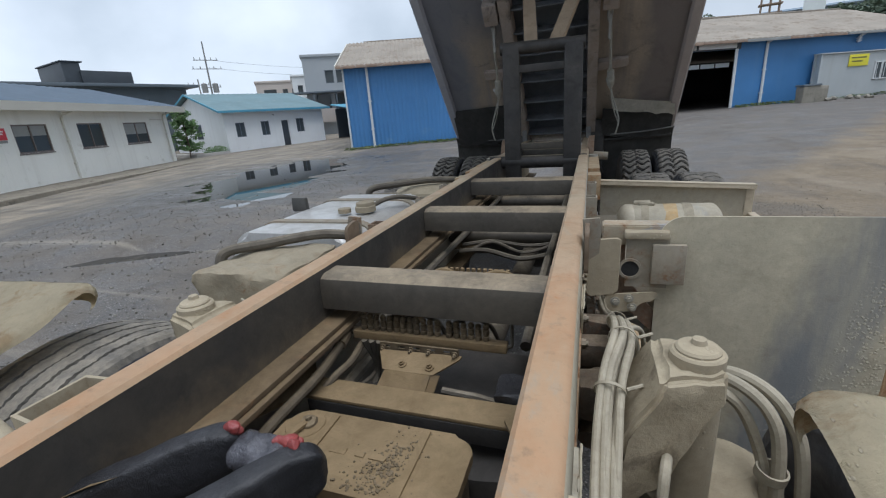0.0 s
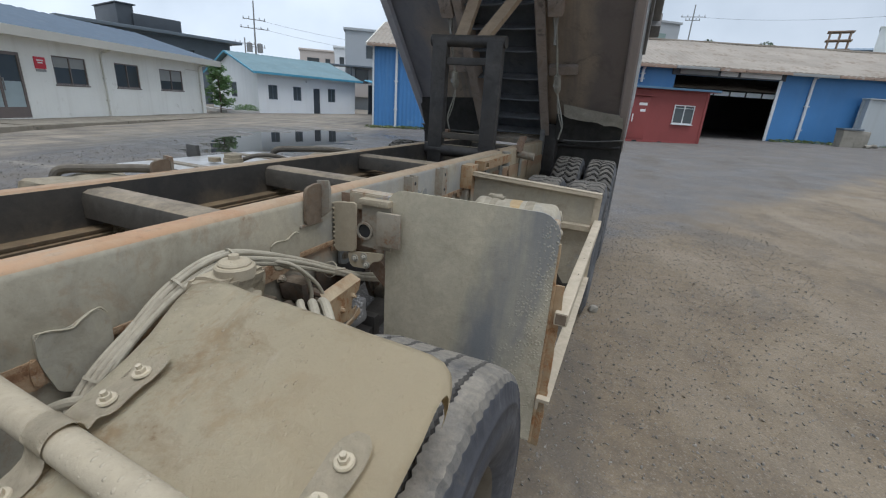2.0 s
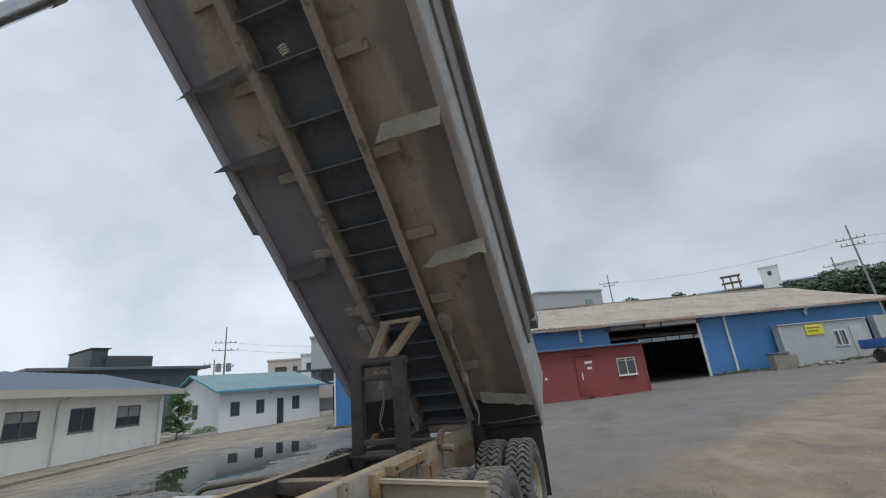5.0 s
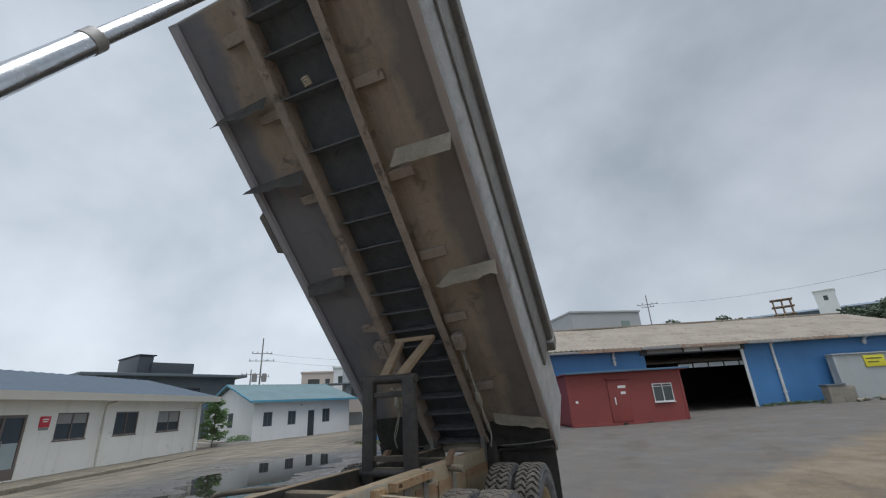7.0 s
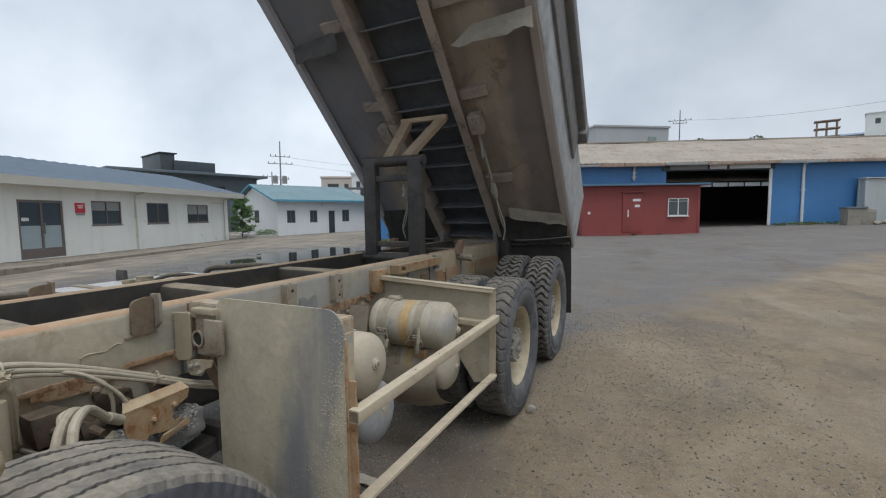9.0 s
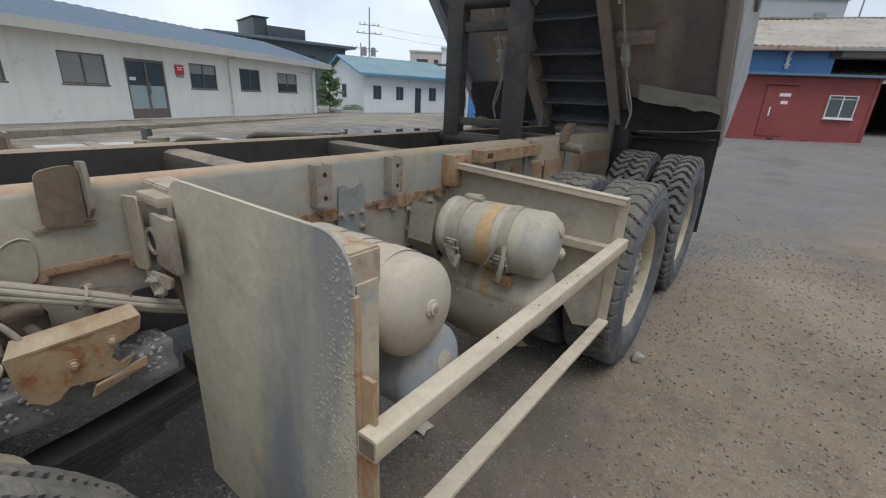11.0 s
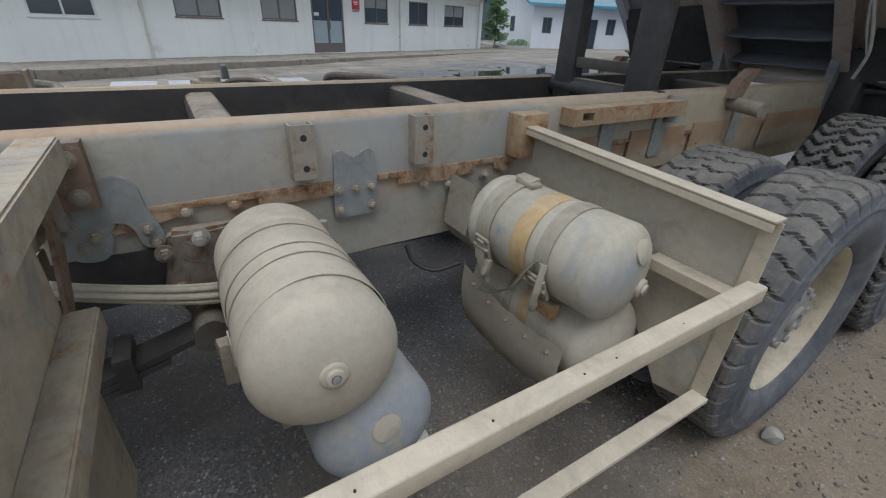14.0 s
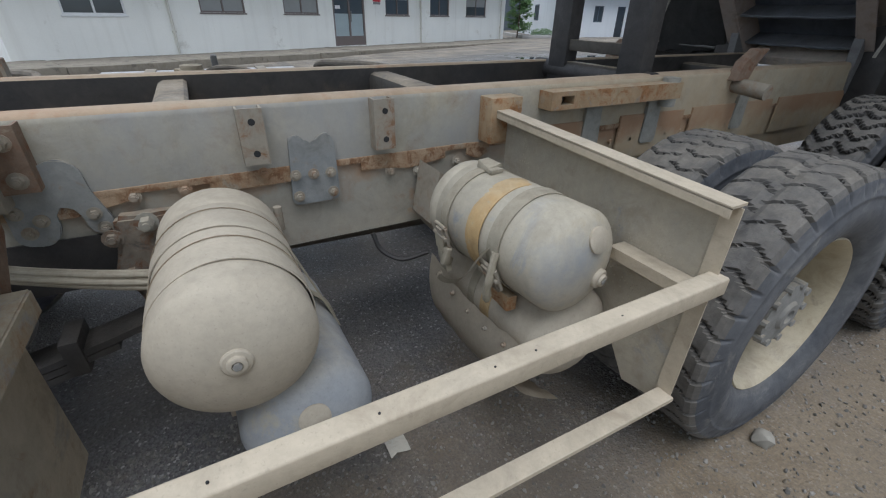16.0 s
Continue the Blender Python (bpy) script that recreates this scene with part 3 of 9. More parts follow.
M["grey_box"] = painted("grey_container_paint", (0.45, 0.48, 0.48), 0.55, 0.06, 0.7, stain=(0.36, 0.35, 0.31), stain_at=0.62, streak=0.3)
M["frame_brown"] = painted("brown_window_frame", (0.17, 0.14, 0.125), 0.5, 0.1, 3)
M["frame_white"] = painted("white_frame", (0.70, 0.71, 0.70), 0.5, 0.05, 3)
M["dark_metal"] = painted("dark_cladding", (0.055, 0.065, 0.075), 0.5, 0.15, 0.8)
M["dark_metal_b"] = painted("slate_cladding", (0.12, 0.145, 0.165), 0.5, 0.12, 0.8)
M["grey_wall"] = painted("grey_panel_wall", (0.40, 0.42, 0.43), 0.6, 0.06, 0.3)
M["beige_wall"] = painted("beige_render", (0.55, 0.49, 0.44), 0.7, 0.06, 0.3)
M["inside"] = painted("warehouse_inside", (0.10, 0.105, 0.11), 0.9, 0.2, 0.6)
M["pole"] = painted("grey_pole", (0.27, 0.27, 0.26), 0.7, 0.12, 2)
M["sign_red"] = painted("red_sign", (0.62, 0.05, 0.07), 0.45, 0.05, 4)
M["sign_yellow"] = painted("yellow_sign", (0.78, 0.70, 0.05), 0.45, 0.05, 4)
M["ink_white"] = painted("white_lettering", (0.80, 0.78, 0.76), 0.5, 0.03, 8)
M["ink_dark"] = painted("dark_lettering", (0.18, 0.17, 0.05), 0.5, 0.03, 8)
M["truck_blue"] = painted("blue_truck_body", (0.04, 0.12, 0.34), 0.4, 0.1, 2)
M["shutter_green"] = painted("faded_green_shutter", (0.20, 0.27, 0.245), 0.6, 0.1, 1)
M["frost"] = painted("frosted_film", (0.36, 0.43, 0.44), 0.35, 0.05, 2)
M["film"] = painted("translucent_sheet", (0.75, 0.78, 0.80), 0.6, 0.05, 2)
M["film"].node_tree.nodes["Principled BSDF"].inputs["Transmission Weight"].default_value = 0.85
M["blind"] = painted("window_blind", (0.30, 0.31, 0.30), 0.7, 0.1, 2)
M["bark"] = painted("tree_bark", (0.12, 0.09, 0.065), 0.9, 0.2, 6, bump=0.6)
M["brick"] = painted("garden_kerb", (0.42, 0.40, 0.37), 0.85, 0.1, 3, stain=(0.25, 0.24, 0.21))


def glassy(name, tint, rough=0.06):
    m, n, l, p = shader(name)
    v = coords(n, l)
    l.new(mixed(n, l, noise_of(n, l, 0.8, 4, 0.6, v), tuple(c * 0.6 for c in tint), tint), p.inputs["Base Color"])
    p.inputs["Roughness"].default_value = rough
    p.inputs["IOR"].default_value = 1.5
    return m


M["glass"] = glassy("dark_window_glass", (0.10, 0.115, 0.118))
M["glass_blue"] = glassy("blue_window_glass", (0.10, 0.20, 0.30))
M["water"] = glassy("puddle_water", (0.035, 0.034, 0.03), 0.015)
M["water"].node_tree.nodes["Principled BSDF"].inputs["IOR"].default_value = 1.45


def leafy(name, a, b):
    m, n, l, p = shader(name)
    g = n.new("ShaderNodeNewGeometry")
    l.new(mixed(n, l, g.outputs["Random Per Island"], a, b), p.inputs["Base Color"])
    p.inputs["Roughness"].default_value = 0.6
    return m


M["leaf"] = leafy("fresh_leaves", (0.065, 0.145, 0.045), (0.19, 0.31, 0.115))
M["leaf_dark"] = leafy("dark_woodland_leaves", (0.055, 0.085, 0.050), (0.125, 0.165, 0.105))
M["grass"] = leafy("weeds", (0.06, 0.10, 0.03), (0.16, 0.19, 0.07))
M["pebble_soil"] = leafy("stones_in_soil", (0.15, 0.122, 0.088), (0.29, 0.25, 0.19))
M["pebble"] = leafy("loose_stones", (0.085, 0.078, 0.066), (0.25, 0.23, 0.195))


def ground_material():
    """Gravelled yard: grey chippings, brown dirt on the open side, pale silt by the office, wet ground round the puddles."""
    m, n, l, p = shader("yard_gravel")
    v = coords(n, l)
    fine = n.new("ShaderNodeTexVoronoi")
    fine.inputs["Scale"].default_value = 115
    l.new(v, fine.inputs["Vector"])
    mid = n.new("ShaderNodeTexVoronoi")
    mid.inputs["Scale"].default_value = 55
    l.new(v, mid.inputs["Vector"])
    sepc = n.new("ShaderNodeSeparateColor")
    l.new(fine.outputs["Color"], sepc.inputs[0])
    big = noise_of(n, l, 0.35, 7, 0.6, v)
    patch = noise_of(n, l, 1.6, 7, 0.68, v)
    grit = noise_of(n, l, 110, 3, 0.6, v)
    s = n.new("ShaderNodeSeparateXYZ")
    l.new(v, s.inputs[0])
    stone = mixed(n, l, sepc.outputs[0], (0.064, 0.063, 0.063), (0.172, 0.168, 0.163))
    stone = mixed(n, l, ramp_of(n, l, sepc.outputs[1], 0.955, 0.975), stone, (0.40, 0.385, 0.36))
    stone = mixed(n, l, ramp_of(n, l, patch, 0.40, 0.62, 0.1, 0.7), stone, (0.165, 0.138, 0.108))
    # brown dirt on the open side of the yard
    back = maths(n, l, "MULTIPLY", maths(n, l, "MAXIMUM", maths(n, l, "SUBTRACT", s.outputs["Y"], 5.5), 0.0), 0.62)
    edge = maths(n, l, "SUBTRACT", maths(n, l, "ADD", s.outputs["X"], maths(n, l, "MULTIPLY", maths(n, l, "SUBTRACT", big, 0.5), 1.6)), back)
    edge = maths(n, l, "ADD", edge, maths(n, l, "MULTIPLY", maths(n, l, "SUBTRACT", patch, 0.5), 2.4))
    dirt = ramp_of(n, l, edge, 0.35, 1.3)
    soil = mixed(n, l, ramp_of(n, l, patch, 0.35, 0.65), (0.235, 0.176, 0.104), (0.135, 0.103, 0.067))
    clod = noise_of(n, l, 16, 8, 0.72, v)
    soil = mixed(n, l, ramp_of(n, l, clod, 0.52, 0.66, 0, 0.55), soil, (0.095, 0.074, 0.050))
    soil = mixed(n, l, ramp_of(n, l, clod, 0.44, 0.34, 0, 0.5), soil, (0.29, 0.238, 0.165))
    soil = mixed(n, l, ramp_of(n, l, sepc.outputs[2], 0.86, 0.95, 0, 0.5), soil, (0.28, 0.24, 0.185))
    col = mixed(n, l, maths(n, l, "MULTIPLY", dirt, ramp_of(n, l, patch, 0.25, 0.5, 0.6, 1.0)), stone, soil)
    mottle = noise_of(n, l, 0.9, 9, 0.66, coords(n, l, (1.0, 0.55, 1.0)), 0.4)
    col = mixed(n, l, maths(n, l, "MULTIPLY", dirt, ramp_of(n, l, mottle, 0.50, 0.64, 0, 0.7)), col, (0.262, 0.212, 0.146))
    col = mixed(n, l, ramp_of(n, l, mottle, 0.46, 0.36, 0, 0.7), col, (0.100, 0.084, 0.064))
    # pale silt along the office: distance from the plinth's edge
    dist = maths(n, l, "ADD", maths(n, l, "ADD", maths(n, l, "MULTIPLY", s.outputs["X"], 0.937), maths(n, l, "MULTIPLY", s.outputs["Y"], 0.349)), 11.6)
    dist = maths(n, l, "ADD", dist, maths(n, l, "MULTIPLY", maths(n, l, "SUBTRACT", big, 0.5), 3.5))
    dist = maths(n, l, "SUBTRACT", dist, maths(n, l, "MULTIPLY", maths(n, l, "MAXIMUM", maths(n, l, "SUBTRACT", s.outputs["Y"], 6.0), 0.0), 0.45))
    silt = maths(n, l, "MULTIPLY", ramp_of(n, l, dist, 4.2, 2.8), ramp_of(n, l, patch, 0.3, 0.6, 0.35, 1.0))
    pale = mixed(n, l, ramp_of(n, l, noise_of(n, l, 1.0, 6, 0.7, coords(n, l, (1.6, 0.35, 1))), 0.38, 0.62), (0.33, 0.28, 0.21), (0.15, 0.13, 0.10))
    col = mixed(n, l, silt, col, pale)
    # wheel tracks that run along the office: bands of washed-out grit and dark mud
    turn = n.new("ShaderNodeMapping")
    turn.inputs["Rotation"].default_value, turn.inputs["Scale"].default_value = (0, 0, radians(69.6)), (0.10, 1.0, 1.0)
    l.new(v, turn.inputs["Vector"])
    lane = noise_of(n, l, 1.1, 9, 0.68, turn.outputs["Vector"], 0.6)
    side_ = ramp_of(n, l, maths(n, l, "ADD", s.outputs["X"], maths(n, l, "MULTIPLY", s.outputs["Y"], 0.12)), -1.5, -3.5)
    col = mixed(n, l, maths(n, l, "MULTIPLY", side_, ramp_of(n, l, lane, 0.53, 0.63, 0, 0.55)), col, (0.095, 0.090, 0.082))
    col = mixed(n, l, maths(n, l, "MULTIPLY", side_, ramp_of(n, l, lane, 0.46, 0.36, 0, 0.6)), col, (0.34, 0.305, 0.245))
    # damp earth round the water
    dx = maths(n, l, "MULTIPLY", maths(n, l, "ADD", s.outputs["X"], 8.6), 0.22)
    dy = maths(n, l, "MULTIPLY", maths(n, l, "SUBTRACT", s.outputs["Y"], 12.2), 0.17)
    rr = maths(n, l, "SQRT", maths(n, l, "ADD", maths(n, l, "MULTIPLY", dx, dx), maths(n, l, "MULTIPLY", dy, dy)))
    rr = maths(n, l, "ADD", rr, maths(n, l, "MULTIPLY", maths(n, l, "SUBTRACT", patch, 0.5), 0.8))
    wet = ramp_of(n, l, rr, 1.25, 0.8)
    col = mixed(n, l, maths(n, l, "MULTIPLY", wet, 0.55), col, (0.05, 0.05, 0.047))
    col = mixed(n, l, ramp_of(n, l, grit, 0.42, 0.66, 0, 0.42), col, (0.075, 0.068, 0.06))
    col = mixed(n, l, ramp_of(n, l, noise_of(n, l, 60, 5, 0.7, v), 0.60, 0.70, 0, 0.5), col, (0.33, 0.30, 0.25))
    l.new(col, p.inputs["Base Color"])
    damp = ramp_of(n, l, noise_of(n, l, 0.9, 5, 0.6, v), 0.45, 0.65)
    l.new(maths(n, l, "SUBTRACT", ramp_of(n, l, damp, 0, 1, 0.88, 0.62), maths(n, l, "MULTIPLY", wet, 0.35)), p.inputs["Roughness"])
    rough_ = maths(n, l, "SUBTRACT", 1.0, maths(n, l, "MULTIPLY", dirt, 0.7))
    h = maths(n, l, "MULTIPLY", rough_, maths(n, l, "ADD", maths(n, l, "MULTIPLY", fine.outputs["Distance"], 0.45), maths(n, l, "MULTIPLY", mid.outputs["Distance"], 0.3)))
    h = maths(n, l, "ADD", h, maths(n, l, "ADD", maths(n, l, "MULTIPLY", patch, 1.6), maths(n, l, "MULTIPLY", noise_of(n, l, 14, 8, 0.7, v), 0.8)))
    bumped(n, l, p, h, 0.7, 0.016)
    return m


M["ground"] = ground_material()


# ---- mesh helpers ----
def finish(bm, name, mat, angle=32, smooth=True):
    bmesh.ops.recalc_face_normals(bm, faces=bm.faces)
    if smooth:
        for f in bm.faces:
            f.smooth = True
        lim = radians(angle)
        for e in bm.edges:
            e.smooth = len(e.link_faces) == 2 and e.calc_face_angle(0) < lim
    me = bpy.data.meshes.new(name)
    bm.to_mesh(me)
    bm.free()
    me.materials.append(mat)
    return me


def part(name, bm, mat, parent=None, label="", m=None, angle=32):
    """One mesh object. Built in the coordinates of the place, or in its own with the pose m."""
    me = bm if isinstance(bm, bpy.types.Mesh) else finish(bm, name, M[mat] if isinstance(mat, str) else mat, angle)
    ob = new(name, me)
    if parent is not None:
        ob.parent = parent
        if parent.type == "EMPTY":
            ob.matrix_parent_inverse = parent.matrix_basis.inverted()
    if m is not None:
        ob.matrix_basis = m
    return tagged(ob, label)


def thing(name, place, label, category, group="", kind=""):
    e = new(name)
    e.empty_display_size = 0.2
    e.matrix_basis = Matrix.Translation(place)
    return tagged(e, label, category, group, kind)


def box(bm, lo, hi, bev=0.0, m=None):
    vs = [bm.verts.new((x, y, z)) for x in (lo[0], hi[0]) for y in (lo[1], hi[1]) for z in (lo[2], hi[2])]
    fs = [bm.faces.new([vs[i] for i in q]) for q in ((0, 1, 3, 2), (4, 6, 7, 5), (0, 4, 5, 1), (2, 3, 7, 6), (0, 2, 6, 4), (1, 5, 7, 3))]
    out = vs
    if bev:
        es = list({e for f in fs for e in f.edges})
        r = bmesh.ops.bevel(bm, geom=es, offset=bev, segments=2, profile=0.6, affect="EDGES")
        out = list({v for f in r["faces"] for v in f.verts})
    if m is not None:
        bmesh.ops.transform(bm, matrix=m, verts=out)
    return bm


def across(d):
    d = Vector(d).normalized()
    a = Vector((0, 0, 1)) if abs(d.z) < 0.9 else Vector((1, 0, 0))
    u = d.cross(a).normalized()
    return u, d.cross(u).normalized()


def rod(bm, p0, p1, r0, r1=None, seg=12):
    p0, p1 = Vector(p0), Vector(p1)
    u, v = across(p1 - p0)
    r1 = r0 if r1 is None else r1
    ring = [[bm.verts.new(p + (u * math.cos(a) + v * math.sin(a)) * r) for a in [2 * math.pi * i / seg for i in range(seg)]] for p, r in ((p0, r0), (p1, r1))]
    for i in range(seg):
        j = (i + 1) % seg
        bm.faces.new((ring[0][i], ring[0][j], ring[1][j], ring[1][i]))
    bm.faces.new(ring[0][::-1])
    bm.faces.new(ring[1])
    return bm


def lathe(bm, prof, origin=(0, 0, 0), axis=(1, 0, 0), seg=32, closed=False):
    """Turn a profile of (along, radius) round an axis."""
    o, d = Vector(origin), Vector(axis).normalized()
    u, v = across(d)
    rings = []
    for a, r in prof:
        rings.append([bm.verts.new(o + d * a + (u * math.cos(t) + v * math.sin(t)) * max(r, 1e-4)) for t in [2 * math.pi * i / seg for i in range(seg)]])
    n = len(rings)
    for k in range(n if closed else n - 1):
        a, b = rings[k], rings[(k + 1) % n]
        for i in range(seg):
            j = (i + 1) % seg
            bm.faces.new((a[i], a[j], b[j], b[i]))
    if not closed:
        if prof[0][1] > 2e-4:
            bm.faces.new(rings[0][::-1])
        if prof[-1][1] > 2e-4:
            bm.faces.new(rings[-1])
    return bm


def curve_points(pts, n=8):
    """A smooth line through the points."""
    p = [Vector(a) for a in pts]
    p = [p[0] * 2 - p[1]] + p + [p[-1] * 2 - p[-2]]
    out = []
    for i in range(1, len(p) - 2):
        for k in range(n):
            t = k / n
            out.append(0.5 * (2 * p[i] + (p[i + 1] - p[i - 1]) * t + (2 * p[i - 1] - 5 * p[i] + 4 * p[i + 1] - p[i + 2]) * t * t + (3 * p[i] - p[i - 1] - 3 * p[i + 1] + p[i + 2]) * t ** 3))
    return out + [p[-2]]


def sweep(bm, pts, r, seg=8, smooth=6):
    line = curve_points(pts, smooth) if smooth > 1 else [Vector(a) for a in pts]
    rings, u = [], None
    for i, p in enumerate(line):
        d = (line[min(i + 1, len(line) - 1)] - line[max(i - 1, 0)]).normalized()
        if u is None:
            u, _ = across(d)
        u = (u - d * u.dot(d)).normalized()
        v = d.cross(u)
        rings.append([bm.verts.new(p + (u * math.cos(t) + v * math.sin(t)) * r) for t in [2 * math.pi * k / seg for k in range(seg)]])
    for a, b in zip(rings, rings[1:]):
        for i in range(seg):
            j = (i + 1) % seg
            bm.faces.new((a[i], a[j], b[j], b[i]))
    bm.faces.new(rings[0][::-1])
    bm.faces.new(rings[-1])
    return bm


def slab(bm, outline, offset):
    """A flat outline of points given thickness along offset."""
    a = [bm.verts.new(p) for p in outline]
    off = Vector(offset)
    b = [bm.verts.new(Vector(p) + off) for p in outline]
    n = len(a)
    bm.faces.new(a)
    bm.faces.new(b[::-1])
    for i in range(n):
        j = (i + 1) % n
        bm.faces.new((a[j], a[i], b[i], b[j]))
    return bm


def extrude_line(bm, section, p0, p1):
    """A closed section of 3D points at p0 = origin swept straight from p0 to p1."""
    p0, p1 = Vector(p0), Vector(p1)
    return slab(bm, [Vector(s) + p0 for s in section], p1 - p0)


def rounded(x0, x1, z0, z1, r, n=5, corners="abcd"):
    """A rectangle's outline with rounded corners (a: low-left, b: low-right, c: top-right, d: top-left) as (x, z)."""
    out = []
    for key, cx, cz, a0 in (("a", x0, z0, 180), ("b", x1, z0, 270), ("c", x1, z1, 0), ("d", x0, z1, 90)):
        if key not in corners:
            out.append((cx, cz))
            continue
        ox, oz = (x0 + r if key in "ad" else x1 - r), (z0 + r if key in "ab" else z1 - r)
        for k in range(n + 1):
            t = radians(a0 + 90 * k / n)
            out.append((ox + r * math.cos(t), oz + r * math.sin(t)))
    return out


def bolt(bm, p, d, r=0.012, h=0.012):
    """A hexagonal head on a washer."""
    p, d = Vector(p), Vector(d).normalized()
    rod(bm, p, p + d * 0.003, r * 1.5, seg=12)
    rod(bm, p + d * 0.003, p + d * h, r, r * 0.92, seg=6)
    rod(bm, p + d * h, p + d * (h + 0.006), r * 0.55, seg=8)
    return bm


def wobble(bm, amount, scale, seed=0.0, only=None):
    for v in (only or bm.verts):
        q = v.co * scale + Vector((seed, seed * 1.7, -seed))
        v.co += noise.noise_vector(q) * amount
    return bm


def B():
    return bmesh.new()


# ---- the ground ----
def clamp(a, lo, hi):
    return max(lo, min(hi, a))


PUDDLES = [(-8.9, 12.2, 4.6, 1.75, 112, 0.070), (-5.6, 4.75, 0.8, 0.22, 28, -0.088)]


def slope(x, y):
    return 0.012 * clamp(x, -60, 40) + 0.019 * (clamp(y, -12, 48) - 4)


def ground_z(x, y):
    z = slope(x, y)
    near = math.exp(-((x - 0.0) ** 2 + (y - 4.0) ** 2) / 60.0)
    z += noise.noise((x * 0.35, y * 0.35, 0)) * 0.035 * (1 - near) + noise.noise((x * 1.3, y * 1.3, 3)) * 0.012
    for px, py, a, b, turn, level in PUDDLES:
        c, s = math.cos(radians(turn)), math.sin(radians(turn))
        u, v = ((x - px) * c + (y - py) * s) / a, (-(x - px) * s + (y - py) * c) / b
        r = math.hypot(u, v)
        if r < 2.4:
            f = noise.noise((x * 0.9, y * 0.9, 7.0)) * 0.55 + noise.noise((x * 2.6, y * 2.6, 9.0)) * 0.34
            bowl = level - 0.035 + 0.035 * (r + f * min(1.0, r + 0.25)) ** 2
            k = clamp((2.4 - r) / 1.0, 0, 1)
            z = z * (1 - k) + min(bowl, level + 0.05) * k if r > 1.4 else min(bowl, level + 0.05)
    return z


def axis_steps(lo, a, b, hi, fine):
    """Close steps from a to b, growing outwards to lo and hi."""
    out, x, d = [], a, fine
    while x > lo:
        d *= 1.13
        x -= d
        out.append(max(x, lo))
    out = out[::-1]
    x = a
    while x < b:
        out.append(x)
        x += fine
    d = fine
    while x < hi:
        out.append(x)
        d *= 1.13
        x += d
    return out + [hi]


gx, gy = axis_steps(-900, -14, 9, 900, 0.22), axis_steps(-900, -2, 19, 900, 0.22)
verts = [(x, y, ground_z(x, y)) for y in gy for x in gx]
nx = len(gx)
faces = [(j * nx + i, j * nx + i + 1, (j + 1) * nx + i + 1, (j + 1) * nx + i) for j in range(len(gy) - 1) for i in range(nx - 1)]
gm = bpy.data.meshes.new("ground")
gm.from_pydata(verts, [], faces)
gm.polygons.foreach_set("use_smooth", [True] * len(faces))
gm.materials.append(M["ground"])
tagged(new("ground", gm), "gravel yard with grey chippings, brown dirt and damp patches", "ground", kind="structure")

for px, py, a, b, turn, level in PUDDLES:
    bm = B()
    c, s = math.cos(radians(turn)), math.sin(radians(turn))
    ring = []
    for k in range(56):
        t = 2 * math.pi * k / 56
        r = 1.45 + 0.1 * noise.noise((math.cos(t) * 2, math.sin(t) * 2, px))
        u, v = a * r * math.cos(t), b * r * math.sin(t)
        ring.append(bm.verts.new((px + u * c - v * s, py + u * s + v * c, level)))
    bm.faces.new(ring)
    tagged(part("water", bm, "water"), "still rain puddle mirroring the sky in the gravel", "puddle", kind="structure")


# ---- buildings: local x along the front, y outwards, z up ----
def house(name, x, y, z, turn, label, category="building"):
    e = new(name)
    e.empty_display_size = 1.0
    e.matrix_basis = pose(x, y, z, 0, 0, turn)
    return tagged(e, label, category)


def hpart(name, bm, mat, parent, label="", angle=32):
    ob = new(name, finish(bm, name, M[mat] if isinstance(mat, str) else mat, angle))
    ob.parent = parent
    return tagged(ob, label)


def wall(bm, x0, x1, z0, z1, y0, y1, holes=(), rib=0.0, depth=0.03):
    """A wall with openings through it; rib: pitch of corrugations on its outer side (y1)."""
    xs = {x0, x1, *[h[0] for h in holes], *[h[1] for h in holes]}
    zs = sorted({z0, z1, *[h[2] for h in holes], *[h[3] for h in holes]})
    if rib:
        k = x0 + rib / 2
        while k < x1 - rib / 4:
            xs.add(k)
            k += rib / 2
    xs = sorted(x for x in xs if x0 - 1e-6 <= x <= x1 + 1e-6)
    made = {}

    def vert(i, k, side):
        key = (i, k, side)
        if key not in made:
            y = y0
            if side:
                y = y1 + (depth if rib and int(round((xs[i] - x0) / (rib / 2))) % 2 else 0.0)
            made[key] = bm.verts.new((xs[i], y, zs[k]))
        return made[key]

    def solid(i, k):
        if i < 0 or k < 0 or i >= len(xs) - 1 or k >= len(zs) - 1:
            return False
        cx, cz = (xs[i] + xs[i + 1]) / 2, (zs[k] + zs[k + 1]) / 2
        return not any(h[0] < cx < h[1] and h[2] < cz < h[3] for h in holes)

    for i in range(len(xs) - 1):
        for k in range(len(zs) - 1):
            if not solid(i, k):
                continue
            for s in (0, 1):
                bm.faces.new([vert(i, k, s), vert(i + 1, k, s), vert(i + 1, k + 1, s), vert(i, k + 1, s)])
            for ok, a, b in ((solid(i - 1, k), (i, k), (i, k + 1)), (solid(i + 1, k), (i + 1, k), (i + 1, k + 1)), (solid(i, k - 1), (i, k), (i + 1, k)), (solid(i, k + 1), (i, k + 1), (i + 1, k + 1))):
                if not ok:
                    bm.faces.new([vert(*a, 0), vert(*b, 0), vert(*b, 1), vert(*a, 1)])
    return bm


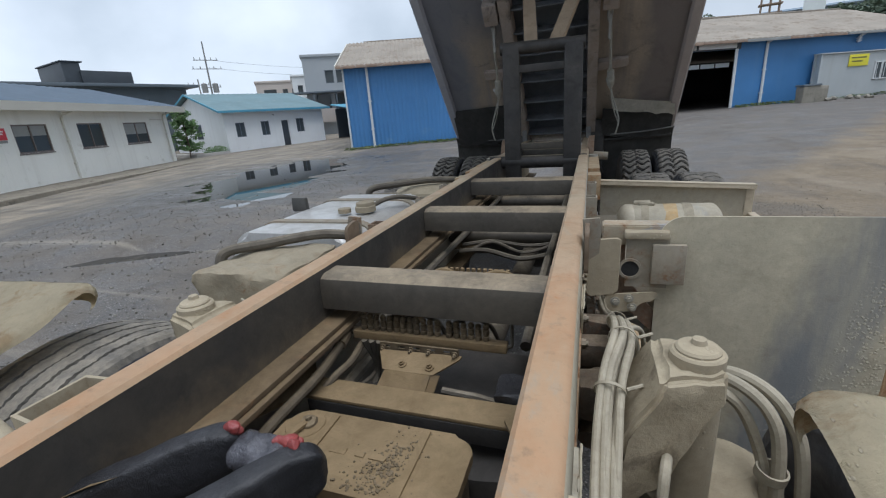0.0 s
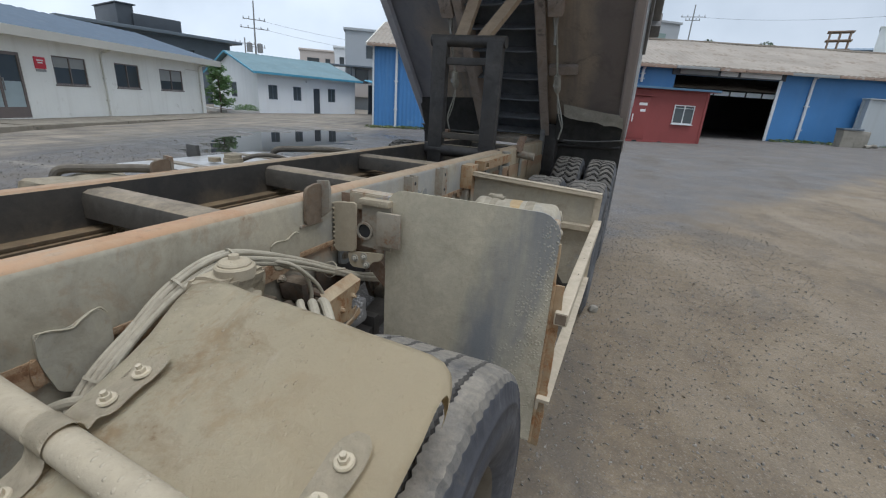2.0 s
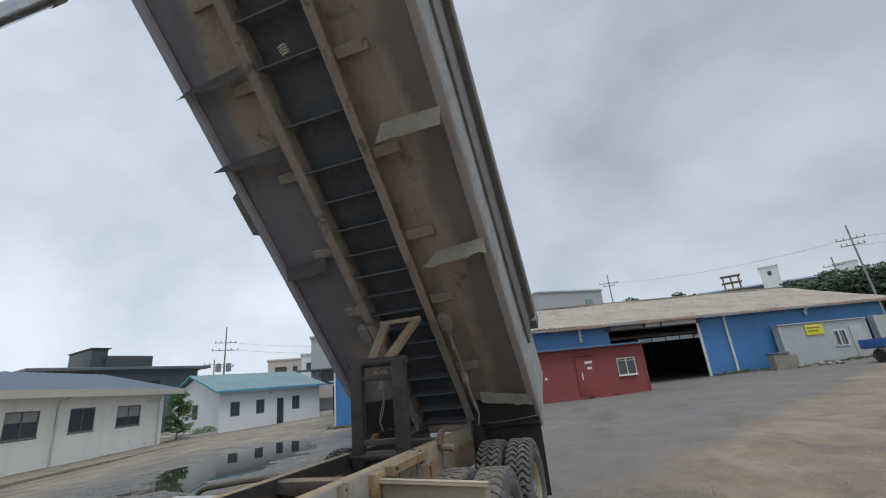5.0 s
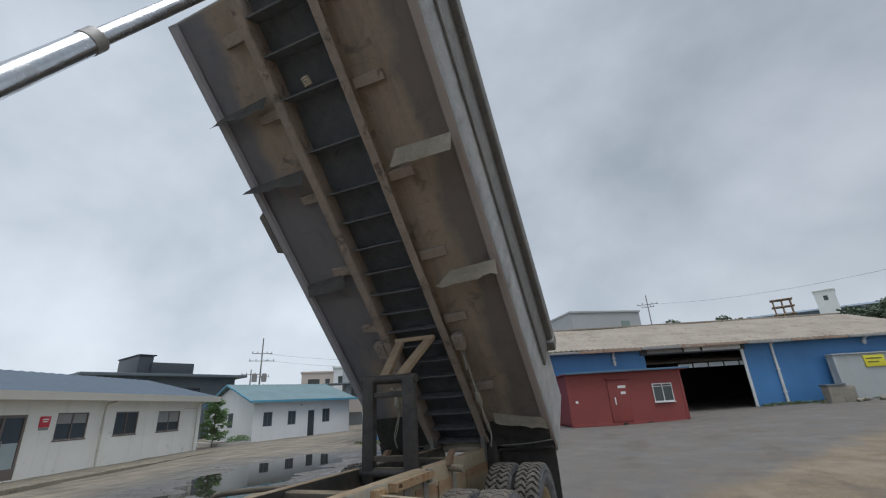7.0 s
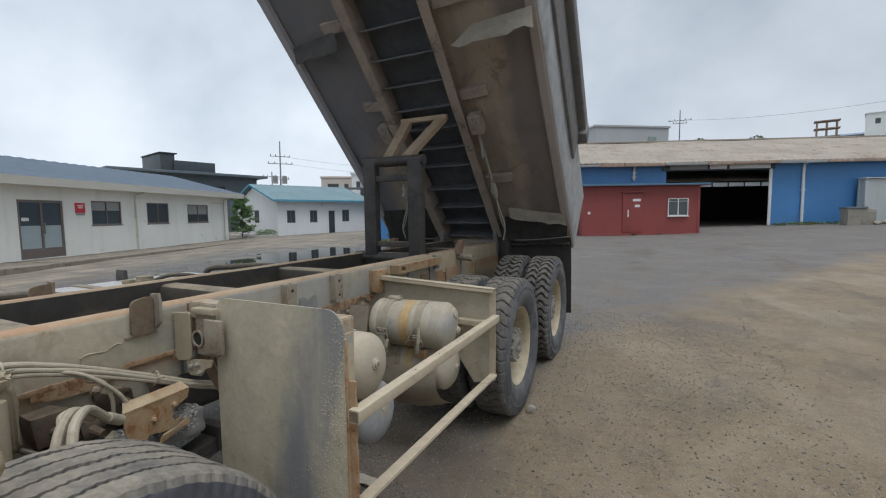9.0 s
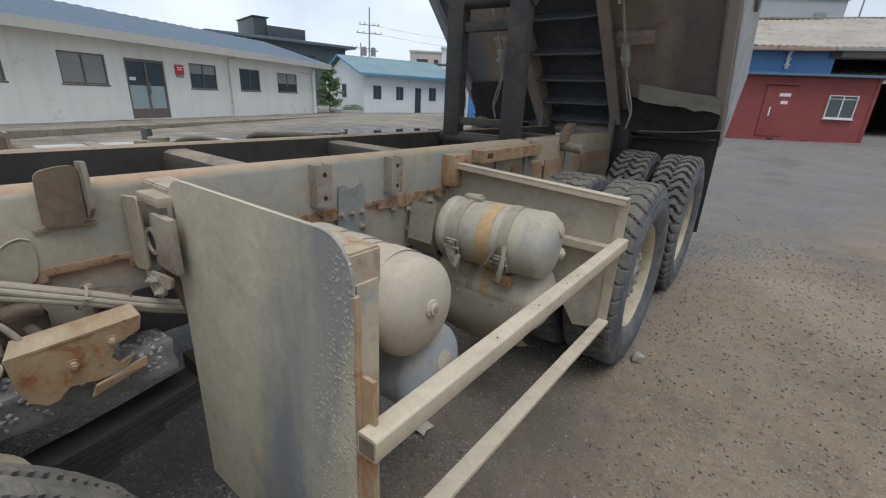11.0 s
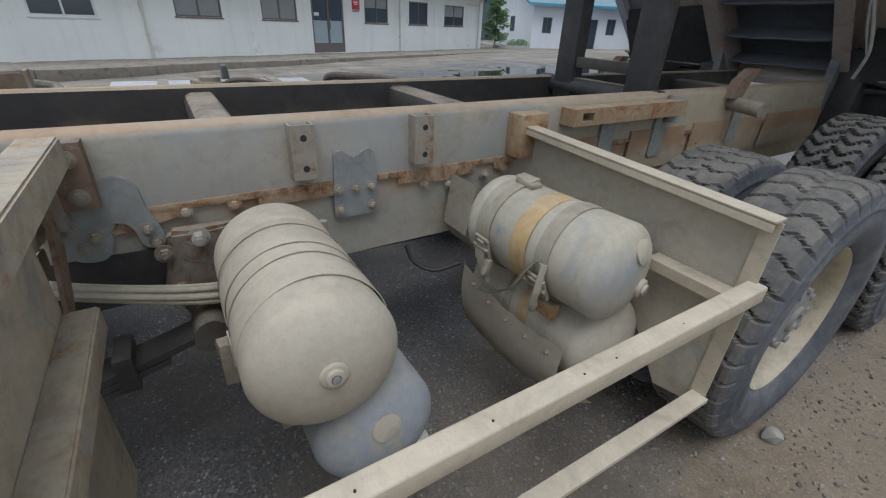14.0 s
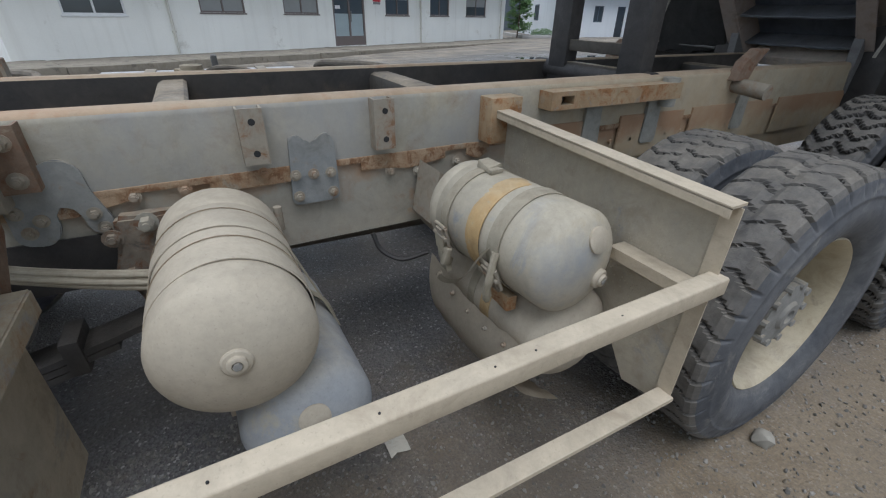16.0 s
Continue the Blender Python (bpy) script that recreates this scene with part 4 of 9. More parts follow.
def roof(bm, x0, x1, eave, ridge, thick=0.06, rib=0.0, depth=0.04, sag=0.0):
    """One roof slope from the eave (y, z) to the ridge (y, z)."""
    n = max(1, int((x1 - x0) / (rib / 2))) if rib else 8
    rows = 7
    top, low = [], []
    for r in range(rows + 1):
        f = r / rows
        y, z = eave[0] + (ridge[0] - eave[0]) * f, eave[1] + (ridge[1] - eave[1]) * f
        a, b = [], []
        for i in range(n + 1):
            x = x0 + (x1 - x0) * i / n
            w = (depth if rib and i % 2 else 0.0) + (noise.noise((x * 0.25, y * 0.5, 1.0)) * sag if sag else 0.0)
            a.append(bm.verts.new((x, y, z + thick + w)))
            b.append(bm.verts.new((x, y, z + w)))
        top.append(a)
        low.append(b)
    for r in range(rows):
        for i in range(n):
            bm.faces.new((top[r][i], top[r][i + 1], top[r + 1][i + 1], top[r + 1][i]))
            bm.faces.new((low[r][i + 1], low[r][i], low[r + 1][i], low[r + 1][i + 1]))
    for i in range(n):
        for a, b in ((top[0], low[0]), (top[-1], low[-1])):
            bm.faces.new((a[i + 1], a[i], b[i], b[i + 1]))
    for r in range(rows):
        for i in (0, -1):
            bm.faces.new((top[r][i], top[r + 1][i], low[r + 1][i], low[r][i]))
    return bm


def window(parent, x0, x1, z0, z1, y, panes=2, frame_mat="frame_brown", glass="glass", sill=True, blind=0.0, bars=0, t=0.05):
    bm = B()
    wall(bm, x0, x1, z0, z1, y - 0.05, y + 0.02, [(x0 + t + i * (x1 - x0 - t) / panes, x0 + (i + 1) * (x1 - x0 - t) / panes, z0 + t, z1 - t) for i in range(panes)])
    w = hpart("window", bm, frame_mat, parent)
    for i in range(panes):
        a, b = x0 + t + i * (x1 - x0 - t) / panes, x0 + (i + 1) * (x1 - x0 - t) / panes
        hpart("pane", box(B(), (a - 0.005, y - 0.03, z0 + t - 0.005), (b + 0.005, y - 0.018, z1 - t + 0.005)), glass, w)
    if blind:
        hpart("blind", box(B(), (x0 + t, y - 0.0165, z1 - t - (z1 - z0) * blind), (x1 - t, y - 0.0135, z1 - t)), "blind", w, "half-drawn grey blind")
    if sill:
        hpart("sill", box(B(), (x0 - 0.04, y, z0 - 0.05), (x1 + 0.04, y + 0.06, z0 - 0.004), 0.008), frame_mat, w)
    for i in range(bars):
        x = x0 + (x1 - x0) * (i + 1) / (bars + 1)
        hpart("bar", rod(B(), (x, y + 0.035, z0), (x, y + 0.035, z1), 0.008, seg=6), "frame_white", w)
    return w


def downpipe(parent, x, y, z0, z1, r=0.05, mat="frame_white", elbow=0.25):
    bm = sweep(B(), [(x, y + elbow, z1 + 0.12), (x, y + elbow * 0.5, z1 + 0.05), (x, y, z1 - 0.1), (x, y, (z0 + z1) / 2), (x, y, z0)], r, 10, 4)
    p = hpart("downpipe", bm, mat, parent)
    for f in (0.25, 0.6):
        z = z0 + (z1 - z0) * f
        hpart("bracket", box(B(), (x - r * 1.5, y - r - 0.02, z - 0.025), (x + r * 1.5, y + r * 1.15, z + 0.025), 0.006), mat, p)
    return p


# the white office along the yard
OZ = 0.02
office = house("office_building", -22.0, 19.6, OZ, -69.57, "long single-storey white panel office with a blue-grey roof")
holes = [(1.92, 3.68, 1.22, 2.20), (5.08, 6.50, 1.22, 2.22), (7.96, 9.42, 1.22, 2.22), (10.62, 12.25, 0.06, 2.18), (12.92, 14.42, 1.22, 2.20), (15.9, 17.4, 1.22, 2.20), (19.5, 21.0, 1.12, 2.20)]
hpart("wall", wall(B(), 0, 22.4, -0.1, 2.85, -0.2, 0, holes), "white_wall", office)
hpart("wall", wall(B(), 0, 22.4, -0.1, 2.85, -8.2, -8.0), "white_wall", office)
for x in (0.0, 22.2):
    bm = B()
    slab(bm, [(x, -8.0, -0.1), (x, -0.2, -0.1), (x, -0.2, 2.85), (x, -4.1, 4.0), (x, -8.0, 2.85)], (0.2, 0, 0))
    hpart("gable", bm, "white_wall", office)
for i, x in enumerate([k * 1.2 + 0.4 for k in range(18)]):
    if not any(h[0] - 0.05 < x < h[1] + 0.05 for h in holes):
        hpart("panel_joint", box(B(), (x - 0.004, 0.0, 0.0), (x + 0.004, 0.003, 2.8)), "white_wall", office)
hpart("roof", roof(B(), -0.75, 23.0, (0.62, 2.88), (-4.1, 4.12), 0.06, 0.5, 0.035), "roof_blue", office, "blue-grey ribbed roof sheets")
hpart("roof", roof(B(), -0.75, 23.0, (-8.8, 2.88), (-4.1, 4.12), 0.06, 0.5, 0.035), "roof_blue", office)
bm = B()
extrude_line(bm, [(0, 0.52, 2.66), (0, 0.66, 2.66), (0, 0.70, 2.96), (0, 0.60, 2.96)], (-0.8, 0, 0), (23.05, 0, 0))
hpart("gutter", bm, "fascia", office, "cream box gutter")
hpart("soffit", box(B(), (-0.7, 0.0, 2.70), (23.0, 0.52, 2.74)), "fascia", office)
for k, h in enumerate(holes):
    if k == 3:
        continue
    window(office, h[0], h[1], h[2], h[3], -0.04, 2, "frame_brown" if k < 6 else "frame_white", "glass", True, (0.5, 0.0, 0.35, 0, 0.9, 0.9, 0.0)[k])
bm = B()
wall(bm, 10.62, 12.25, 0.06, 2.18, -0.10, -0.02, [(10.70, 11.38, 0.42, 2.08), (11.46, 12.17, 0.42, 2.08)])
door = hpart("door", bm, "frame_brown", office, "brown-framed double glass door with frosted film")
for a, b in ((10.70, 11.38), (11.46, 12.17)):
    hpart("pane", box(B(), (a - 0.005, -0.07, 1.25), (b + 0.005, -0.058, 2.085)), "glass", door)
    hpart("film", box(B(), (a - 0.005, -0.07, 0.415), (b + 0.005, -0.056, 1.25)), "frost", door, "frosted lower pane")
hpart("handle", box(B(), (11.36, 0.0, 0.95), (11.39, 0.05, 1.35), 0.01), "steel", door)
hpart("notice", box(B(), (11.85, -0.055, 1.42), (12.1, -0.050, 1.54)), "ink_white", door)
for x in (7.2, 18.35, 0.45):
    downpipe(office, x, 0.06, 0.05, 2.55, 0.035, "fascia", 0.5)
hpart("bracket", sweep(B(), [(0.45, 0.06, 2.3), (0.9, 0.08, 2.32), (1.6, 0.05, 2.33)], 0.02, 6, 3), "fascia", office)
sign = hpart("sign", box(B(), (9.72, 0.0, 1.72), (10.14, 0.03, 2.11), 0.006), "sign_red", office, "small red wall sign with white lettering")
for z, a, b in ((1.98, 9.80, 10.06), (1.90, 9.84, 10.03)):
    hpart("lettering_bar", box(B(), (a, 0.031, z), (b, 0.034, z + 0.045)), "ink_white", sign)
hpart("backplate", box(B(), (9.74, 0.0, 1.62), (10.12, 0.02, 1.71)), "blind", sign)
# the raised walk before the office, in cast lengths
walkway = house("office_walkway", -22.0, 19.6, OZ, -69.57, "raised concrete walk with a broken worn edge", "walkway")
walkway["kind"] = "structure"
rnd = random.Random(5)
x = -1.6
while x < 24:
    w = rnd.uniform(1.5, 2.6)
    bm = box(B(), (x, 0.0, -0.5), (x + w - 0.015, 2.15 + rnd.uniform(-0.04, 0.06), 0.035 + rnd.uniform(-0.012, 0.012)), 0.02)
    bmesh.ops.subdivide_edges(bm, edges=[e for e in bm.edges if e.calc_length() > 0.6], cuts=4, use_grid_fill=True)
    wobble(bm, 0.02, 2.5, x)
    hpart("slab", bm, "walk_concrete", walkway)
    x += w

# the white house with a teal roof
B2Z = 0.08
annex = house("white_annex", -22.0, 23.6, B2Z, 68.0, "small white rendered building under a teal metal roof", "building")
# local x along the front (away from the office), y towards the back
holes2 = [(0.70, 1.33, 0.95, 1.87), (2.46, 3.06, 0.95, 1.87), (4.0, 4.52, 0.08, 1.85), (5.17, 5.79, 0.98, 1.92)]
bm = wall(B(), 0, 7.5, -0.3, 2.62, 0.2, 0, holes2)
hpart("wall", bm, "white_wall_b", annex)
for k, h in enumerate(holes2):
    if k == 2:
        bm = box(B(), (h[0] + 0.003, 0.06, h[2]), (h[1] - 0.003, 0.10, h[3] - 0.003), 0.004)
        d = hpart("door", bm, "dark_metal", annex, "dark steel door")
        hpart("handle", rod(B(), (4.42, 0.0, 0.95), (4.42, 0.06, 0.95), 0.02, seg=8), "steel", d)
    else:
        bm = wall(B(), h[0] + 0.003, h[1] - 0.003, h[2] + 0.003, h[3] - 0.003, 0.10, 0.03, [(h[0] + 0.05, (h[0] + h[1]) / 2 - 0.02, h[2] + 0.05, h[3] - 0.05), ((h[0] + h[1]) / 2 + 0.02, h[1] - 0.05, h[2] + 0.05, h[3] - 0.05)])
        w = hpart("window", bm, "dark_metal_b", annex)
        for a, b in ((h[0] + 0.045, (h[0] + h[1]) / 2 - 0.015), ((h[0] + h[1]) / 2 + 0.015, h[1] - 0.045)):
            hpart("pane", box(B(), (a, 0.06, h[2] + 0.045), (b, 0.075, h[3] - 0.045)), "glass", w)
for x, hole in ((0.0, (3.7, 4.7, 0.95, 1.95)), (7.3, None)):
    pts = [(x, 0.2, -0.3), (x, 9.0, -0.3), (x, 9.0, 2.62), (x, 4.6, 3.85), (x, 0.2, 2.62)]
    hpart("gable", slab(B(), pts, (0.2, 0, 0)), "white_wall_b", annex)
    if hole:
        w = hpart("window", box(B(), (-0.02, hole[0], hole[2]), (0.03, hole[1], hole[3]), 0.01), "dark_metal_b", annex)
        hpart("pane", box(B(), (-0.03, hole[0] + 0.06, hole[2] + 0.06), (-0.022, hole[1] - 0.06, hole[3] - 0.06)), "glass", w)
hpart("wall", box(B(), (0.2, 8.8, -0.3), (7.3, 9.0, 2.62)), "white_wall_b", annex)
hpart("roof", roof(B(), -0.35, 7.9, (-0.45, 2.55), (4.6, 3.95), 0.05, 0.36, 0.03), "roof_teal", annex, "teal ribbed roof sheets")
hpart("roof", roof(B(), -0.35, 7.9, (9.5, 2.55), (4.6, 3.95), 0.05, 0.36, 0.03), "roof_teal", annex)
hpart("eave_trim", extrude_line(B(), [(0, -0.50, 2.50), (0, -0.44, 2.50), (0, -0.44, 2.64), (0, -0.50, 2.64)], (-0.38, 0, 0), (7.93, 0, 0)), "teal_trim", annex)
for y0, z0 in ((-0.45, 2.55), (9.5, 2.55)):
    hpart("verge_trim", slab(B(), [(-0.40, y0, z0 - 0.06), (-0.40, 4.6, 3.90), (-0.40, 4.6, 4.02), (-0.40, y0, z0 + 0.06)], (0.05, 0, 0)), "teal_trim", annex)
hpart("vent", rod(B(), (3.45, -0.01, 2.25), (3.45, -0.06, 2.25), 0.05, seg=10), "blind", annex)

# planter, shrub and weeds at the annex
kerb = house("planter_kerb", -22.0, 23.6, 0.08, 68.0, "low pale kerb round a flower bed", "kerb")
hpart("kerb_stone", box(B(), (-2.2, -0.3, -0.2), (-1.95, 4.6, 0.16), 0.02), "brick", kerb)
hpart("kerb_stone", box(B(), (-1.95, -0.3, -0.2), (-0.1, -0.06, 0.16), 0.02), "brick", kerb)


def leaves(bm, rng, n, centre, spread, size, up=0.3):
    for _ in range(n):
        while True:
            q = Vector((rng.uniform(-1, 1), rng.uniform(-1, 1), rng.uniform(-1, 1)))
            if q.length < 1:
                break
        p = Vector(centre) + Vector((q.x * spread[0], q.y * spread[1], q.z * spread[2]))
        d = Vector((rng.uniform(-1, 1), rng.uniform(-1, 1), rng.uniform(-1, 1) + up)).normalized()
        u, v = across(d)
        s = size * rng.uniform(0.6, 1.4)
        a = [bm.verts.new(p + u * s * x + v * s * y * 0.55 + d * s * z) for x, y, z in ((-1, 0, 0), (0, -1, 0.18), (1, 0, 0), (0, 1, 0.18))]
        bm.faces.new(a)
    return bm


def bushy_tree(x, y, z, height, label, seed):
    """A young tree leafed nearly to the ground, uneven, with gaps between its sprays."""
    rng = random.Random(seed)
    t = thing("small_tree", (x, y, z), label, "tree")
    bm = B()
    sweep(bm, [(x, y, z - 0.2), (x + 0.05, y + 0.03, z + height * 0.4), (x - 0.04, y, z + height * 0.92)], 0.035, 8, 4)
    cm = B()
    for k in range(34):
        f = 0.14 + 0.84 * (k / 33)
        a = rng.uniform(0, 6.28)
        reach = 1.0 * (1 - 0.5 * max(0.0, f - 0.45) / 0.55) * rng.uniform(0.55, 1.0)
        p = Vector((x, y, z + height * f * 0.93))
        q = p + Vector((math.cos(a) * reach, math.sin(a) * reach, rng.uniform(0.05, 0.28)))
        sweep(bm, [tuple(p), tuple((p + q) / 2 + Vector((0, 0, 0.05))), tuple(q)], 0.011, 5, 3)
        for g in (0.45, 0.75, 1.0):
            leaves(cm, rng, 36, p.lerp(q, g), (0.21, 0.21, 0.15), 0.065, 0.5)
    part("trunk", bm, "bark", t)
    part("crown", cm, "leaf", t)
    return t


bushy_tree(-22.75, 21.2, 0.1, 2.75, "young broad-leaved tree beside the white office", 3)
rng = random.Random(9)
bm = B()
for k in range(14):
    f = k / 13
    leaves(bm, rng, 40, (-22.6 + 0.45 * f + rng.uniform(-0.2, 0.2), 22.4 + 1.1 * f, 0.35 + rng.uniform(-0.05, 0.12)), (0.28, 0.28, 0.22), 0.05)
tagged(part("flower_bed_plants", bm, "leaf"), "low green plants in the bed", "plants", kind="stuff")

# the blue warehouse with a weathered roof
DIR = math.degrees(math.atan2(0.3606, 0.9327))
ware = house("blue_warehouse", 1.03, 29.4, 0.35, DIR, "long blue corrugated warehouse with a weathered sheet roof", "warehouse")
# local y points away from the yard here
op = (1.95, 7.80, 0.05, 3.55)
bm = wall(B(), -14, 20.3, -0.6, 3.98, 0.12, 0.0, [op], 0.4, -0.045)
hpart("wall", bm, "blue_wall", ware, "blue corrugated sheet wall")
hpart("gable", slab(B(), [(20.18, 0.12, -0.6), (20.18, 16, -0.6), (20.18, 16, 3.98), (20.18, 8, 6.3), (20.18, 0.12, 3.98)], (0.12, 0, 0)), "blue_wall", ware)
hpart("gable", slab(B(), [(-14, 0.12, -0.6), (-14, 16, -0.6), (-14, 16, 3.98), (-14, 8, 6.3), (-14, 0.12, 3.98)], (0.12, 0, 0)), "blue_wall", ware)
bm = wall(B(), -13.8, 20.1, -0.6, 3.98, 16.0, 15.9, [(11.4 + 1.45 * i, 12.75 + 1.45 * i, 3.48, 3.86) for i in range(5)])
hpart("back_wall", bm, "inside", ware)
for i in range(5):
    hpart("high_window", box(B(), (11.4 + 1.45 * i, 15.94, 3.48), (12.75 + 1.45 * i, 15.95, 3.86)), "film", ware)
for x in (-1.0, 19.2):
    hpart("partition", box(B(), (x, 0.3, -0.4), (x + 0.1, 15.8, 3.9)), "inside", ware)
hpart("slab", box(B(), (-0.9, 0.2, -0.3), (19.2, 15.8, 0.10)), "concrete", ware)
hpart("header", box(B(), (1.7, -0.10, 3.55), (8.0, -0.02, 3.97), 0.01), "dark_metal", ware, "dark sliding-door track")
for a, b, m_ in ((4.35, 5.3, "frame_white"), (5.45, 7.7, "frame_white"), (2.1, 4.2, "blind")):
    hpart("track_cover", box(B(), (a, -0.16, 3.62), (b, -0.11, 3.90), 0.01), m_, ware)
hpart("door_post", box(B(), (7.70, -0.10, 0.0), (7.86, -0.03, 3.6), 0.01), "frame_white", ware)
hpart("roof", roof(B(), -14.6, 20.9, (-0.55, 3.95), (8.0, 6.45), 0.06, 0.32, 0.05, 0.08), "roof_rust", ware, "weathered brown corrugated roof")
hpart("roof", roof(B(), -14.6, 20.9, (16.6, 3.95), (8.0, 6.45), 0.06, 0.32, 0.05, 0.08), "roof_rust", ware)
hpart("ridge_cap", box(B(), (-14.6, 7.7, 6.46), (20.9, 8.3, 6.58), 0.03), "roof_rust", ware)
x = -14.6
k = 0
while x < 20.6:
    w = rnd.uniform(1.4, 2.6)
    hpart("gutter", box(B(), (x, -0.68 + rnd.uniform(-0.02, 0.02), 3.84 + rnd.uniform(-0.03, 0.01)), (x + w - 0.03, -0.56, 3.97), 0.01), "eave_rust" if k % 3 else "blind", ware)
    x += w
    k += 1
for x, z0 in ((9.55, 0.1), (0.05, 3.05), (15.03, 3.45)):
    downpipe(ware, x, -0.12, z0, 3.8, 0.075, "frame_white", -0.4)

wing = house("blue_wing", -10.85, 20.15, 0.15, DIR, "blue corrugated shed with a rust-stained roof", "shed")
bm = wall(B(), 0, 6.6, -0.5, 3.85, 0.12, 0.0, [], 0.2, -0.03)
hpart("wall", bm, "blue_wall", wing)
bm = slab(B(), [(0.0, 0.12, -0.5), (0.0, 9, -0.5), (0.0, 9, 3.85), (0.0, 4.5, 5.35), (0.0, 0.12, 3.85)], (0.12, 0, 0))
hpart("gable", bm, "blue_wall", wing)
hpart("gable", slab(B(), [(6.48, 0.12, -0.5), (6.48, 9, -0.5), (6.48, 9, 3.85), (6.48, 4.5, 5.35), (6.48, 0.12, 3.85)], (0.12, 0, 0)), "blue_wall", wing)
hpart("roof", roof(B(), -0.25, 6.9, (-0.35, 3.78), (4.5, 5.45), 0.05, 0.22, 0.05), "roof_rust", wing)
hpart("roof", roof(B(), -0.25, 6.9, (9.4, 3.78), (4.5, 5.45), 0.05, 0.22, 0.05), "roof_rust", wing)
hpart("gutter", box(B(), (-0.25, -0.48, 3.70), (6.9, -0.36, 3.82), 0.02), "eave_rust", wing)
hpart("verge_trim", slab(B(), [(-0.32, -0.4, 3.7), (-0.32, 4.5, 5.38), (-0.32, 4.5, 5.52), (-0.32, -0.4, 3.86)], (0.06, 0, 0)), "fascia", wing)
downpipe(wing, 1.12, -0.1, 0.0, 3.7, 0.06, "frame_white", -0.25)
hpart("corner_post", box(B(), (-0.06, -0.05, -0.4), (0.02, 0.05, 3.8), 0.005), "frame_white", wing)
hpart("footing", box(B(), (-0.1, -0.08, -0.6), (6.7, -0.035, 0.10), 0.02), "concrete", wing)
rng = random.Random(21)
bm = B()
for k in range(420):
    f = rng.random()
    s = rng.uniform(-0.3, 6.6)
    c_, s_ = math.cos(radians(DIR)), math.sin(radians(DIR))
    o = rng.uniform(-0.7, -0.1)
    px, py = -10.85 + s * c_ - o * s_, 20.15 + s * s_ + o * c_
    leaves(bm, rng, 3, (px, py, ground_z(px, py) + 0.06), (0.1, 0.1, 0.07), 0.05, 0.1)
for k in range(500):
    s, o = rng.uniform(7.9, 20), rng.uniform(-0.75, -0.1)
    px, py = 1.03 + s * c_ - o * s_, 29.4 + s * s_ + o * c_
    leaves(bm, rng, 3, (px, py, ground_z(px, py) + 0.07), (0.15, 0.1, 0.10), 0.06, 0.1)
tagged(part("weeds", bm, "grass"), "weeds along the foot of the blue walls", "weeds", kind="stuff")


# site containers
def ribbed_box(parent, L, D, H, mat, pitch=0.25):
    hpart("front", wall(B(), 0, L, 0.12, H, 0.06, 0.0, [], pitch, -0.025), mat, parent)
    hpart("back", box(B(), (0, D - 0.06, 0.12), (L, D, H)), mat, parent)
    for x in (0, L - 0.06):
        hpart("end", box(B(), (x, 0.06, 0.12), (x + 0.06, D - 0.06, H)), mat, parent)
    for x in (-0.03, L - 0.09):
        for y in (-0.045, D - 0.07):
            hpart("corner_post", box(B(), (x, y, 0.0), (x + 0.12, y + 0.12, H + 0.03), 0.012), mat, parent)
    hpart("sole", box(B(), (0.09, -0.035, 0.02), (L - 0.09, D, 0.16), 0.01), mat, parent)
    return parent


redbox = house("red_container", -0.98, 22.95, 0.32, DIR + 1.4, "red ribbed site container with a barred window", "container")
ribbed_box(redbox, 5.55, 2.4, 2.42, "red", 0.28)
hpart("roof", box(B(), (-0.1, -0.28, 2.43), (5.9, 2.6, 2.50), 0.01), "red", redbox)
hpart("roof_edge", box(B(), (-0.12, -0.33, 2.44), (5.92, -0.285, 2.53), 0.01), "glass_blue", redbox, "blue roof flashing")
d = hpart("door", box(B(), (1.95, -0.055, 0.2), (2.9, -0.02, 2.08), 0.01), "red", redbox)
hpart("door_hood", box(B(), (1.85, -0.16, 2.12), (3.0, -0.03, 2.17), 0.01), "red", redbox)
hpart("notice", box(B(), (2.42, -0.062, 1.70), (2.80, -0.056, 1.82)), "ink_white", d)
hpart("notice", box(B(), (2.52, -0.062, 1.42), (2.76, -0.056, 1.54)), "ink_white", d)
hpart("handle", box(B(), (2.18, -0.10, 0.95), (2.23, -0.056, 1.3), 0.01), "ink_white", d)
hpart("notice", box(B(), (0.3, -0.06, 1.1), (0.42, -0.03, 1.22)), "ink_white", redbox)
bm = wall(B(), 4.08, 5.02, 0.98, 1.82, 0.0, -0.075, [(4.115, 4.53, 1.03, 1.785), (4.57, 4.985, 1.03, 1.785)])
w = hpart("window", bm, "frame_white", redbox, "white-framed window")
for a, b in ((4.11, 4.535), (4.565, 4.99)):
    hpart("pane", box(B(), (a, -0.045, 1.035), (b, -0.035, 1.765)), "glass", w)
hpart("bar", rod(B(), (4.08, -0.10, 1.68), (5.02, -0.10, 1.68), 0.012, seg=6), "frame_white", w)
hpart("sill", box(B(), (4.04, -0.11, 0.94), (5.06, -0.04, 0.98), 0.008), "frame_white", w)
for x in (2.4, 3.6):
    hpart("fork_pocket", box(B(), (x, -0.06, 0.03), (x + 0.22, -0.036, 0.13)), "stain", redbox)

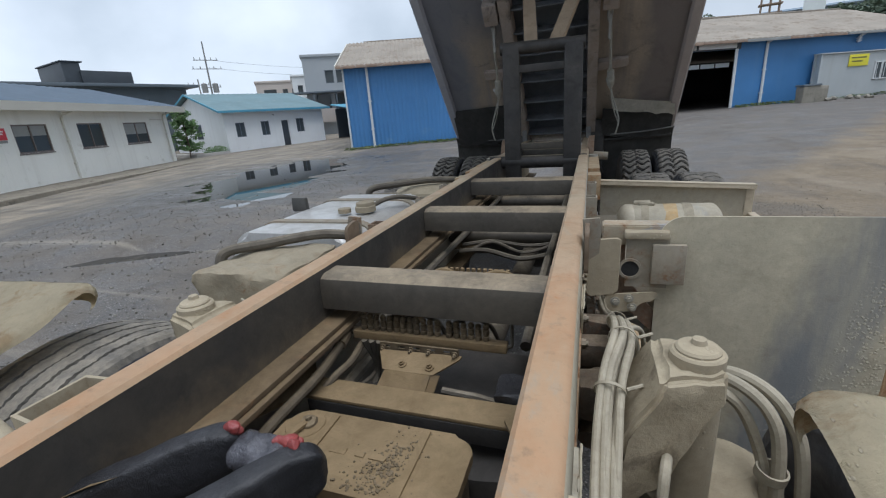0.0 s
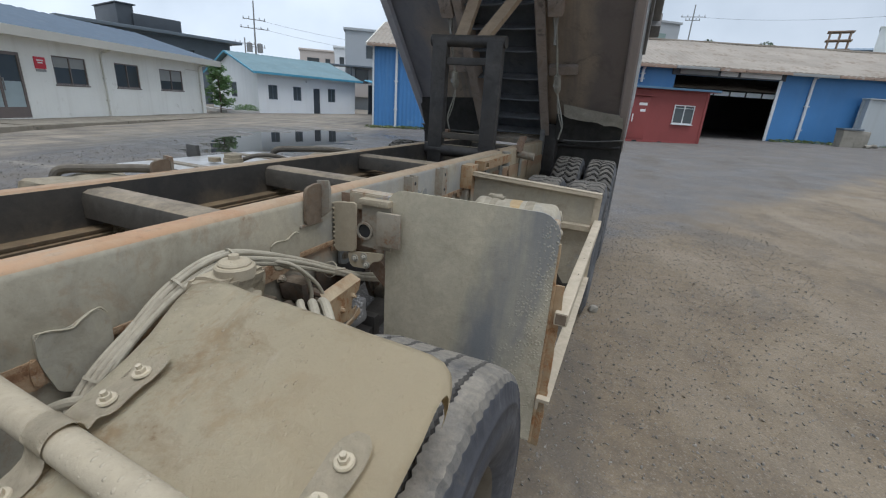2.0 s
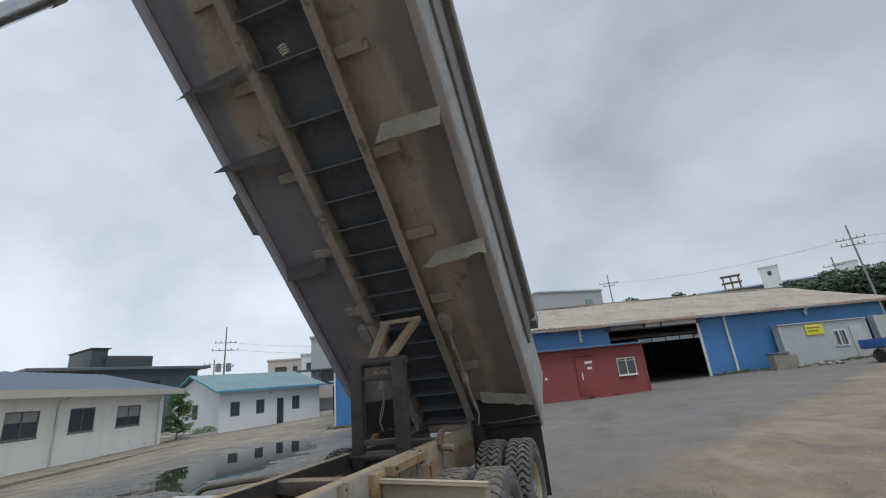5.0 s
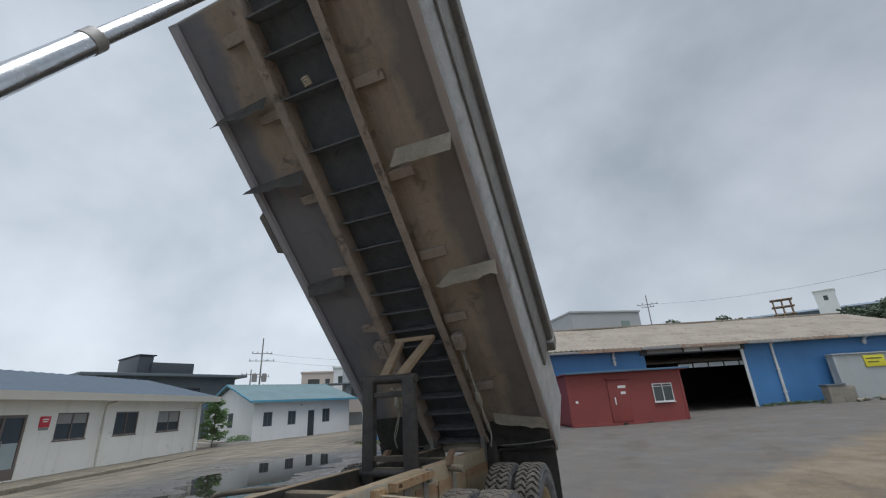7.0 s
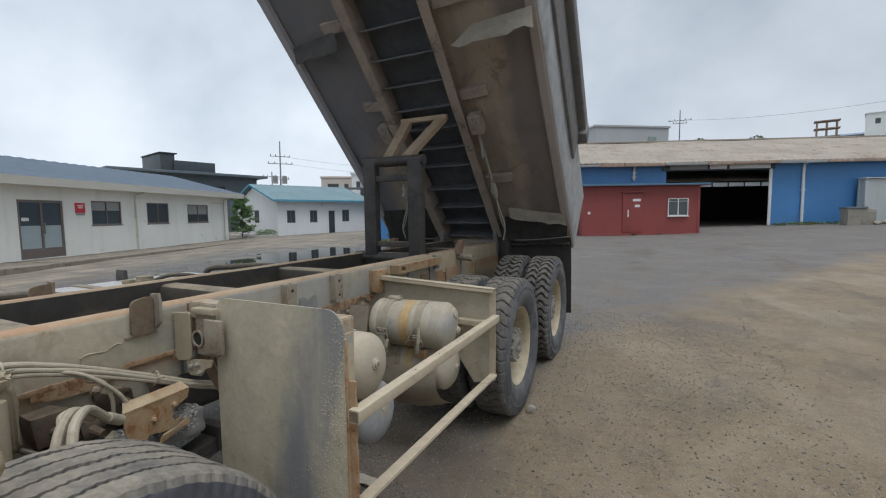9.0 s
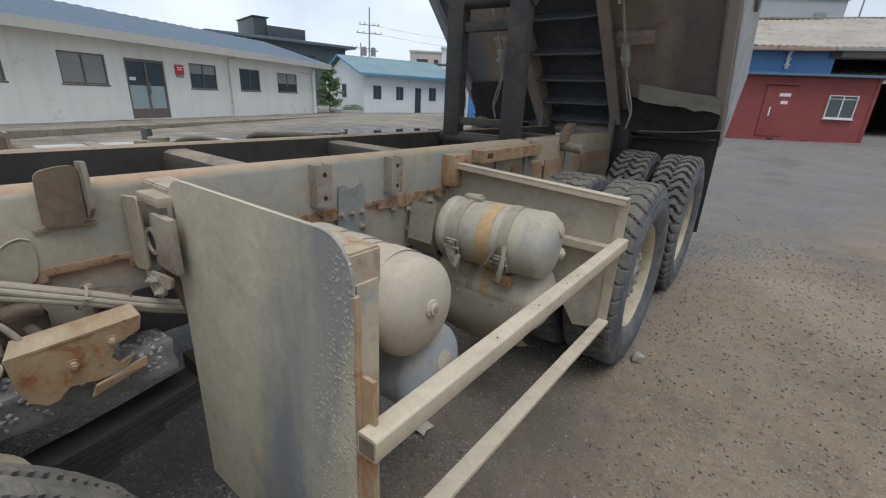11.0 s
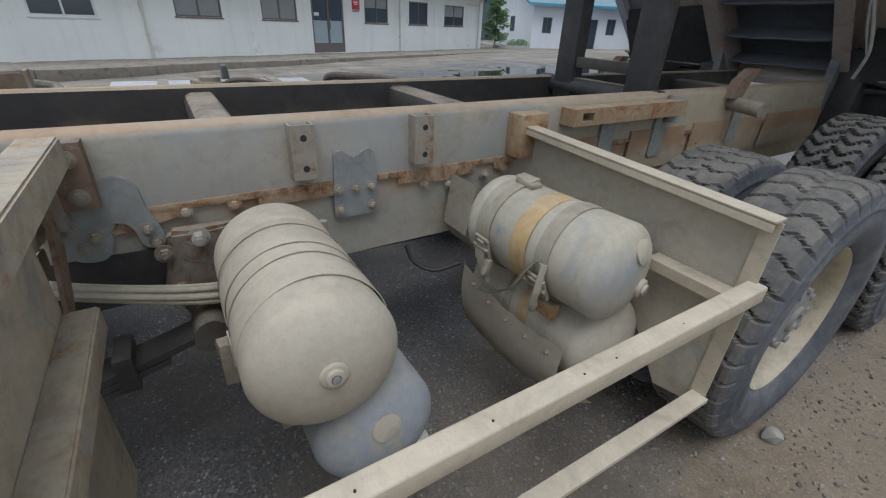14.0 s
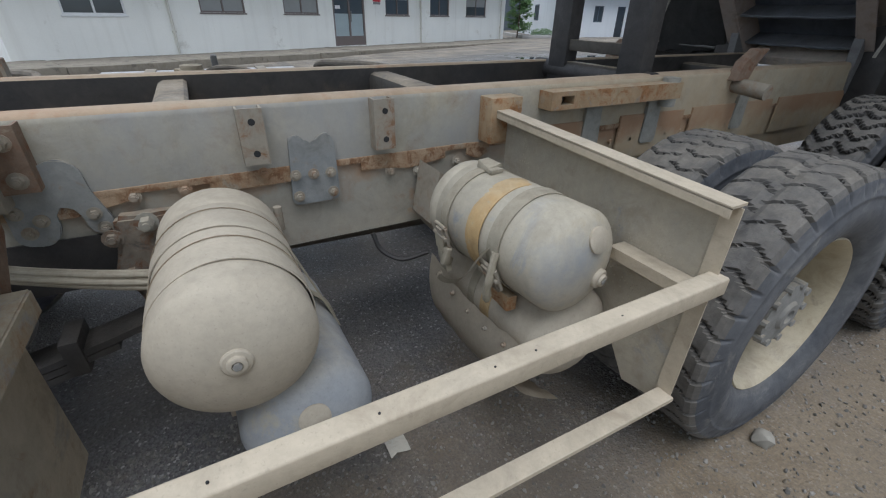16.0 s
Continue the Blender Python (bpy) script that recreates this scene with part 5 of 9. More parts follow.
greybox = house("grey_container", 12.87, 33.24, 0.52, DIR + 2, "pale grey ribbed steel locker with a yellow sign", "container")
greybox.scale = (1.098, 1.098, 1.098)
ribbed_box(greybox, 5.4, 0.36, 2.45, "grey_box", 0.32)
hpart("roof", box(B(), (-0.1, -0.1, 2.46), (5.5, 0.37, 2.52), 0.01), "grey_box", greybox)
sg = hpart("sign", box(B(), (1.55, -0.07, 1.78), (2.65, -0.04, 2.36), 0.005), "sign_yellow", greybox, "yellow sign with dark lettering")
for z, a, b in ((2.16, 1.65, 2.5), (1.98, 1.7, 2.3)):
    hpart("lettering_bar", box(B(), (a, -0.076, z), (b, -0.071, z + 0.07)), "ink_dark", sg)
bm = wall(B(), 3.1, 3.95, 1.05, 1.95, 0.0, -0.075, [(3.16, 3.49, 1.11, 1.89), (3.55, 3.89, 1.11, 1.89)])
w = hpart("window", bm, "frame_white", greybox)
for a, b in ((3.155, 3.495), (3.545, 3.895)):
    hpart("pane", box(B(), (a, -0.045, 1.105), (b, -0.035, 1.895)), "glass", w)
for i in range(4):
    hpart("bar", rod(B(), (3.2 + 0.22 * i, -0.10, 1.05), (3.2 + 0.22 * i, -0.10, 1.95), 0.012, seg=6), "frame_white", w)
hpart("door", box(B(), (4.25, -0.05, 0.18), (5.05, -0.02, 2.1), 0.01), "grey_box", greybox)
greybox2 = house("grey_container", 18.9, 35.7, 0.634, DIR + 2, "pale grey steel locker beside another", "container")
greybox2.scale = (1.098, 1.098, 1.098)
ribbed_box(greybox2, 5.4, 0.30, 2.45, "grey_box", 0.32)
w = hpart("window", wall(B(), 0.7, 1.6, 1.05, 1.95, 0.0, -0.075, [(0.76, 1.12, 1.11, 1.89), (1.18, 1.54, 1.11, 1.89)]), "frame_white", greybox2)
for a, b in ((0.755, 1.125), (1.175, 1.545)):
    hpart("pane", box(B(), (a, -0.045, 1.105), (b, -0.035, 1.895)), "glass", w)

# concrete trough and rubble before the grey container
block = house("concrete_trough", 11.6, 31.4, 0.56, DIR - 4, "old concrete trough with a chipped rim", "trough")
bm = box(B(), (0, 0, -0.1), (1.38, 0.55, 0.98), 0.04)
bmesh.ops.subdivide_edges(bm, edges=[e for e in bm.edges if e.calc_length() > 0.4], cuts=3, use_grid_fill=True)
hpart("body", wobble(bm, 0.04, 2.0, 3.0), "concrete", block)
hpart("lid", wobble(box(B(), (-0.05, -0.05, 0.98), (0.95, 0.6, 1.08), 0.03), 0.03, 3.0, 1.0), "dark_metal_b", block, "dark board on top")
rng = random.Random(31)
for k in range(7):
    px, py = 13.2 + rng.uniform(-0.3, 1.7), 31.9 + rng.uniform(-0.3, 0.5)
    bm = B()
    bmesh.ops.create_icosphere(bm, subdivisions=2, radius=rng.uniform(0.1, 0.24), matrix=pose(px, py, ground_z(px, py) + 0.07))
    tagged(part("rubble_stone", wobble(bm, 0.09, 5.0, k), "concrete"), "loose grey rubble stone before the container", "stone", "rubble")

# a blue flatbed by the yard's edge
lorry = house("blue_flatbed_truck", 15.9, 28.6, 0.66, DIR + 2, "small blue flatbed truck parked by the containers", "truck")
bm = box(B(), (0, 0, 0.72), (3.4, 1.7, 0.80), 0.02)
hpart("deck", bm, "dark_metal", lorry)
for y in (0.0, 1.66):
    hpart("dropside", box(B(), (0, y - 0.02, 0.78), (3.4, y + 0.02, 1.2), 0.01), "truck_blue", lorry)
hpart("tailboard", box(B(), (-0.03, 0, 0.78), (0.01, 1.7, 1.2), 0.01), "truck_blue", lorry)
hpart("cab", box(B(), (3.5, 0.0, 0.45), (5.0, 1.7, 1.95), 0.12), "truck_blue", lorry)
hpart("windscreen", box(B(), (4.98, 0.15, 1.2), (5.01, 1.55, 1.8), 0.01), "glass", lorry)
for x in (0.75, 4.2):
    for y in (0.08, 1.5):
        hpart("wheel", lathe(B(), [(0, 0.06), (0.0, 0.24), (0.02, 0.33), (0.14, 0.33), (0.16, 0.24), (0.16, 0.05)], (x, y - 0.04, 0.33), (0, 1, 0), 20), "tyre", lorry)


# ---- distance ----
def ray_point(az, dist, z=0.0):
    a = radians(az)
    return 1.7 + math.sin(a) * dist, 0.8 + math.cos(a) * dist, z


def block_building(name, az0, az1, dist, top, mat, label, deep=10, windows=(), base=-0.5, skew=0.0):
    x0, y0, _ = ray_point(az0, dist)
    x1, y1, _ = ray_point(az1, dist * (1 + skew))
    h = house(name, x0, y0, 0, math.degrees(math.atan2(y1 - y0, x1 - x0)), label, "building")
    L = math.hypot(x1 - x0, y1 - y0)
    hs = [(a * L, b * L, z0, z1) for a, b, z0, z1 in windows]
    hpart("wall", wall(B(), 0, L, base, top, 0.4, 0.0, hs), mat, h)
    hpart("wall", box(B(), (0, deep, base), (L, deep + 0.3, top)), mat, h)
    for x in (0, L - 0.3):
        hpart("wall", box(B(), (x, 0.4, base), (x + 0.3, deep, top)), mat, h)
    hpart("roof", box(B(), (-0.15, -0.15, top), (L + 0.15, deep + 0.4, top + 0.25), 0.03), mat, h)
    for k in hs:
        w = hpart("window", wall(B(), k[0], k[1], k[2], k[3], 0.3, 0.22, [(k[0] + 0.08, k[1] - 0.08, k[2] + 0.08, k[3] - 0.08)]), "dark_metal_b", h)
        hpart("pane", box(B(), (k[0] + 0.07, 0.25, k[2] + 0.07), (k[1] - 0.07, 0.27, k[3] - 0.07)), "glass", w)
    return h


slate = block_building("slate_building", -62.0, -48.6, 44, 5.3, "dark_metal_b", "dark slate-clad building behind the office", 12, [(0.35, 0.52, 3.2, 4.5), (0.55, 0.72, 3.2, 4.5)], skew=0.1)
hpart("flat_roof", box(B(), (-1.2, -1.2, 5.40), (12.2, 9, 5.64), 0.03), "dark_metal_b", slate)
hpart("penthouse", box(B(), (4.75, 2.0, 5.6), (8.45, 7, 6.90), 0.05), "dark_metal", slate, "dark rooftop storey")
hpart("penthouse", box(B(), (3.7, 2.2, 5.6), (4.9, 7, 7.48), 0.05), "dark_metal", slate)
hpart("cap", box(B(), (3.6, 2.1, 7.48), (5.1, 7.1, 7.58), 0.03), "dark_metal", slate)
block_building("beige_block", -41.2, -36.0, 70, 7.5, "beige_wall", "pale beige flat-roofed block", 12, [(0.15, 0.42, 5.4, 6.6), (0.55, 0.66, 5.6, 6.6), (0.75, 0.88, 5.6, 6.6)])
block_building("pale_block", -37.3, -35.4, 60, 7.2, "white_wall_b", "pale stair block beside the shed", 8, [(0.3, 0.6, 5.2, 6.2)])
greyb = block_building("grey_block", -36.1, -28.0, 48, 7.75, "grey_wall", "grey clad industrial block with open upper windows", 10, [(0.30, 0.42, 5.3, 6.5), (0.46, 0.56, 5.3, 6.5), (0.14, 0.34, 2.6, 4.3), (0.40, 0.55, 2.6, 4.3)])
hpart("canopy", box(B(), (-1.8, -1.6, 4.35), (4.0, 0, 4.5), 0.02), "dark_metal_b", greyb)
for x in (-1.6, 0.6, 2.8):
    hpart("canopy_post", box(B(), (x, -1.5, -0.4), (x + 0.12, -1.38, 4.35)), "dark_metal_b", greyb)
hpart("stair_wall", box(B(), (-2.0, -0.9, 1.6), (2.6, -0.6, 2.9), 0.02), "beige_wall", greyb)
leanto = house("lean_to_shed", -15.9, 30.2, 0.2, 63, "low blue-roofed lean-to with dark doorway", "shed")
hpart("wall", wall(B(), 0, 3.4, -0.3, 2.1, 0.12, 0, [(0.4, 1.0, 0.0, 1.9), (1.5, 2.1, 0.7, 1.8)]), "dark_metal_b", leanto)
hpart("shelf", box(B(), (1.55, 0.03, 0.0), (2.0, 0.2, 1.75), 0.01), "frame_white", leanto)
hpart("back", box(B(), (0, 3.0, -0.3), (3.4, 3.1, 2.3)), "dark_metal", leanto)
hpart("roof", roof(B(), -0.3, 3.7, (-0.5, 2.1), (3.2, 2.6), 0.05, 0.3, 0.03), "teal_trim", leanto)
hall = block_building("grey_hall", -6.0, 2.0, 56.7, 12.0, "grey_wall", "plain grey clad hall behind the warehouse", 16, skew=0.0935)
hpart("shutter", box(B(), (7.0, -0.12, 9.7), (8.1, -0.02, 10.9), 0.02), "shutter_green", hall, "faded grey-green shutter panel")

longhall = block_building("blue_long_hall", 12.9, 27.5, 120, 16.4, "dark_metal_b", "long blue-roofed hall on the rise", 20, skew=0.06)
hpart("roof_slope", roof(B(), -0.6, 34, (-0.6, 15.4), (9, 18.0), 0.1, 1.2, 0.05), "glass_blue", longhall)
block_building("white_tower", 18.45, 20.1, 118, 19.9, "white_wall_b", "white stair tower with a dark emblem", 5, [(0.4, 0.62, 17.9, 18.9)])
block_building("white_tower", 24.4, 26.2, 124, 18.5, "white_wall_b", "far white rooftop block", 6)
frame_tower = house("steel_gantry", *ray_point(15.8, 100, 0.4), -12, "rusty red open steel gantry with a deck", "gantry")
for x in (-1.3, 0, 1.3):
    for y in (0, 1.4):
        hpart("leg", rod(B(), (x, y, 8), (x, y, 16.4), 0.12, seg=6), "eave_rust", frame_tower)
for z in (13.6, 15.0, 16.3):
    hpart("deck", box(B(), (-1.7, -0.3, z), (1.7, 1.7, z + 0.16)), "eave_rust", frame_tower)

def utility_pole(az, dist, top, arms, label, lean=0.0, transformer=False):
    x, y, _ = ray_point(az, dist)
    p = house("utility_pole", x, y, 0, -az + 8, label, "pole")
    hpart("shaft", rod(B(), (0, 0, -0.5), (lean, 0, top), 0.13, 0.07, 10), "pole", p)
    for z, w in arms:
        hpart("crossarm", box(B(), (-w + lean, -0.04, z), (w + lean, 0.04, z + 0.075)), "pole", p)
        for k in (-0.92, -0.45, 0.45, 0.92):
            hpart("insulator", lathe(B(), [(0, 0.03), (0.08, 0.06), (0.15, 0.03), (0.21, 0.055), (0.26, 0.0)], (k * w + lean, 0, z + 0.07), (0, 0, 1), 8), "blind", p)
    if transformer:
        for s in (-0.6, 0.5):
            hpart("transformer", lathe(B(), [(0, 0.02), (0, 0.3), (0.9, 0.3), (1.0, 0.1), (1.0, 0.02)], (s, -0.2, top * 0.52), (0, 0, 1), 12), "pole", p)
    return p


utility_pole(-46.0, 58, 10.9, [(9.0, 1.2), (8.1, 1.5), (6.2, 1.0)], "tall grey utility pole with transformers", 0.1, True)
utility_pole(-47.0, 64, 7.7, [(7.0, 1.2)], "plain utility pole with one crossarm")
utility_pole(3.07, 72, 16.1, [(14.6, 1.5), (14.2, 0.9)], "concrete utility pole behind the roofs")
utility_pole(26.95, 56, 12.75, [(11.3, 1.1), (10.7, 0.9)], "concrete utility pole on the wooded rise", -0.3)
utility_pole(24.8, 74, 12.75, [(11.5, 1.1)], "far concrete utility pole", -0.2)


def cable(az0, d0, z0, az1, d1, z1, sag):
    a, b = Vector(ray_point(az0, d0, z0)), Vector(ray_point(az1, d1, z1))
    pts = [tuple(a.lerp(b, k / 8) - Vector((0, 0, sag * 4 * (k / 8) * (1 - k / 8)))) for k in range(9)]
    tagged(part("cable", sweep(B(), pts, 0.012, 5, 3), "dark_metal"), "thin overhead cable between poles", "cable", "overhead cables")


cable(-46.0, 58, 9.1, -20, 72, 9.6, 1.0)
cable(-46.0, 58, 8.3, -20, 72, 8.8, 1.1)
cable(3.07, 72, 14.7, 26.95, 56, 11.4, 0.8)
cable(26.95, 56, 11.4, 40, 60, 13.0, 0.8)
cable(26.95, 56, 10.6, 40, 60, 12.2, 0.8)

# wooded rise at the far side
rng = random.Random(77)
bm = B()
for k in range(330):
    az = rng.uniform(18.2, 33)
    dist = rng.uniform(72, 96)
    x, y, _ = ray_point(az, dist)
    topz = min(9.3, 4.2 + (az - 17.0) * 1.25) - max(0.0, az - 24) * 0.05 + rng.uniform(-1.0, 0.9) + (dist - 72) * 0.06
    r = rng.uniform(0.9, 2.0)
    leaves(bm, rng, 110, (x, y, topz), (r, r, r * 0.8), 0.24)
    leaves(bm, rng, 26, (x, y, topz - 2.4), (r, r, 1.8), 0.5)
    leaves(bm, rng, 14, (x, y, topz - 5.2), (r * 1.2, r * 1.2, 1.8), 0.6)
for az, top in ((4.4, 12.5), (5.0, 12.9), (5.6, 12.6), (10.2, 12.5), (10.5, 12.1), (11.8, 11.7), (12.6, 11.6)):
    x, y, _ = ray_point(az, 82)
    leaves(bm, rng, 90, (x, y, top), (0.85, 0.85, 0.5), 0.20)
tagged(part("far_woods", bm, "leaf_dark"), "dense dark green trees on the far rise", "trees", kind="stuff")
bm = B()
for k in range(40):
    az = 14 + 22 * k / 39
    x, y, _ = ray_point(az, 100 + 6 * math.sin(k))
    h = 4.0 + max(0, az - 15.5) * 0.30
    bmesh.ops.create_icosphere(bm, subdivisions=2, radius=1, matrix=Matrix.LocRotScale((x, y, -1), None, (7, 9, h + 2)))
tagged(part("hillside", bm, "grass"), "low wooded hillside behind the warehouse", "hill", kind="stuff")


# ---- the tipper truck: x across, y from the cab to the tail ----
truck = thing("dump_truck", (0, 3.0, 0), "dusty dump truck with its tipper bed raised", "truck")
RX, RT, SEAM, LOW = 0.374, 1.144, 0.950, 0.700


def mirror_rail(s):
    # upper rail: a folded box, rounded on the outside
    side = "right" if s > 0 else "left"
    sec = [(s * x, 0, z) for x, z in ((0.302, SEAM + 0.002), (0.302, RT - 0.008), (0.310, RT), (0.350, RT), (0.362, RT - 0.003), (0.370, RT - 0.011), (RX, RT - 0.024), (RX, SEAM + 0.004))]
    bm = B()
    n = 60
    rings = []
    for i in range(n + 1):
        y = -1.6 + 8.05 * i / n
        rings.append([bm.verts.new((x + noise.noise((y * 1.3, s, z)) * 0.0022, y, z + noise.noise((y * 0.8, s * 2, 4)) * 0.002)) for x, _, z in sec])
    for a, b in zip(rings, rings[1:]):
        for k in range(len(sec)):
            j = (k + 1) % len(sec)
            bm.faces.new((a[k], a[j], b[j], b[k]))
    bm.faces.new(rings[0])
    bm.faces.new(rings[-1][::-1])
    rail = part("upper_rail", bm, "rail", truck, "grey-green folded rail under rust and dust")
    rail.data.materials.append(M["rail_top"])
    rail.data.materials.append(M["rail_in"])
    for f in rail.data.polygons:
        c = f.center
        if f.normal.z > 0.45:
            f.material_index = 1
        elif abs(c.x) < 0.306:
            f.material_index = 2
    # lower rail: a channel open to the middle
    sec = [(s * x, 0, z) for x, z in ((RX - 0.007, LOW), (RX - 0.007, SEAM - 0.005), (0.290, SEAM - 0.003), (0.290, SEAM - 0.014), (0.360, SEAM - 0.014), (0.360, LOW + 0.011), (0.262, LOW + 0.011), (0.262, LOW))]
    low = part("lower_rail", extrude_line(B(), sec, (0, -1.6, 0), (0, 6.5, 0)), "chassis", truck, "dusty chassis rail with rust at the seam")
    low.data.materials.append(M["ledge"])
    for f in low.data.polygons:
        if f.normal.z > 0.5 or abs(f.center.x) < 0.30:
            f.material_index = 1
    # folded lip that closes the seam outside
    bm = box(B(), (s * (RX - 0.012) if s > 0 else s * (RX + 0.0035), -1.6, SEAM - 0.012), (s * (RX + 0.0035) if s > 0 else s * (RX - 0.012), 6.4, SEAM + 0.007), 0.002)
    bmesh.ops.subdivide_edges(bm, edges=[e for e in bm.edges if e.calc_length() > 2], cuts=120, use_grid_fill=True)
    part("seam_lip", wobble(bm, 0.003, 9), "scab", truck, "flaking rusty lip along the seam")
    # dust ledge inside
    for xa, xb, z in (((0.3015, 0.240, 0.984), (0.300, 0.226, 0.9695)) if s < 0 else ((0.3015, 0.286, 0.985),)):
        bm = box(B(), (min(s * xa, s * xb), -1.5, z), (max(s * xa, s * xb), 4.2, z + 0.014), 0.003)
        part("flange", wobble(bm, 0.002, 6), "ledge", truck, "dust-covered inner flange")
    return rail, low


rails = {s: mirror_rail(s) for s in (-1, 1)}

# cross members, folded with a rounded upper edge
for y, top in ((1.83, 1.124), (2.63, 1.122), (3.44, 1.120), (-0.2, 1.12), (4.62, 1.10), (5.6, 1.10)):
    pts = [(0, -0.055, 1.030), (0, -0.055, top - 0.03), (0, -0.048, top - 0.010), (0, -0.030, top), (0, 0.035, top), (0, 0.045, top - 0.008), (0, 0.045, top - 0.02), (0, 0.037, top - 0.02), (0, 0.037, 1.030)]
    part("crossmember", extrude_line(B(), pts, (-0.300, y, 0), (0.300, y, 0)), "cross", truck)
# lower tie between the chassis rails
for y in (2.28, 3.1, 4.0):
    bm = B()
    rod(bm, (-0.355, y, 0.86), (0.355, y, 0.86), 0.045, seg=14)
    tie = part("tie_tube", bm, "cross", truck)
    for s in (-1, 1):
        bm = box(B(), (min(s * 0.26, s * 0.355), y - 0.09, 0.80), (max(s * 0.26, s * 0.355), y + 0.09, 0.812), 0.003)
        part("gusset", bm, "ledge", tie)

# ---- wheels ----
def tyre_mesh(width, radius, lugs, name, depth=0.010, gap=0.17, wave=0.30, n=46):
    """Tyre turned about x from 0 (inner) to width (outer), its tread cut into the crown and shoulders."""
    R, w = radius, width
    side = [(0.05, 0.280), (0.034, 0.288), (0.022, 0.300), (0.012, 0.316), (0.010, 0.322), (0.002, 0.34), (-0.005, 0.37), (-0.006, 0.40), (-0.003, 0.406), (-0.004, 0.42), (-0.001, R - 0.078), (-0.004, R - 0.074), (-0.001, R - 0.068), (0.002, R - 0.062), (0.006, R - 0.045), (0.010, R - 0.026), (0.020, R - 0.011), (0.034, R - 0.004)]
    if lugs:
        crown = [(w * (0.16 + 0.68 * k / 13), R - 0.004 * abs(k - 6.5) / 6.5, 0) for k in range(14)]
    else:
        crown = []
        for k in range(5):
            x = w * (0.19 + 0.155 * k)
            crown += [(x - 0.0062, R, 1), (x - 0.0030, R - 0.012, 1), (x + 0.0030, R - 0.012, 1), (x + 0.0062, R, 1)]
    prof = [(x, r, 0) for x, r in side] + crown + [(w - x, r, 0) for x, r in reversed(side)]
    seg = n * (14 if lugs else 7)
    vs, fs = [], []
    for x, r, groove in prof:
        edge = min(x, w - x)
        for i in range(seg):
            t = 2 * math.pi * i / seg
            rr, xx = r, x
            if lugs:
                u = (t / (2 * math.pi) * n + wave * math.sin(x / w * 15.0) + (0.5 if x > w * 0.5 else 0.0)) % 1.0
                cut_ = 1.0 if u < gap else 0.0
                if r > R - 0.05:
                    rr -= cut_ * (depth if edge > 0.03 else depth * 0.7)
                    if edge < 0.03:
                        xx += (0.010 if x < w / 2 else -0.010) * cut_
                if edge > 0.03 and abs(x - w / 2) < 0.008:
                    rr -= 0.006
                if r > R - 0.02:
                    rr += noise.noise((x * 40, math.sin(t) * 9, math.cos(t) * 9)) * 0.0035
            else:
                if groove:
                    xx += 0.0022 * (1 if i % 2 else -1) + 0.002 * math.sin(t * 37)
                elif R - 0.05 < r < R - 0.002 and edge < 0.03:
                    d = 1.0 if (t / (2 * math.pi) * 84) % 1.0 < 0.35 else 0.0
                    xx += (0.0035 if x < w / 2 else -0.0035) * d
                if r > R - 0.03:
                    rr += noise.noise((x * 60, math.sin(t) * 14, math.cos(t) * 14)) * 0.003
            vs.append((xx, rr * math.sin(t), rr * math.cos(t)))
    m = len(prof)
    mats = []
    for k in range(m):
        a, b = k * seg, ((k + 1) % m) * seg
        top = prof[k][1] > R - 0.03 and prof[(k + 1) % m][1] > R - 0.03
        for i in range(seg):
            e = (i + 1) % seg
            fs.append((a + i, a + e, b + e, b + i))
            xm = (prof[k][0] + prof[(k + 1) % m][0]) / 2
            u = ((i + 0.5) / seg * n + wave * math.sin(xm / w * 15.0) + (0.5 if xm > w * 0.5 else 0.0)) % 1.0
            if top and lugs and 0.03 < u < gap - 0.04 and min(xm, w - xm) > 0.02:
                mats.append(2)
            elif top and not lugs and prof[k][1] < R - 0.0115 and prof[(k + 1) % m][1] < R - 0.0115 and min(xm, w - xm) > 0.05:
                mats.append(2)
            else:
                mats.append(0 if top else 1)
    me = bpy.data.meshes.new(name)
    me.from_pydata(vs, [], fs)
    me.materials.append(M["tyre"] if lugs else M["tyre_rib"])
    me.materials.append(M["tyre_side" if lugs else "tyre_side_dark"])
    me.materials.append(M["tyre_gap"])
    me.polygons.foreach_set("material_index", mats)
    me.polygons.foreach_set("use_smooth", [mm == 1 for mm in mats])
    return me


def rim_mesh(w, dish, mat="rim"):
    bm = B()
    lathe(bm, [(w - 0.038, 0.276), (w - 0.028, 0.286), (w - 0.034, 0.292), (w - 0.05, 0.284), (0.05, 0.284), (0.034, 0.292), (0.028, 0.286), (0.036, 0.276), (0.05, 0.270), (dish - 0.02, 0.255), (dish - 0.01, 0.20), (dish - 0.01, 0.10), (dish + 0.0, 0.10), (dish + 0.002, 0.20), (dish - 0.006, 0.256), (w - 0.07, 0.264)], (0, 0, 0), (1, 0, 0), 56, closed=True)
    return finish(bm, "rim", M[mat], 40)


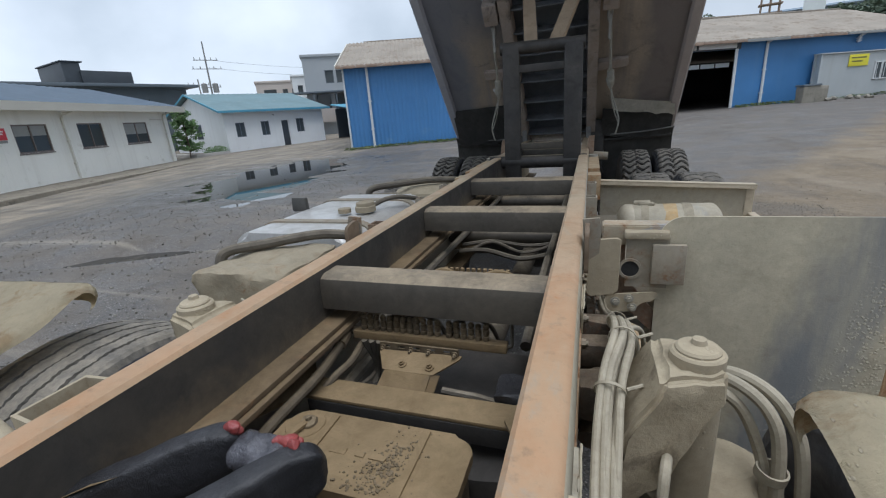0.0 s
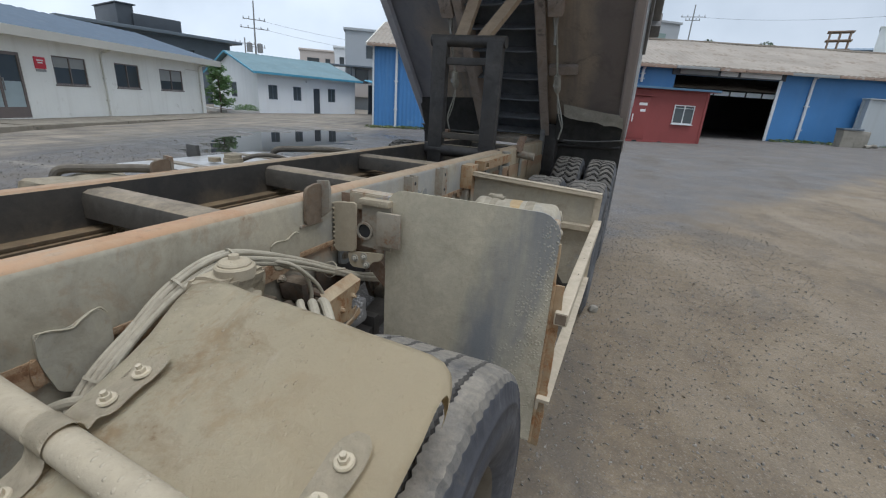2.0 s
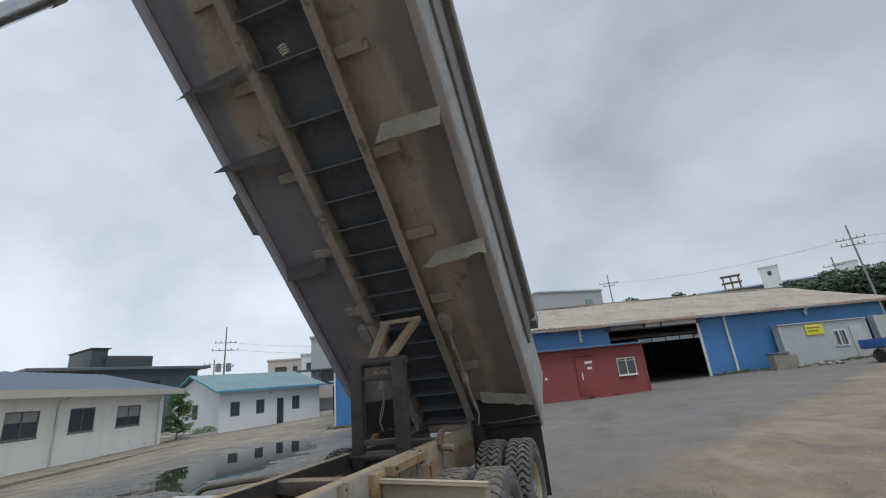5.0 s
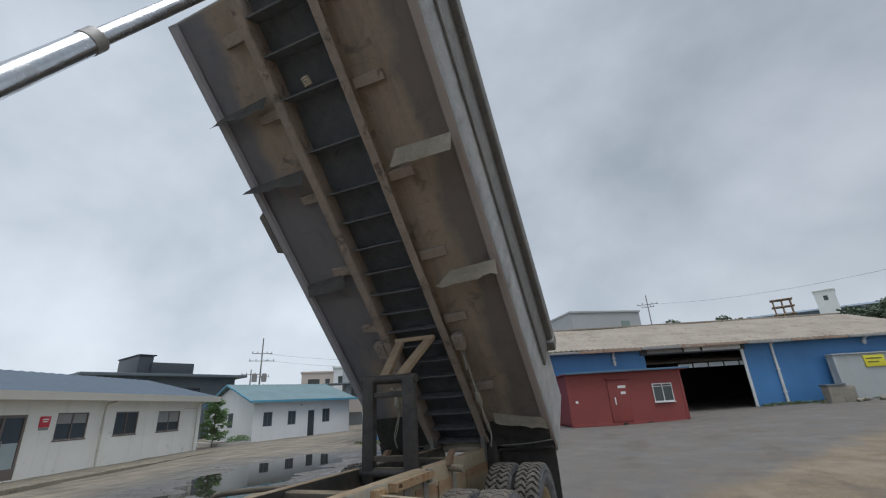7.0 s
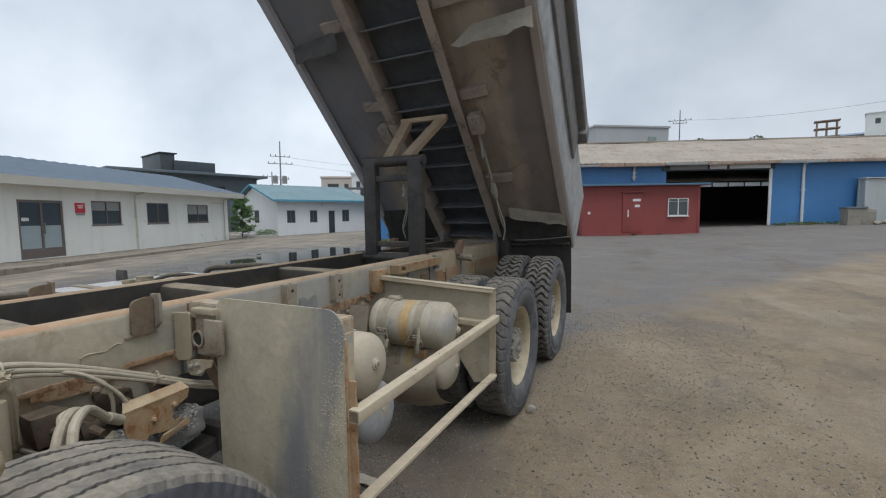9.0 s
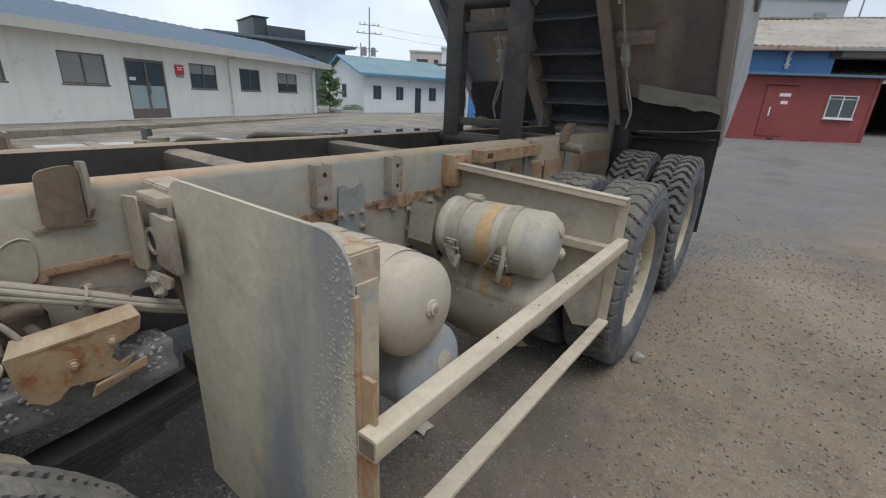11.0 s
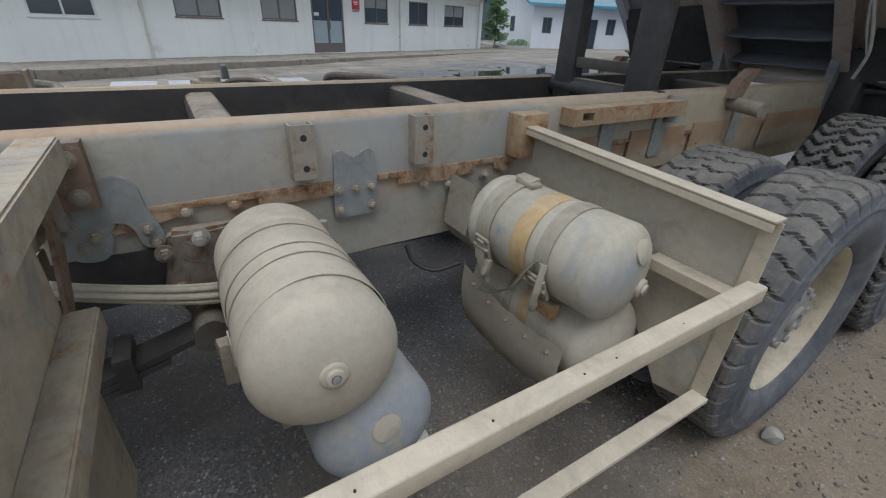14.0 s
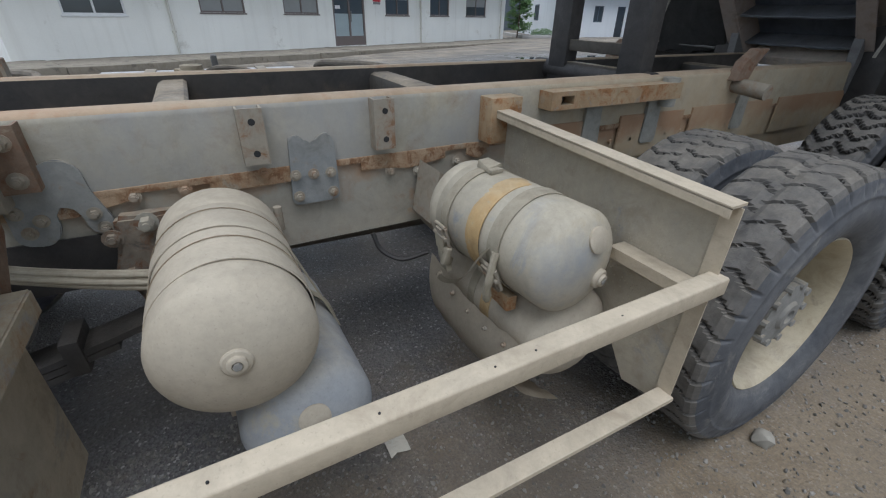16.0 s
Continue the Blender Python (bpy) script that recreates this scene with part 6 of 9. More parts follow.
def hub_mesh(dish, out):
    bm = B()
    lathe(bm, [(dish - 0.03, 0.02), (dish - 0.03, 0.125), (dish + 0.02, 0.125), (dish + 0.03, 0.10), (out - 0.045, 0.092), (out - 0.040, 0.112), (out - 0.018, 0.112), (out - 0.012, 0.085), (out - 0.010, 0.055), (out, 0.045), (out, 0.026), (out - 0.018, 0.022), (out - 0.018, 0.0)], (0, 0, 0), (1, 0, 0), 28)
    for k in range(10):
        a = 2 * math.pi * k / 10
        c = (dish + 0.002, 0.165 * math.sin(a), 0.165 * math.cos(a))
        bolt(bm, c, (1, 0, 0), 0.017, 0.035)
    for k in range(10):
        a = 2 * math.pi * (k + 0.5) / 10
        rod(bm, (out - 0.05, 0.110 * math.sin(a), 0.110 * math.cos(a)), (out - 0.008, 0.110 * math.sin(a), 0.110 * math.cos(a)), 0.017, 0.014, 10)
    return finish(bm, "hub", M["hub"], 30)


TW = 0.265
LUG, DEEP, RIB = tyre_mesh(TW, 0.506, True, "lug_tyre", 0.009, 0.13, 0.16, 40), tyre_mesh(TW, 0.524, True, "deep_lug_tyre", 0.018, 0.30), tyre_mesh(0.37, 0.512, False, "rib_tyre")
RIM_IN, RIM_FLAT, HUB_IN, HUB_FLAT = rim_mesh(TW, 0.09), rim_mesh(0.37, 0.14, "rim_dark"), hub_mesh(0.09, 0.225), hub_mesh(0.14, 0.24)


def wheel(x, y, z, s, rib=False, spin=0.0, label="", deep=False):
    """A wheel whose inner side stands at x; s: +1 or -1, the side that it faces."""
    m = pose(x, y, z, 0, 0, 0 if s > 0 else 180) @ Matrix.Rotation(radians(spin), 4, "X")
    w = part("wheel", RIM_FLAT if rib else RIM_IN, None, truck, label, m)
    for name, me in (("tyre", RIB if rib else (DEEP if deep else LUG)), ("hub", HUB_FLAT if rib else HUB_IN)):
        o = new(name, me)
        o.parent = w
    return w


for s in (-1, 1):
    for y, z, k in ((4.25, 0.502, 0), (5.55, 0.525, 3)):
        wheel(s * 0.975, y, z, s, spin=11 * k, label="cream steel wheel with a dusty lug tyre", deep=k > 0)
        wheel(s * (0.665 + 0.265), y, z, -s, spin=7 + 5 * k, label="inner twin wheel", deep=k > 0)
    wheel(0.835 if s > 0 else -0.735, 1.55, 0.468, s, True, label="steering wheel with a ribbed tyre")
    wheel(s * 0.835, -0.45, 0.455, s, True, label="front wheel with a ribbed tyre")
for y, z in ((4.25, 0.502), (5.55, 0.525)):
    bm = lathe(B(), [(-0.64, 0.0), (-0.64, 0.10), (-0.42, 0.10), (-0.24, 0.13), (-0.14, 0.21), (0.0, 0.235), (0.14, 0.21), (0.24, 0.13), (0.42, 0.10), (0.64, 0.10), (0.64, 0.0)], (0, y, z), (1, 0, 0), 20)
    part("drive_axle", bm, "black", truck)
for y, z in ((1.55, 0.468), (-0.45, 0.455)):
    bm = B()
    sweep(bm, [(-0.9, y, z), (-0.6, y, z), (-0.45, y, z - 0.09), (0.45, y, z - 0.09), (0.6, y, z), (0.9, y, z)], 0.055, 8, 4)
    part("front_axle", bm, "black", truck)
rod_bm = rod(B(), (0, 0.4, 0.62), (0, 3.98, 0.53), 0.055, seg=14)
part("prop_shaft", rod_bm, "hose_dark", truck)
rod_bm = rod(B(), (0, 4.42, 0.53), (0, 5.33, 0.54), 0.055, seg=14)
part("prop_shaft", rod_bm, "hose_dark", truck)


def leaf_spring(x, y0, y1, z, sag, leaves_n, w=0.045, mat="black"):
    root = None
    for k in range(leaves_n):
        cut = 0.12 * k
        a, b = y0 + cut, y1 - cut * 0.9
        if b - a < 0.3:
            break
        bm = B()
        pts_top = []
        m_ = (y0 + y1) / 2
        for i in range(15):
            y = a + (b - a) * i / 14
            zz = z - sag * (1 - ((y - m_) / ((y1 - y0) / 2)) ** 2) - 0.021 * k
            pts_top.append((y, zz))
        outline = [(x - w, y, zz) for y, zz in pts_top] + [(x - w, y, zz - 0.018) for y, zz in reversed(pts_top)]
        slab(bm, outline, (2 * w, 0, 0))
        o = part("leaf_spring" if root is None else "leaf", bm, mat, truck if root is None else root)
        root = root or o
    return root


for s in (-1, 1):
    sp = leaf_spring(s * 0.475, 0.85, 2.50, 0.655, 0.12, 5)
    part("spring_eye", wobble(rod(B(), (s * 0.42, 2.50, 0.640), (s * 0.53, 2.50, 0.640), 0.045, seg=18), 0.006, 25), "hose_dark", sp)
    part("spring_clip", box(B(), (s * 0.475 - 0.055, 2.28, 0.545), (s * 0.475 + 0.055, 2.32, 0.645), 0.004), "black", sp)
    # muddy arm beside the rail, strewn with grit
    bm = box(B(), (s * 0.47 - 0.05, 1.86, 0.655), (s * 0.47 + 0.05, 2.235, 0.752), 0.012)
    bmesh.ops.subdivide_edges(bm, edges=[e for e in bm.edges if e.calc_length() > 0.05], cuts=8, use_grid_fill=True)
    arm = part("suspension_arm", wobble(bm, 0.010, 16), "spring", truck, "wet muddy suspension arm strewn with grit")
    rng = random.Random(70 + s)
    bm = B()
    for k in range(240):
        out = rng.random() < 0.45
        r = rng.uniform(0.002, 0.0075)
        bmesh.ops.create_icosphere(bm, subdivisions=1, radius=r, matrix=pose(s * (0.521 if out else rng.uniform(0.43, 0.518)), rng.uniform(1.88, 2.23), rng.uniform(0.68, 0.75) if out else 0.753))
    tagged(part("dirt", wobble(bm, 0.003, 60), "pebble_dark", arm), "wet grey grit and small stones", kind="stuff")
    leaf_spring(s * 0.52, 4.1, 5.65, 0.62, 0.06, 6)
    # hanger casting above the spring eye
    bm = B()
    slab(bm, [(s * 0.376, 2.46, 0.90), (s * 0.376, 2.62, 0.90), (s * 0.376, 2.60, 0.70), (s * 0.376, 2.54, 0.62), (s * 0.376, 2.46, 0.63), (s * 0.376, 2.42, 0.74)], (s * 0.045, 0, 0))
    bmesh.ops.bevel(bm, geom=bm.edges[:], offset=0.010, segments=2, affect="EDGES")
    bmesh.ops.triangulate(bm, faces=[f for f in bm.faces if len(f.verts) > 4])
    bmesh.ops.subdivide_edges(bm, edges=[e for e in bm.edges if e.calc_length() > 0.03], cuts=4, use_grid_fill=True)
    h = part("spring_hanger", wobble(bm, 0.010, 22), "hanger", truck, "rusty mud-mottled spring hanger")
    for y, z in ((2.44, 0.845), (2.455, 0.745), (2.585, 0.75)):
        part("bolt", bolt(B(), (s * 0.418, y, z), (s, 0, 0), 0.016, 0.014), "hanger", h)
    bm = B()
    bolt(bm, (s * 0.42, 2.52, 0.875), (s, 0, 0), 0.018, 0.030)
    part("bolt", bm, "bracket_grey", h)

# ---- chassis plates, brackets and bolts on the outer faces ----
def face_plate(s, outline, thick=0.008, mat="bracket_grey", bolts=(), name="gusset_plate", x=None, r=0.011, bolt_mat="bracket", label=""):
    """A plate on the rail's outer face, outline in (y, z)."""
    x = (RX + 0.001) if x is None else x
    bm = slab(B(), [(s * x, y, z) for y, z in outline], (s * thick, 0, 0))
    es = [e for e in bm.edges if abs(e.verts[0].co.x - e.verts[1].co.x) < 1e-6 and abs(abs(e.verts[0].co.x) - (x + thick)) < 1e-6]
    bmesh.ops.bevel(bm, geom=es, offset=min(0.003, thick * 0.4), segments=2, affect="EDGES")
    p = part(name, bm, mat, truck, label)
    for y, z in bolts:
        o = part("bolt", bolt(B(), (s * (x + thick), y, z), (s, 0, 0), r, 0.013), bolt_mat, p)
    return p


def blend_outline(pts, n=4):
    """Rounds a closed outline."""
    out = []
    k = len(pts)
    for i in range(k):
        a, b, c = Vector(pts[i - 1]), Vector(pts[i]), Vector(pts[(i + 1) % k])
        d0, d1 = (a - b), (c - b)
        r = min(0.018, d0.length * 0.45, d1.length * 0.45)
        p, q = b + d0.normalized() * r, b + d1.normalized() * r
        for j in range(n + 1):
            t = j / n
            out.append(tuple(p * (1 - t) ** 2 + b * 2 * t * (1 - t) + q * t ** 2))
    return out


for s in (-1, 1):
    # tall plate with a notched top between the two tanks
    face_plate(s, blend_outline([(2.885, 0.838), (3.028, 0.838), (3.026, 1.02), (3.008, 1.046), (2.985, 1.04), (2.965, 1.020), (2.945, 1.022), (2.925, 1.046), (2.897, 1.042)]), 0.010, "plate_blue", [(2.905, 0.865), (3.008, 0.865), (2.903, 0.93), (2.955, 0.928), (3.006, 0.926)], label="grey bolted plate with a notched head")
    # forked plate near the panel
    face_plate(s, blend_outline([(2.255, 0.850), (2.315, 0.836), (2.345, 0.870), (2.345, 0.925), (2.372, 0.935), (2.392, 0.905), (2.400, 0.852), (2.440, 0.846), (2.452, 0.88), (2.425, 0.965), (2.420, 1.02), (2.385, 1.048), (2.345, 1.035), (2.30, 1.0), (2.255, 0.99)]), 0.010, "plate_blue", [(2.285, 0.878), (2.315, 0.905), (2.428, 0.865), (2.417, 0.905), (2.275, 0.93)], label="grey forked plate")
    # thin black plate laid on to darken this stretch of the lower rail
    face_plate(s, blend_outline([(2.20, 0.705), (2.44, 0.705), (2.44, 0.845), (2.20, 0.85)]), 0.005, "black", name="dark_rail_patch", label="dark patch added over the lower rail")
    # angle brackets of the old walkway
    for y in (2.775, 3.142, 2.285):
        bm = B()
        box(bm, (s * RX, y, 0.985), (s * (RX + 0.046), y + 0.006, 1.132))
        box(bm, (s * (RX + 0.040), y + 0.006, 0.985), (s * (RX + 0.046), y + 0.058, 1.132))
        box(bm, (s * RX, y + 0.058, 0.985), (s * (RX + 0.046), y + 0.064, 1.132))
        bmesh.ops.recalc_face_normals(bm, faces=bm.faces)
        br = part("channel_bracket", bm, "rust_brown" if y < 2.5 else "bracket", truck, "rusty brown bracket" if y < 2.5 else "rusty folded bracket")
        for z in (1.015, 1.098):
            part("bolt" if y < 2.5 else "hole", bolt(B(), (s * (RX + 0.046), y + 0.034, z), (s, 0, 0), 0.013) if y < 2.5 else rod(B(), (s * (RX + 0.0455), y + 0.034, z), (s * (RX + 0.0468), y + 0.034, z), 0.009, seg=12), "bracket" if y < 2.5 else "stain", br)
    # folded box bracket that carries the rear screen
    bm = box(B(), (s * RX, 3.535, 0.965), (s * (RX + 0.075), 3.66, 1.115), 0.006)
    part("screen_bracket", bm, "rust_tan", truck)
    # round bolts along the lower rail
    for y, z in ((2.62, 0.93), (2.70, 0.86), (2.82, 0.945), (2.83, 0.78), (3.20, 0.90), (3.30, 0.885), (3.30, 0.79), (3.45, 0.90), (2.46, 0.855), (2.505, 0.93), (1.95, 0.90), (2.02, 0.84), (2.12, 0.89), (1.40, 0.86), (1.36, 0.80)):
        part("bolt", bolt(B(), (s * RX, y, z), (s, 0, 0), 0.012, 0.016), "chassis", rails[s][1])
    for k in range(16):
        part("rivet", rod(B(), (s * RX, 3.98 + 0.115 * k, 0.885), (s * (RX + 0.008), 3.98 + 0.115 * k, 0.885), 0.011, 0.008, 10), "chassis", rails[s][1])
    for y0, y1 in ((3.74, 4.12), (4.24, 4.66), (4.72, 5.4), (5.46, 6.2)):
        face_plate(s, [(y0, 0.80), (y1, 0.80), (y1, 0.985), (y0, 0.99)], 0.007, "chassis", name="fish_plate")
    for y in (4.02, 4.38, 5.05):
        face_plate(s, blend_outline([(y, 0.86), (y + 0.10, 0.86), (y + 0.09, 1.06), (y + 0.01, 1.06)]), 0.014, "bracket_grey", name="stay_plate")
    # slotted bar clamp on the rail
    bm = B()
    wall(bm, 3.79, 4.50, 1.055, 1.118, RX + 0.002, RX + 0.072, [(3.835, 3.895, 1.072, 1.102)])
    bmesh.ops.transform(bm, matrix=Matrix(((0, s, 0, 0), (1, 0, 0, 0), (0, 0, 1, 0), (0, 0, 0, 1))), verts=bm.verts)
    bar = part("slotted_bar", bm, "rust_tan", truck, "rusty slotted bar clamp")
    part("pin", rod(B(), (s * (RX + 0.035), 4.47, 1.02), (s * (RX + 0.035), 4.47, 1.135), 0.035, seg=14), "bracket_grey", bar)
    part("slot_back", box(B(), (s * (RX + 0.0025), 3.836, 1.073), (s * (RX + 0.02), 3.894, 1.101)), "stain", bar)
    # bed guide horn
    bm = B()
    slab(bm, [(s * (RX - 0.01), 4.93, 1.10), (s * (RX - 0.01), 5.03, 1.10), (s * (RX - 0.01), 5.06, 1.17), (s * (RX - 0.005), 5.12, 1.235), (s * (RX - 0.005), 5.05, 1.235), (s * (RX - 0.01), 4.97, 1.18)], (s * 0.05, 0, 0))
    horn = part("guide_horn", bm, "rust_brown", truck, "rusty bed guide horn")
    part("pivot_stub", rod(B(), (s * RX, 5.0, 1.075), (s * (RX + 0.16), 5.0, 1.06), 0.035, seg=14), "bracket", horn)
    # upright hook plate with a folded cheek
    out = blend_outline([(2.068, 1.052), (2.146, 1.052), (2.150, 1.188), (2.108, 1.186), (2.072, 1.176)])
    bm = slab(B(), [(s * (RX + 0.004), y, z) for y, z in out], (s * 0.012, 0, 0))
    hook = part("bed_rest_hook", bm, "hook", truck, "scuffed upright hook plate")
    part("hook_lip", slab(B(), [(s * (RX + 0.006), 2.1505, 1.06), (s * (RX + 0.045), 2.1505, 1.09), (s * (RX + 0.050), 2.1505, 1.165), (s * (RX + 0.042), 2.1505, 1.198), (s * (RX - 0.004), 2.1505, 1.194)], (0, 0.010, 0)), "bracket", hook)
    part("weld_pad", box(B(), (s * (RX + 0.0005) if s > 0 else -RX - 0.006, 2.05, 1.042), (s * (RX + 0.006) if s > 0 else -RX - 0.0005, 2.165, 1.053), 0.002), "bracket", hook)
    # torn weld strips at the seam
    rng = random.Random(40 + s)
    y = 1.2
    while y < 3.5:
        w = rng.uniform(0.09, 0.34)
        outline = [(y, SEAM - 0.028 - rng.uniform(0, 0.025)), (y + w * 0.3, SEAM - 0.036 - rng.uniform(0, 0.02)), (y + w * 0.55, SEAM - 0.030 - rng.uniform(0, 0.03)), (y + w, SEAM - 0.022 - rng.uniform(0, 0.025)), (y + w, SEAM - 0.006 + rng.uniform(-0.006, 0.004)), (y + w * 0.5, SEAM - 0.006), (y, SEAM - 0.006 + rng.uniform(-0.006, 0.004))]
        face_plate(s, outline, 0.003, "scab", name="rust_scab")
        y += w + rng.uniform(0.02, 0.18)
    # scalloped lug plate on the rail with a pale weld bead along its top
    lug = face_plate(s, blend_outline([(1.336, 0.862), (1.425, 0.856), (1.446, 0.93), (1.448, 0.99), (1.428, 1.020), (1.402, 1.010), (1.375, 0.996), (1.345, 1.004), (1.318, 1.010), (1.314, 0.95)]), 0.010, "lug", [(1.424, 0.885)], name="lug_plate", bolt_mat="dusty")
    part("weld_bead", wobble(sweep(B(), [(s * (RX + 0.012), y, z) for y, z in ((1.318, 1.012), (1.345, 1.006), (1.375, 0.999), (1.402, 1.011), (1.428, 1.021), (1.444, 1.004))], 0.0020, 8, 5), 0.002, 50), "weld", lug)
    face_plate(s, blend_outline([(1.300, 0.90), (1.318, 0.90), (1.318, 0.955), (1.306, 0.962), (1.298, 0.94)]), 0.008, "scab", name="rust_scab")
    lug = face_plate(s, blend_outline([(1.925, 0.93), (2.035, 0.93), (2.046, 1.0), (2.040, 1.030), (2.022, 1.037), (2.002, 1.030), (1.985, 1.021), (1.955, 1.024), (1.930, 1.025), (1.914, 1.015)]), 0.006, "rail", name="lug_plate")
    part("weld_bead", wobble(sweep(B(), [(s * (RX + 0.007), y, z) for y, z in ((1.914, 1.017), (1.93, 1.026), (1.955, 1.025), (1.985, 1.022), (2.002, 1.031), (2.022, 1.038), (2.040, 1.031))], 0.0026, 8, 5), 0.002, 50), "weld", lug)

# ---- mud panel behind the steering wheel ----
for s in (1,):
    out = [(s * x, 2.250, z) for x, z in rounded(0.592, 1.200, 0.345, 1.180, 0.070, 8, "cd")]
    bm = slab(B(), out, (0, 0.006, 0))
    bmesh.ops.triangulate(bm, faces=[f for f in bm.faces if len(f.verts) > 4])
    panel = part("mud_panel", bm, "panel", truck, "grey mud-splashed steel panel with rounded corners")
    back = [(s * x, 2.2575, z) for x, z in rounded(0.594, 1.190, 0.347, 1.178, 0.068, 8, "cd")]
    part("panel_back", slab(B(), back, (0, 0.0015, 0)), "panel_back", panel, "dust-coated rear face")
    # rear stiffeners and outer flange
    bm = B()
    slab(bm, [(s * 1.186, 2.266, 0.345), (s * 1.192, 2.266, 0.345), (s * 1.192, 2.266, 1.10), (s * 1.186, 2.266, 1.10)], (0, 0.045, 0))
    part("outer_flange", bm, "rustpost", panel, "rust-streaked folded flange")
    bm = box(B(), (s * 1.2005, 2.256, 0.33), (s * 1.236, 2.264, 0.955), 0.002)
    bmesh.ops.subdivide_edges(bm, edges=[e for e in bm.edges if e.calc_length() > 0.2], cuts=24, use_grid_fill=True)
    wobble(bm, 0.005, 30)
    part("edge_strip", bm, "rust_tan", panel, "rusty edge strip")
    part("edge_bead", wobble(sweep(B(), [(s * 1.200, 2.256, 1.09), (s * 1.203, 2.256, 0.9), (s * 1.204, 2.256, 0.62), (s * 1.203, 2.256, 0.34)], 0.006, 8, 6), 0.003, 25), "rust_tan", panel, "rusty rolled edge")
    for z0, z1, dpt, xa in ((1.085, 1.150, 0.068, 0.43), (0.785, 0.845, 0.062, 0.60)):
        bm = B()
        slab(bm, [(s * xa, 2.256, z0), (s * xa, 2.256 + dpt, z0), (s * xa, 2.256 + dpt, z1), (s * xa, 2.256, z1)], (s * (1.186 - xa), 0, 0))
        bmesh.ops.bevel(bm, geom=bm.edges[:], offset=0.004, segments=2, affect="EDGES")
        part("stiffener", bm, "stiffener", panel, "dust-coated channel stiffener")
    # arm to the rail with its hole and square pad
    bm = B()
    wall(bm, 0.50, 0.62, 0.955, 1.118, 2.236, 2.246)
    circ = [(s * (0.513 + 0.026 * math.cos(t)), 2.2345, 1.016 + 0.026 * math.sin(t)) for t in [2 * math.pi * k / 18 for k in range(18)]]
    arm = part("panel_arm", bm, "bracket", panel, "rusty bracket with a round hole")
    part("hole", slab(B(), circ, (0, -0.001, 0)), "stain", arm)
    part("collar", lathe(B(), [(0, 0.026), (0, 0.034), (0.006, 0.034), (0.006, 0.026)], (s * 0.513, 2.228, 1.016), (0, 1, 0), 20, True), "bracket", arm)
    part("square_pad", box(B(), (s * 0.572, 2.216, 0.974), (s * 0.664, 2.234, 1.100), 0.004), "bracket", arm)
    part("top_cap", wobble(box(B(), (s * 0.49, 2.22, 1.112), (s * 0.62, 2.30, 1.136), 0.006), 0.006, 14), "dusty", arm)
    bm = B()
    slab(bm, [(s * x, 2.222, z) for x, z in ((0.385, 1.108), (0.470, 1.118), (0.484, 1.112), (0.482, 0.945), (0.470, 0.930), (0.400, 0.918), (0.386, 0.928))], (0, 0.008, 0))
    bmesh.ops.bevel(bm, geom=bm.edges[:], offset=0.002, segments=1, affect="EDGES")
    part("serrated_angle", bm, "dusty", arm, "pale plate with a serrated weld edge")
    for k in range(10):
        part("weld_tooth", rod(B(), (s * 0.388, 2.226, 0.938 + 0.018 * k), (s * 0.378, 2.226, 0.940 + 0.018 * k), 0.007, 0.004, 6), "dusty", arm)
    bm = box(B(), (s * (RX + 0.001), 2.235, 0.95), (s * 0.442, 2.285, 1.10), 0.006)
    part("root_block", bm, "bracket", arm)
    bm = slab(B(), [(s * 0.43, 2.262, 1.09), (s * 0.50, 2.262, 1.09), (s * 0.50, 2.262, 0.98), (s * 0.62, 2.262, 0.83), (s * 0.60, 2.262, 0.78), (s * 0.455, 2.262, 0.92)], (0, 0.008, 0))
    part("diagonal_plate", bm, "rust_brown", arm, "brown rusty strap")
    bm = slab(B(), [(s * x, 2.226, z) for x, z in blend_outline([(0.44, 0.925), (0.60, 0.945), (0.585, 0.912), (0.55, 0.905), (0.53, 0.872), (0.455, 0.868)])], (0, 0.008, 0))
    gus = part("lug_gusset", bm, "dusty", arm)
    for x, z in ((0.475, 0.905), (0.515, 0.918), (0.525, 0.888)):
        part("bolt", bolt(B(), (s * x, 2.226, z), (0, -1, 0), 0.010, 0.010), "bracket_grey", gus)

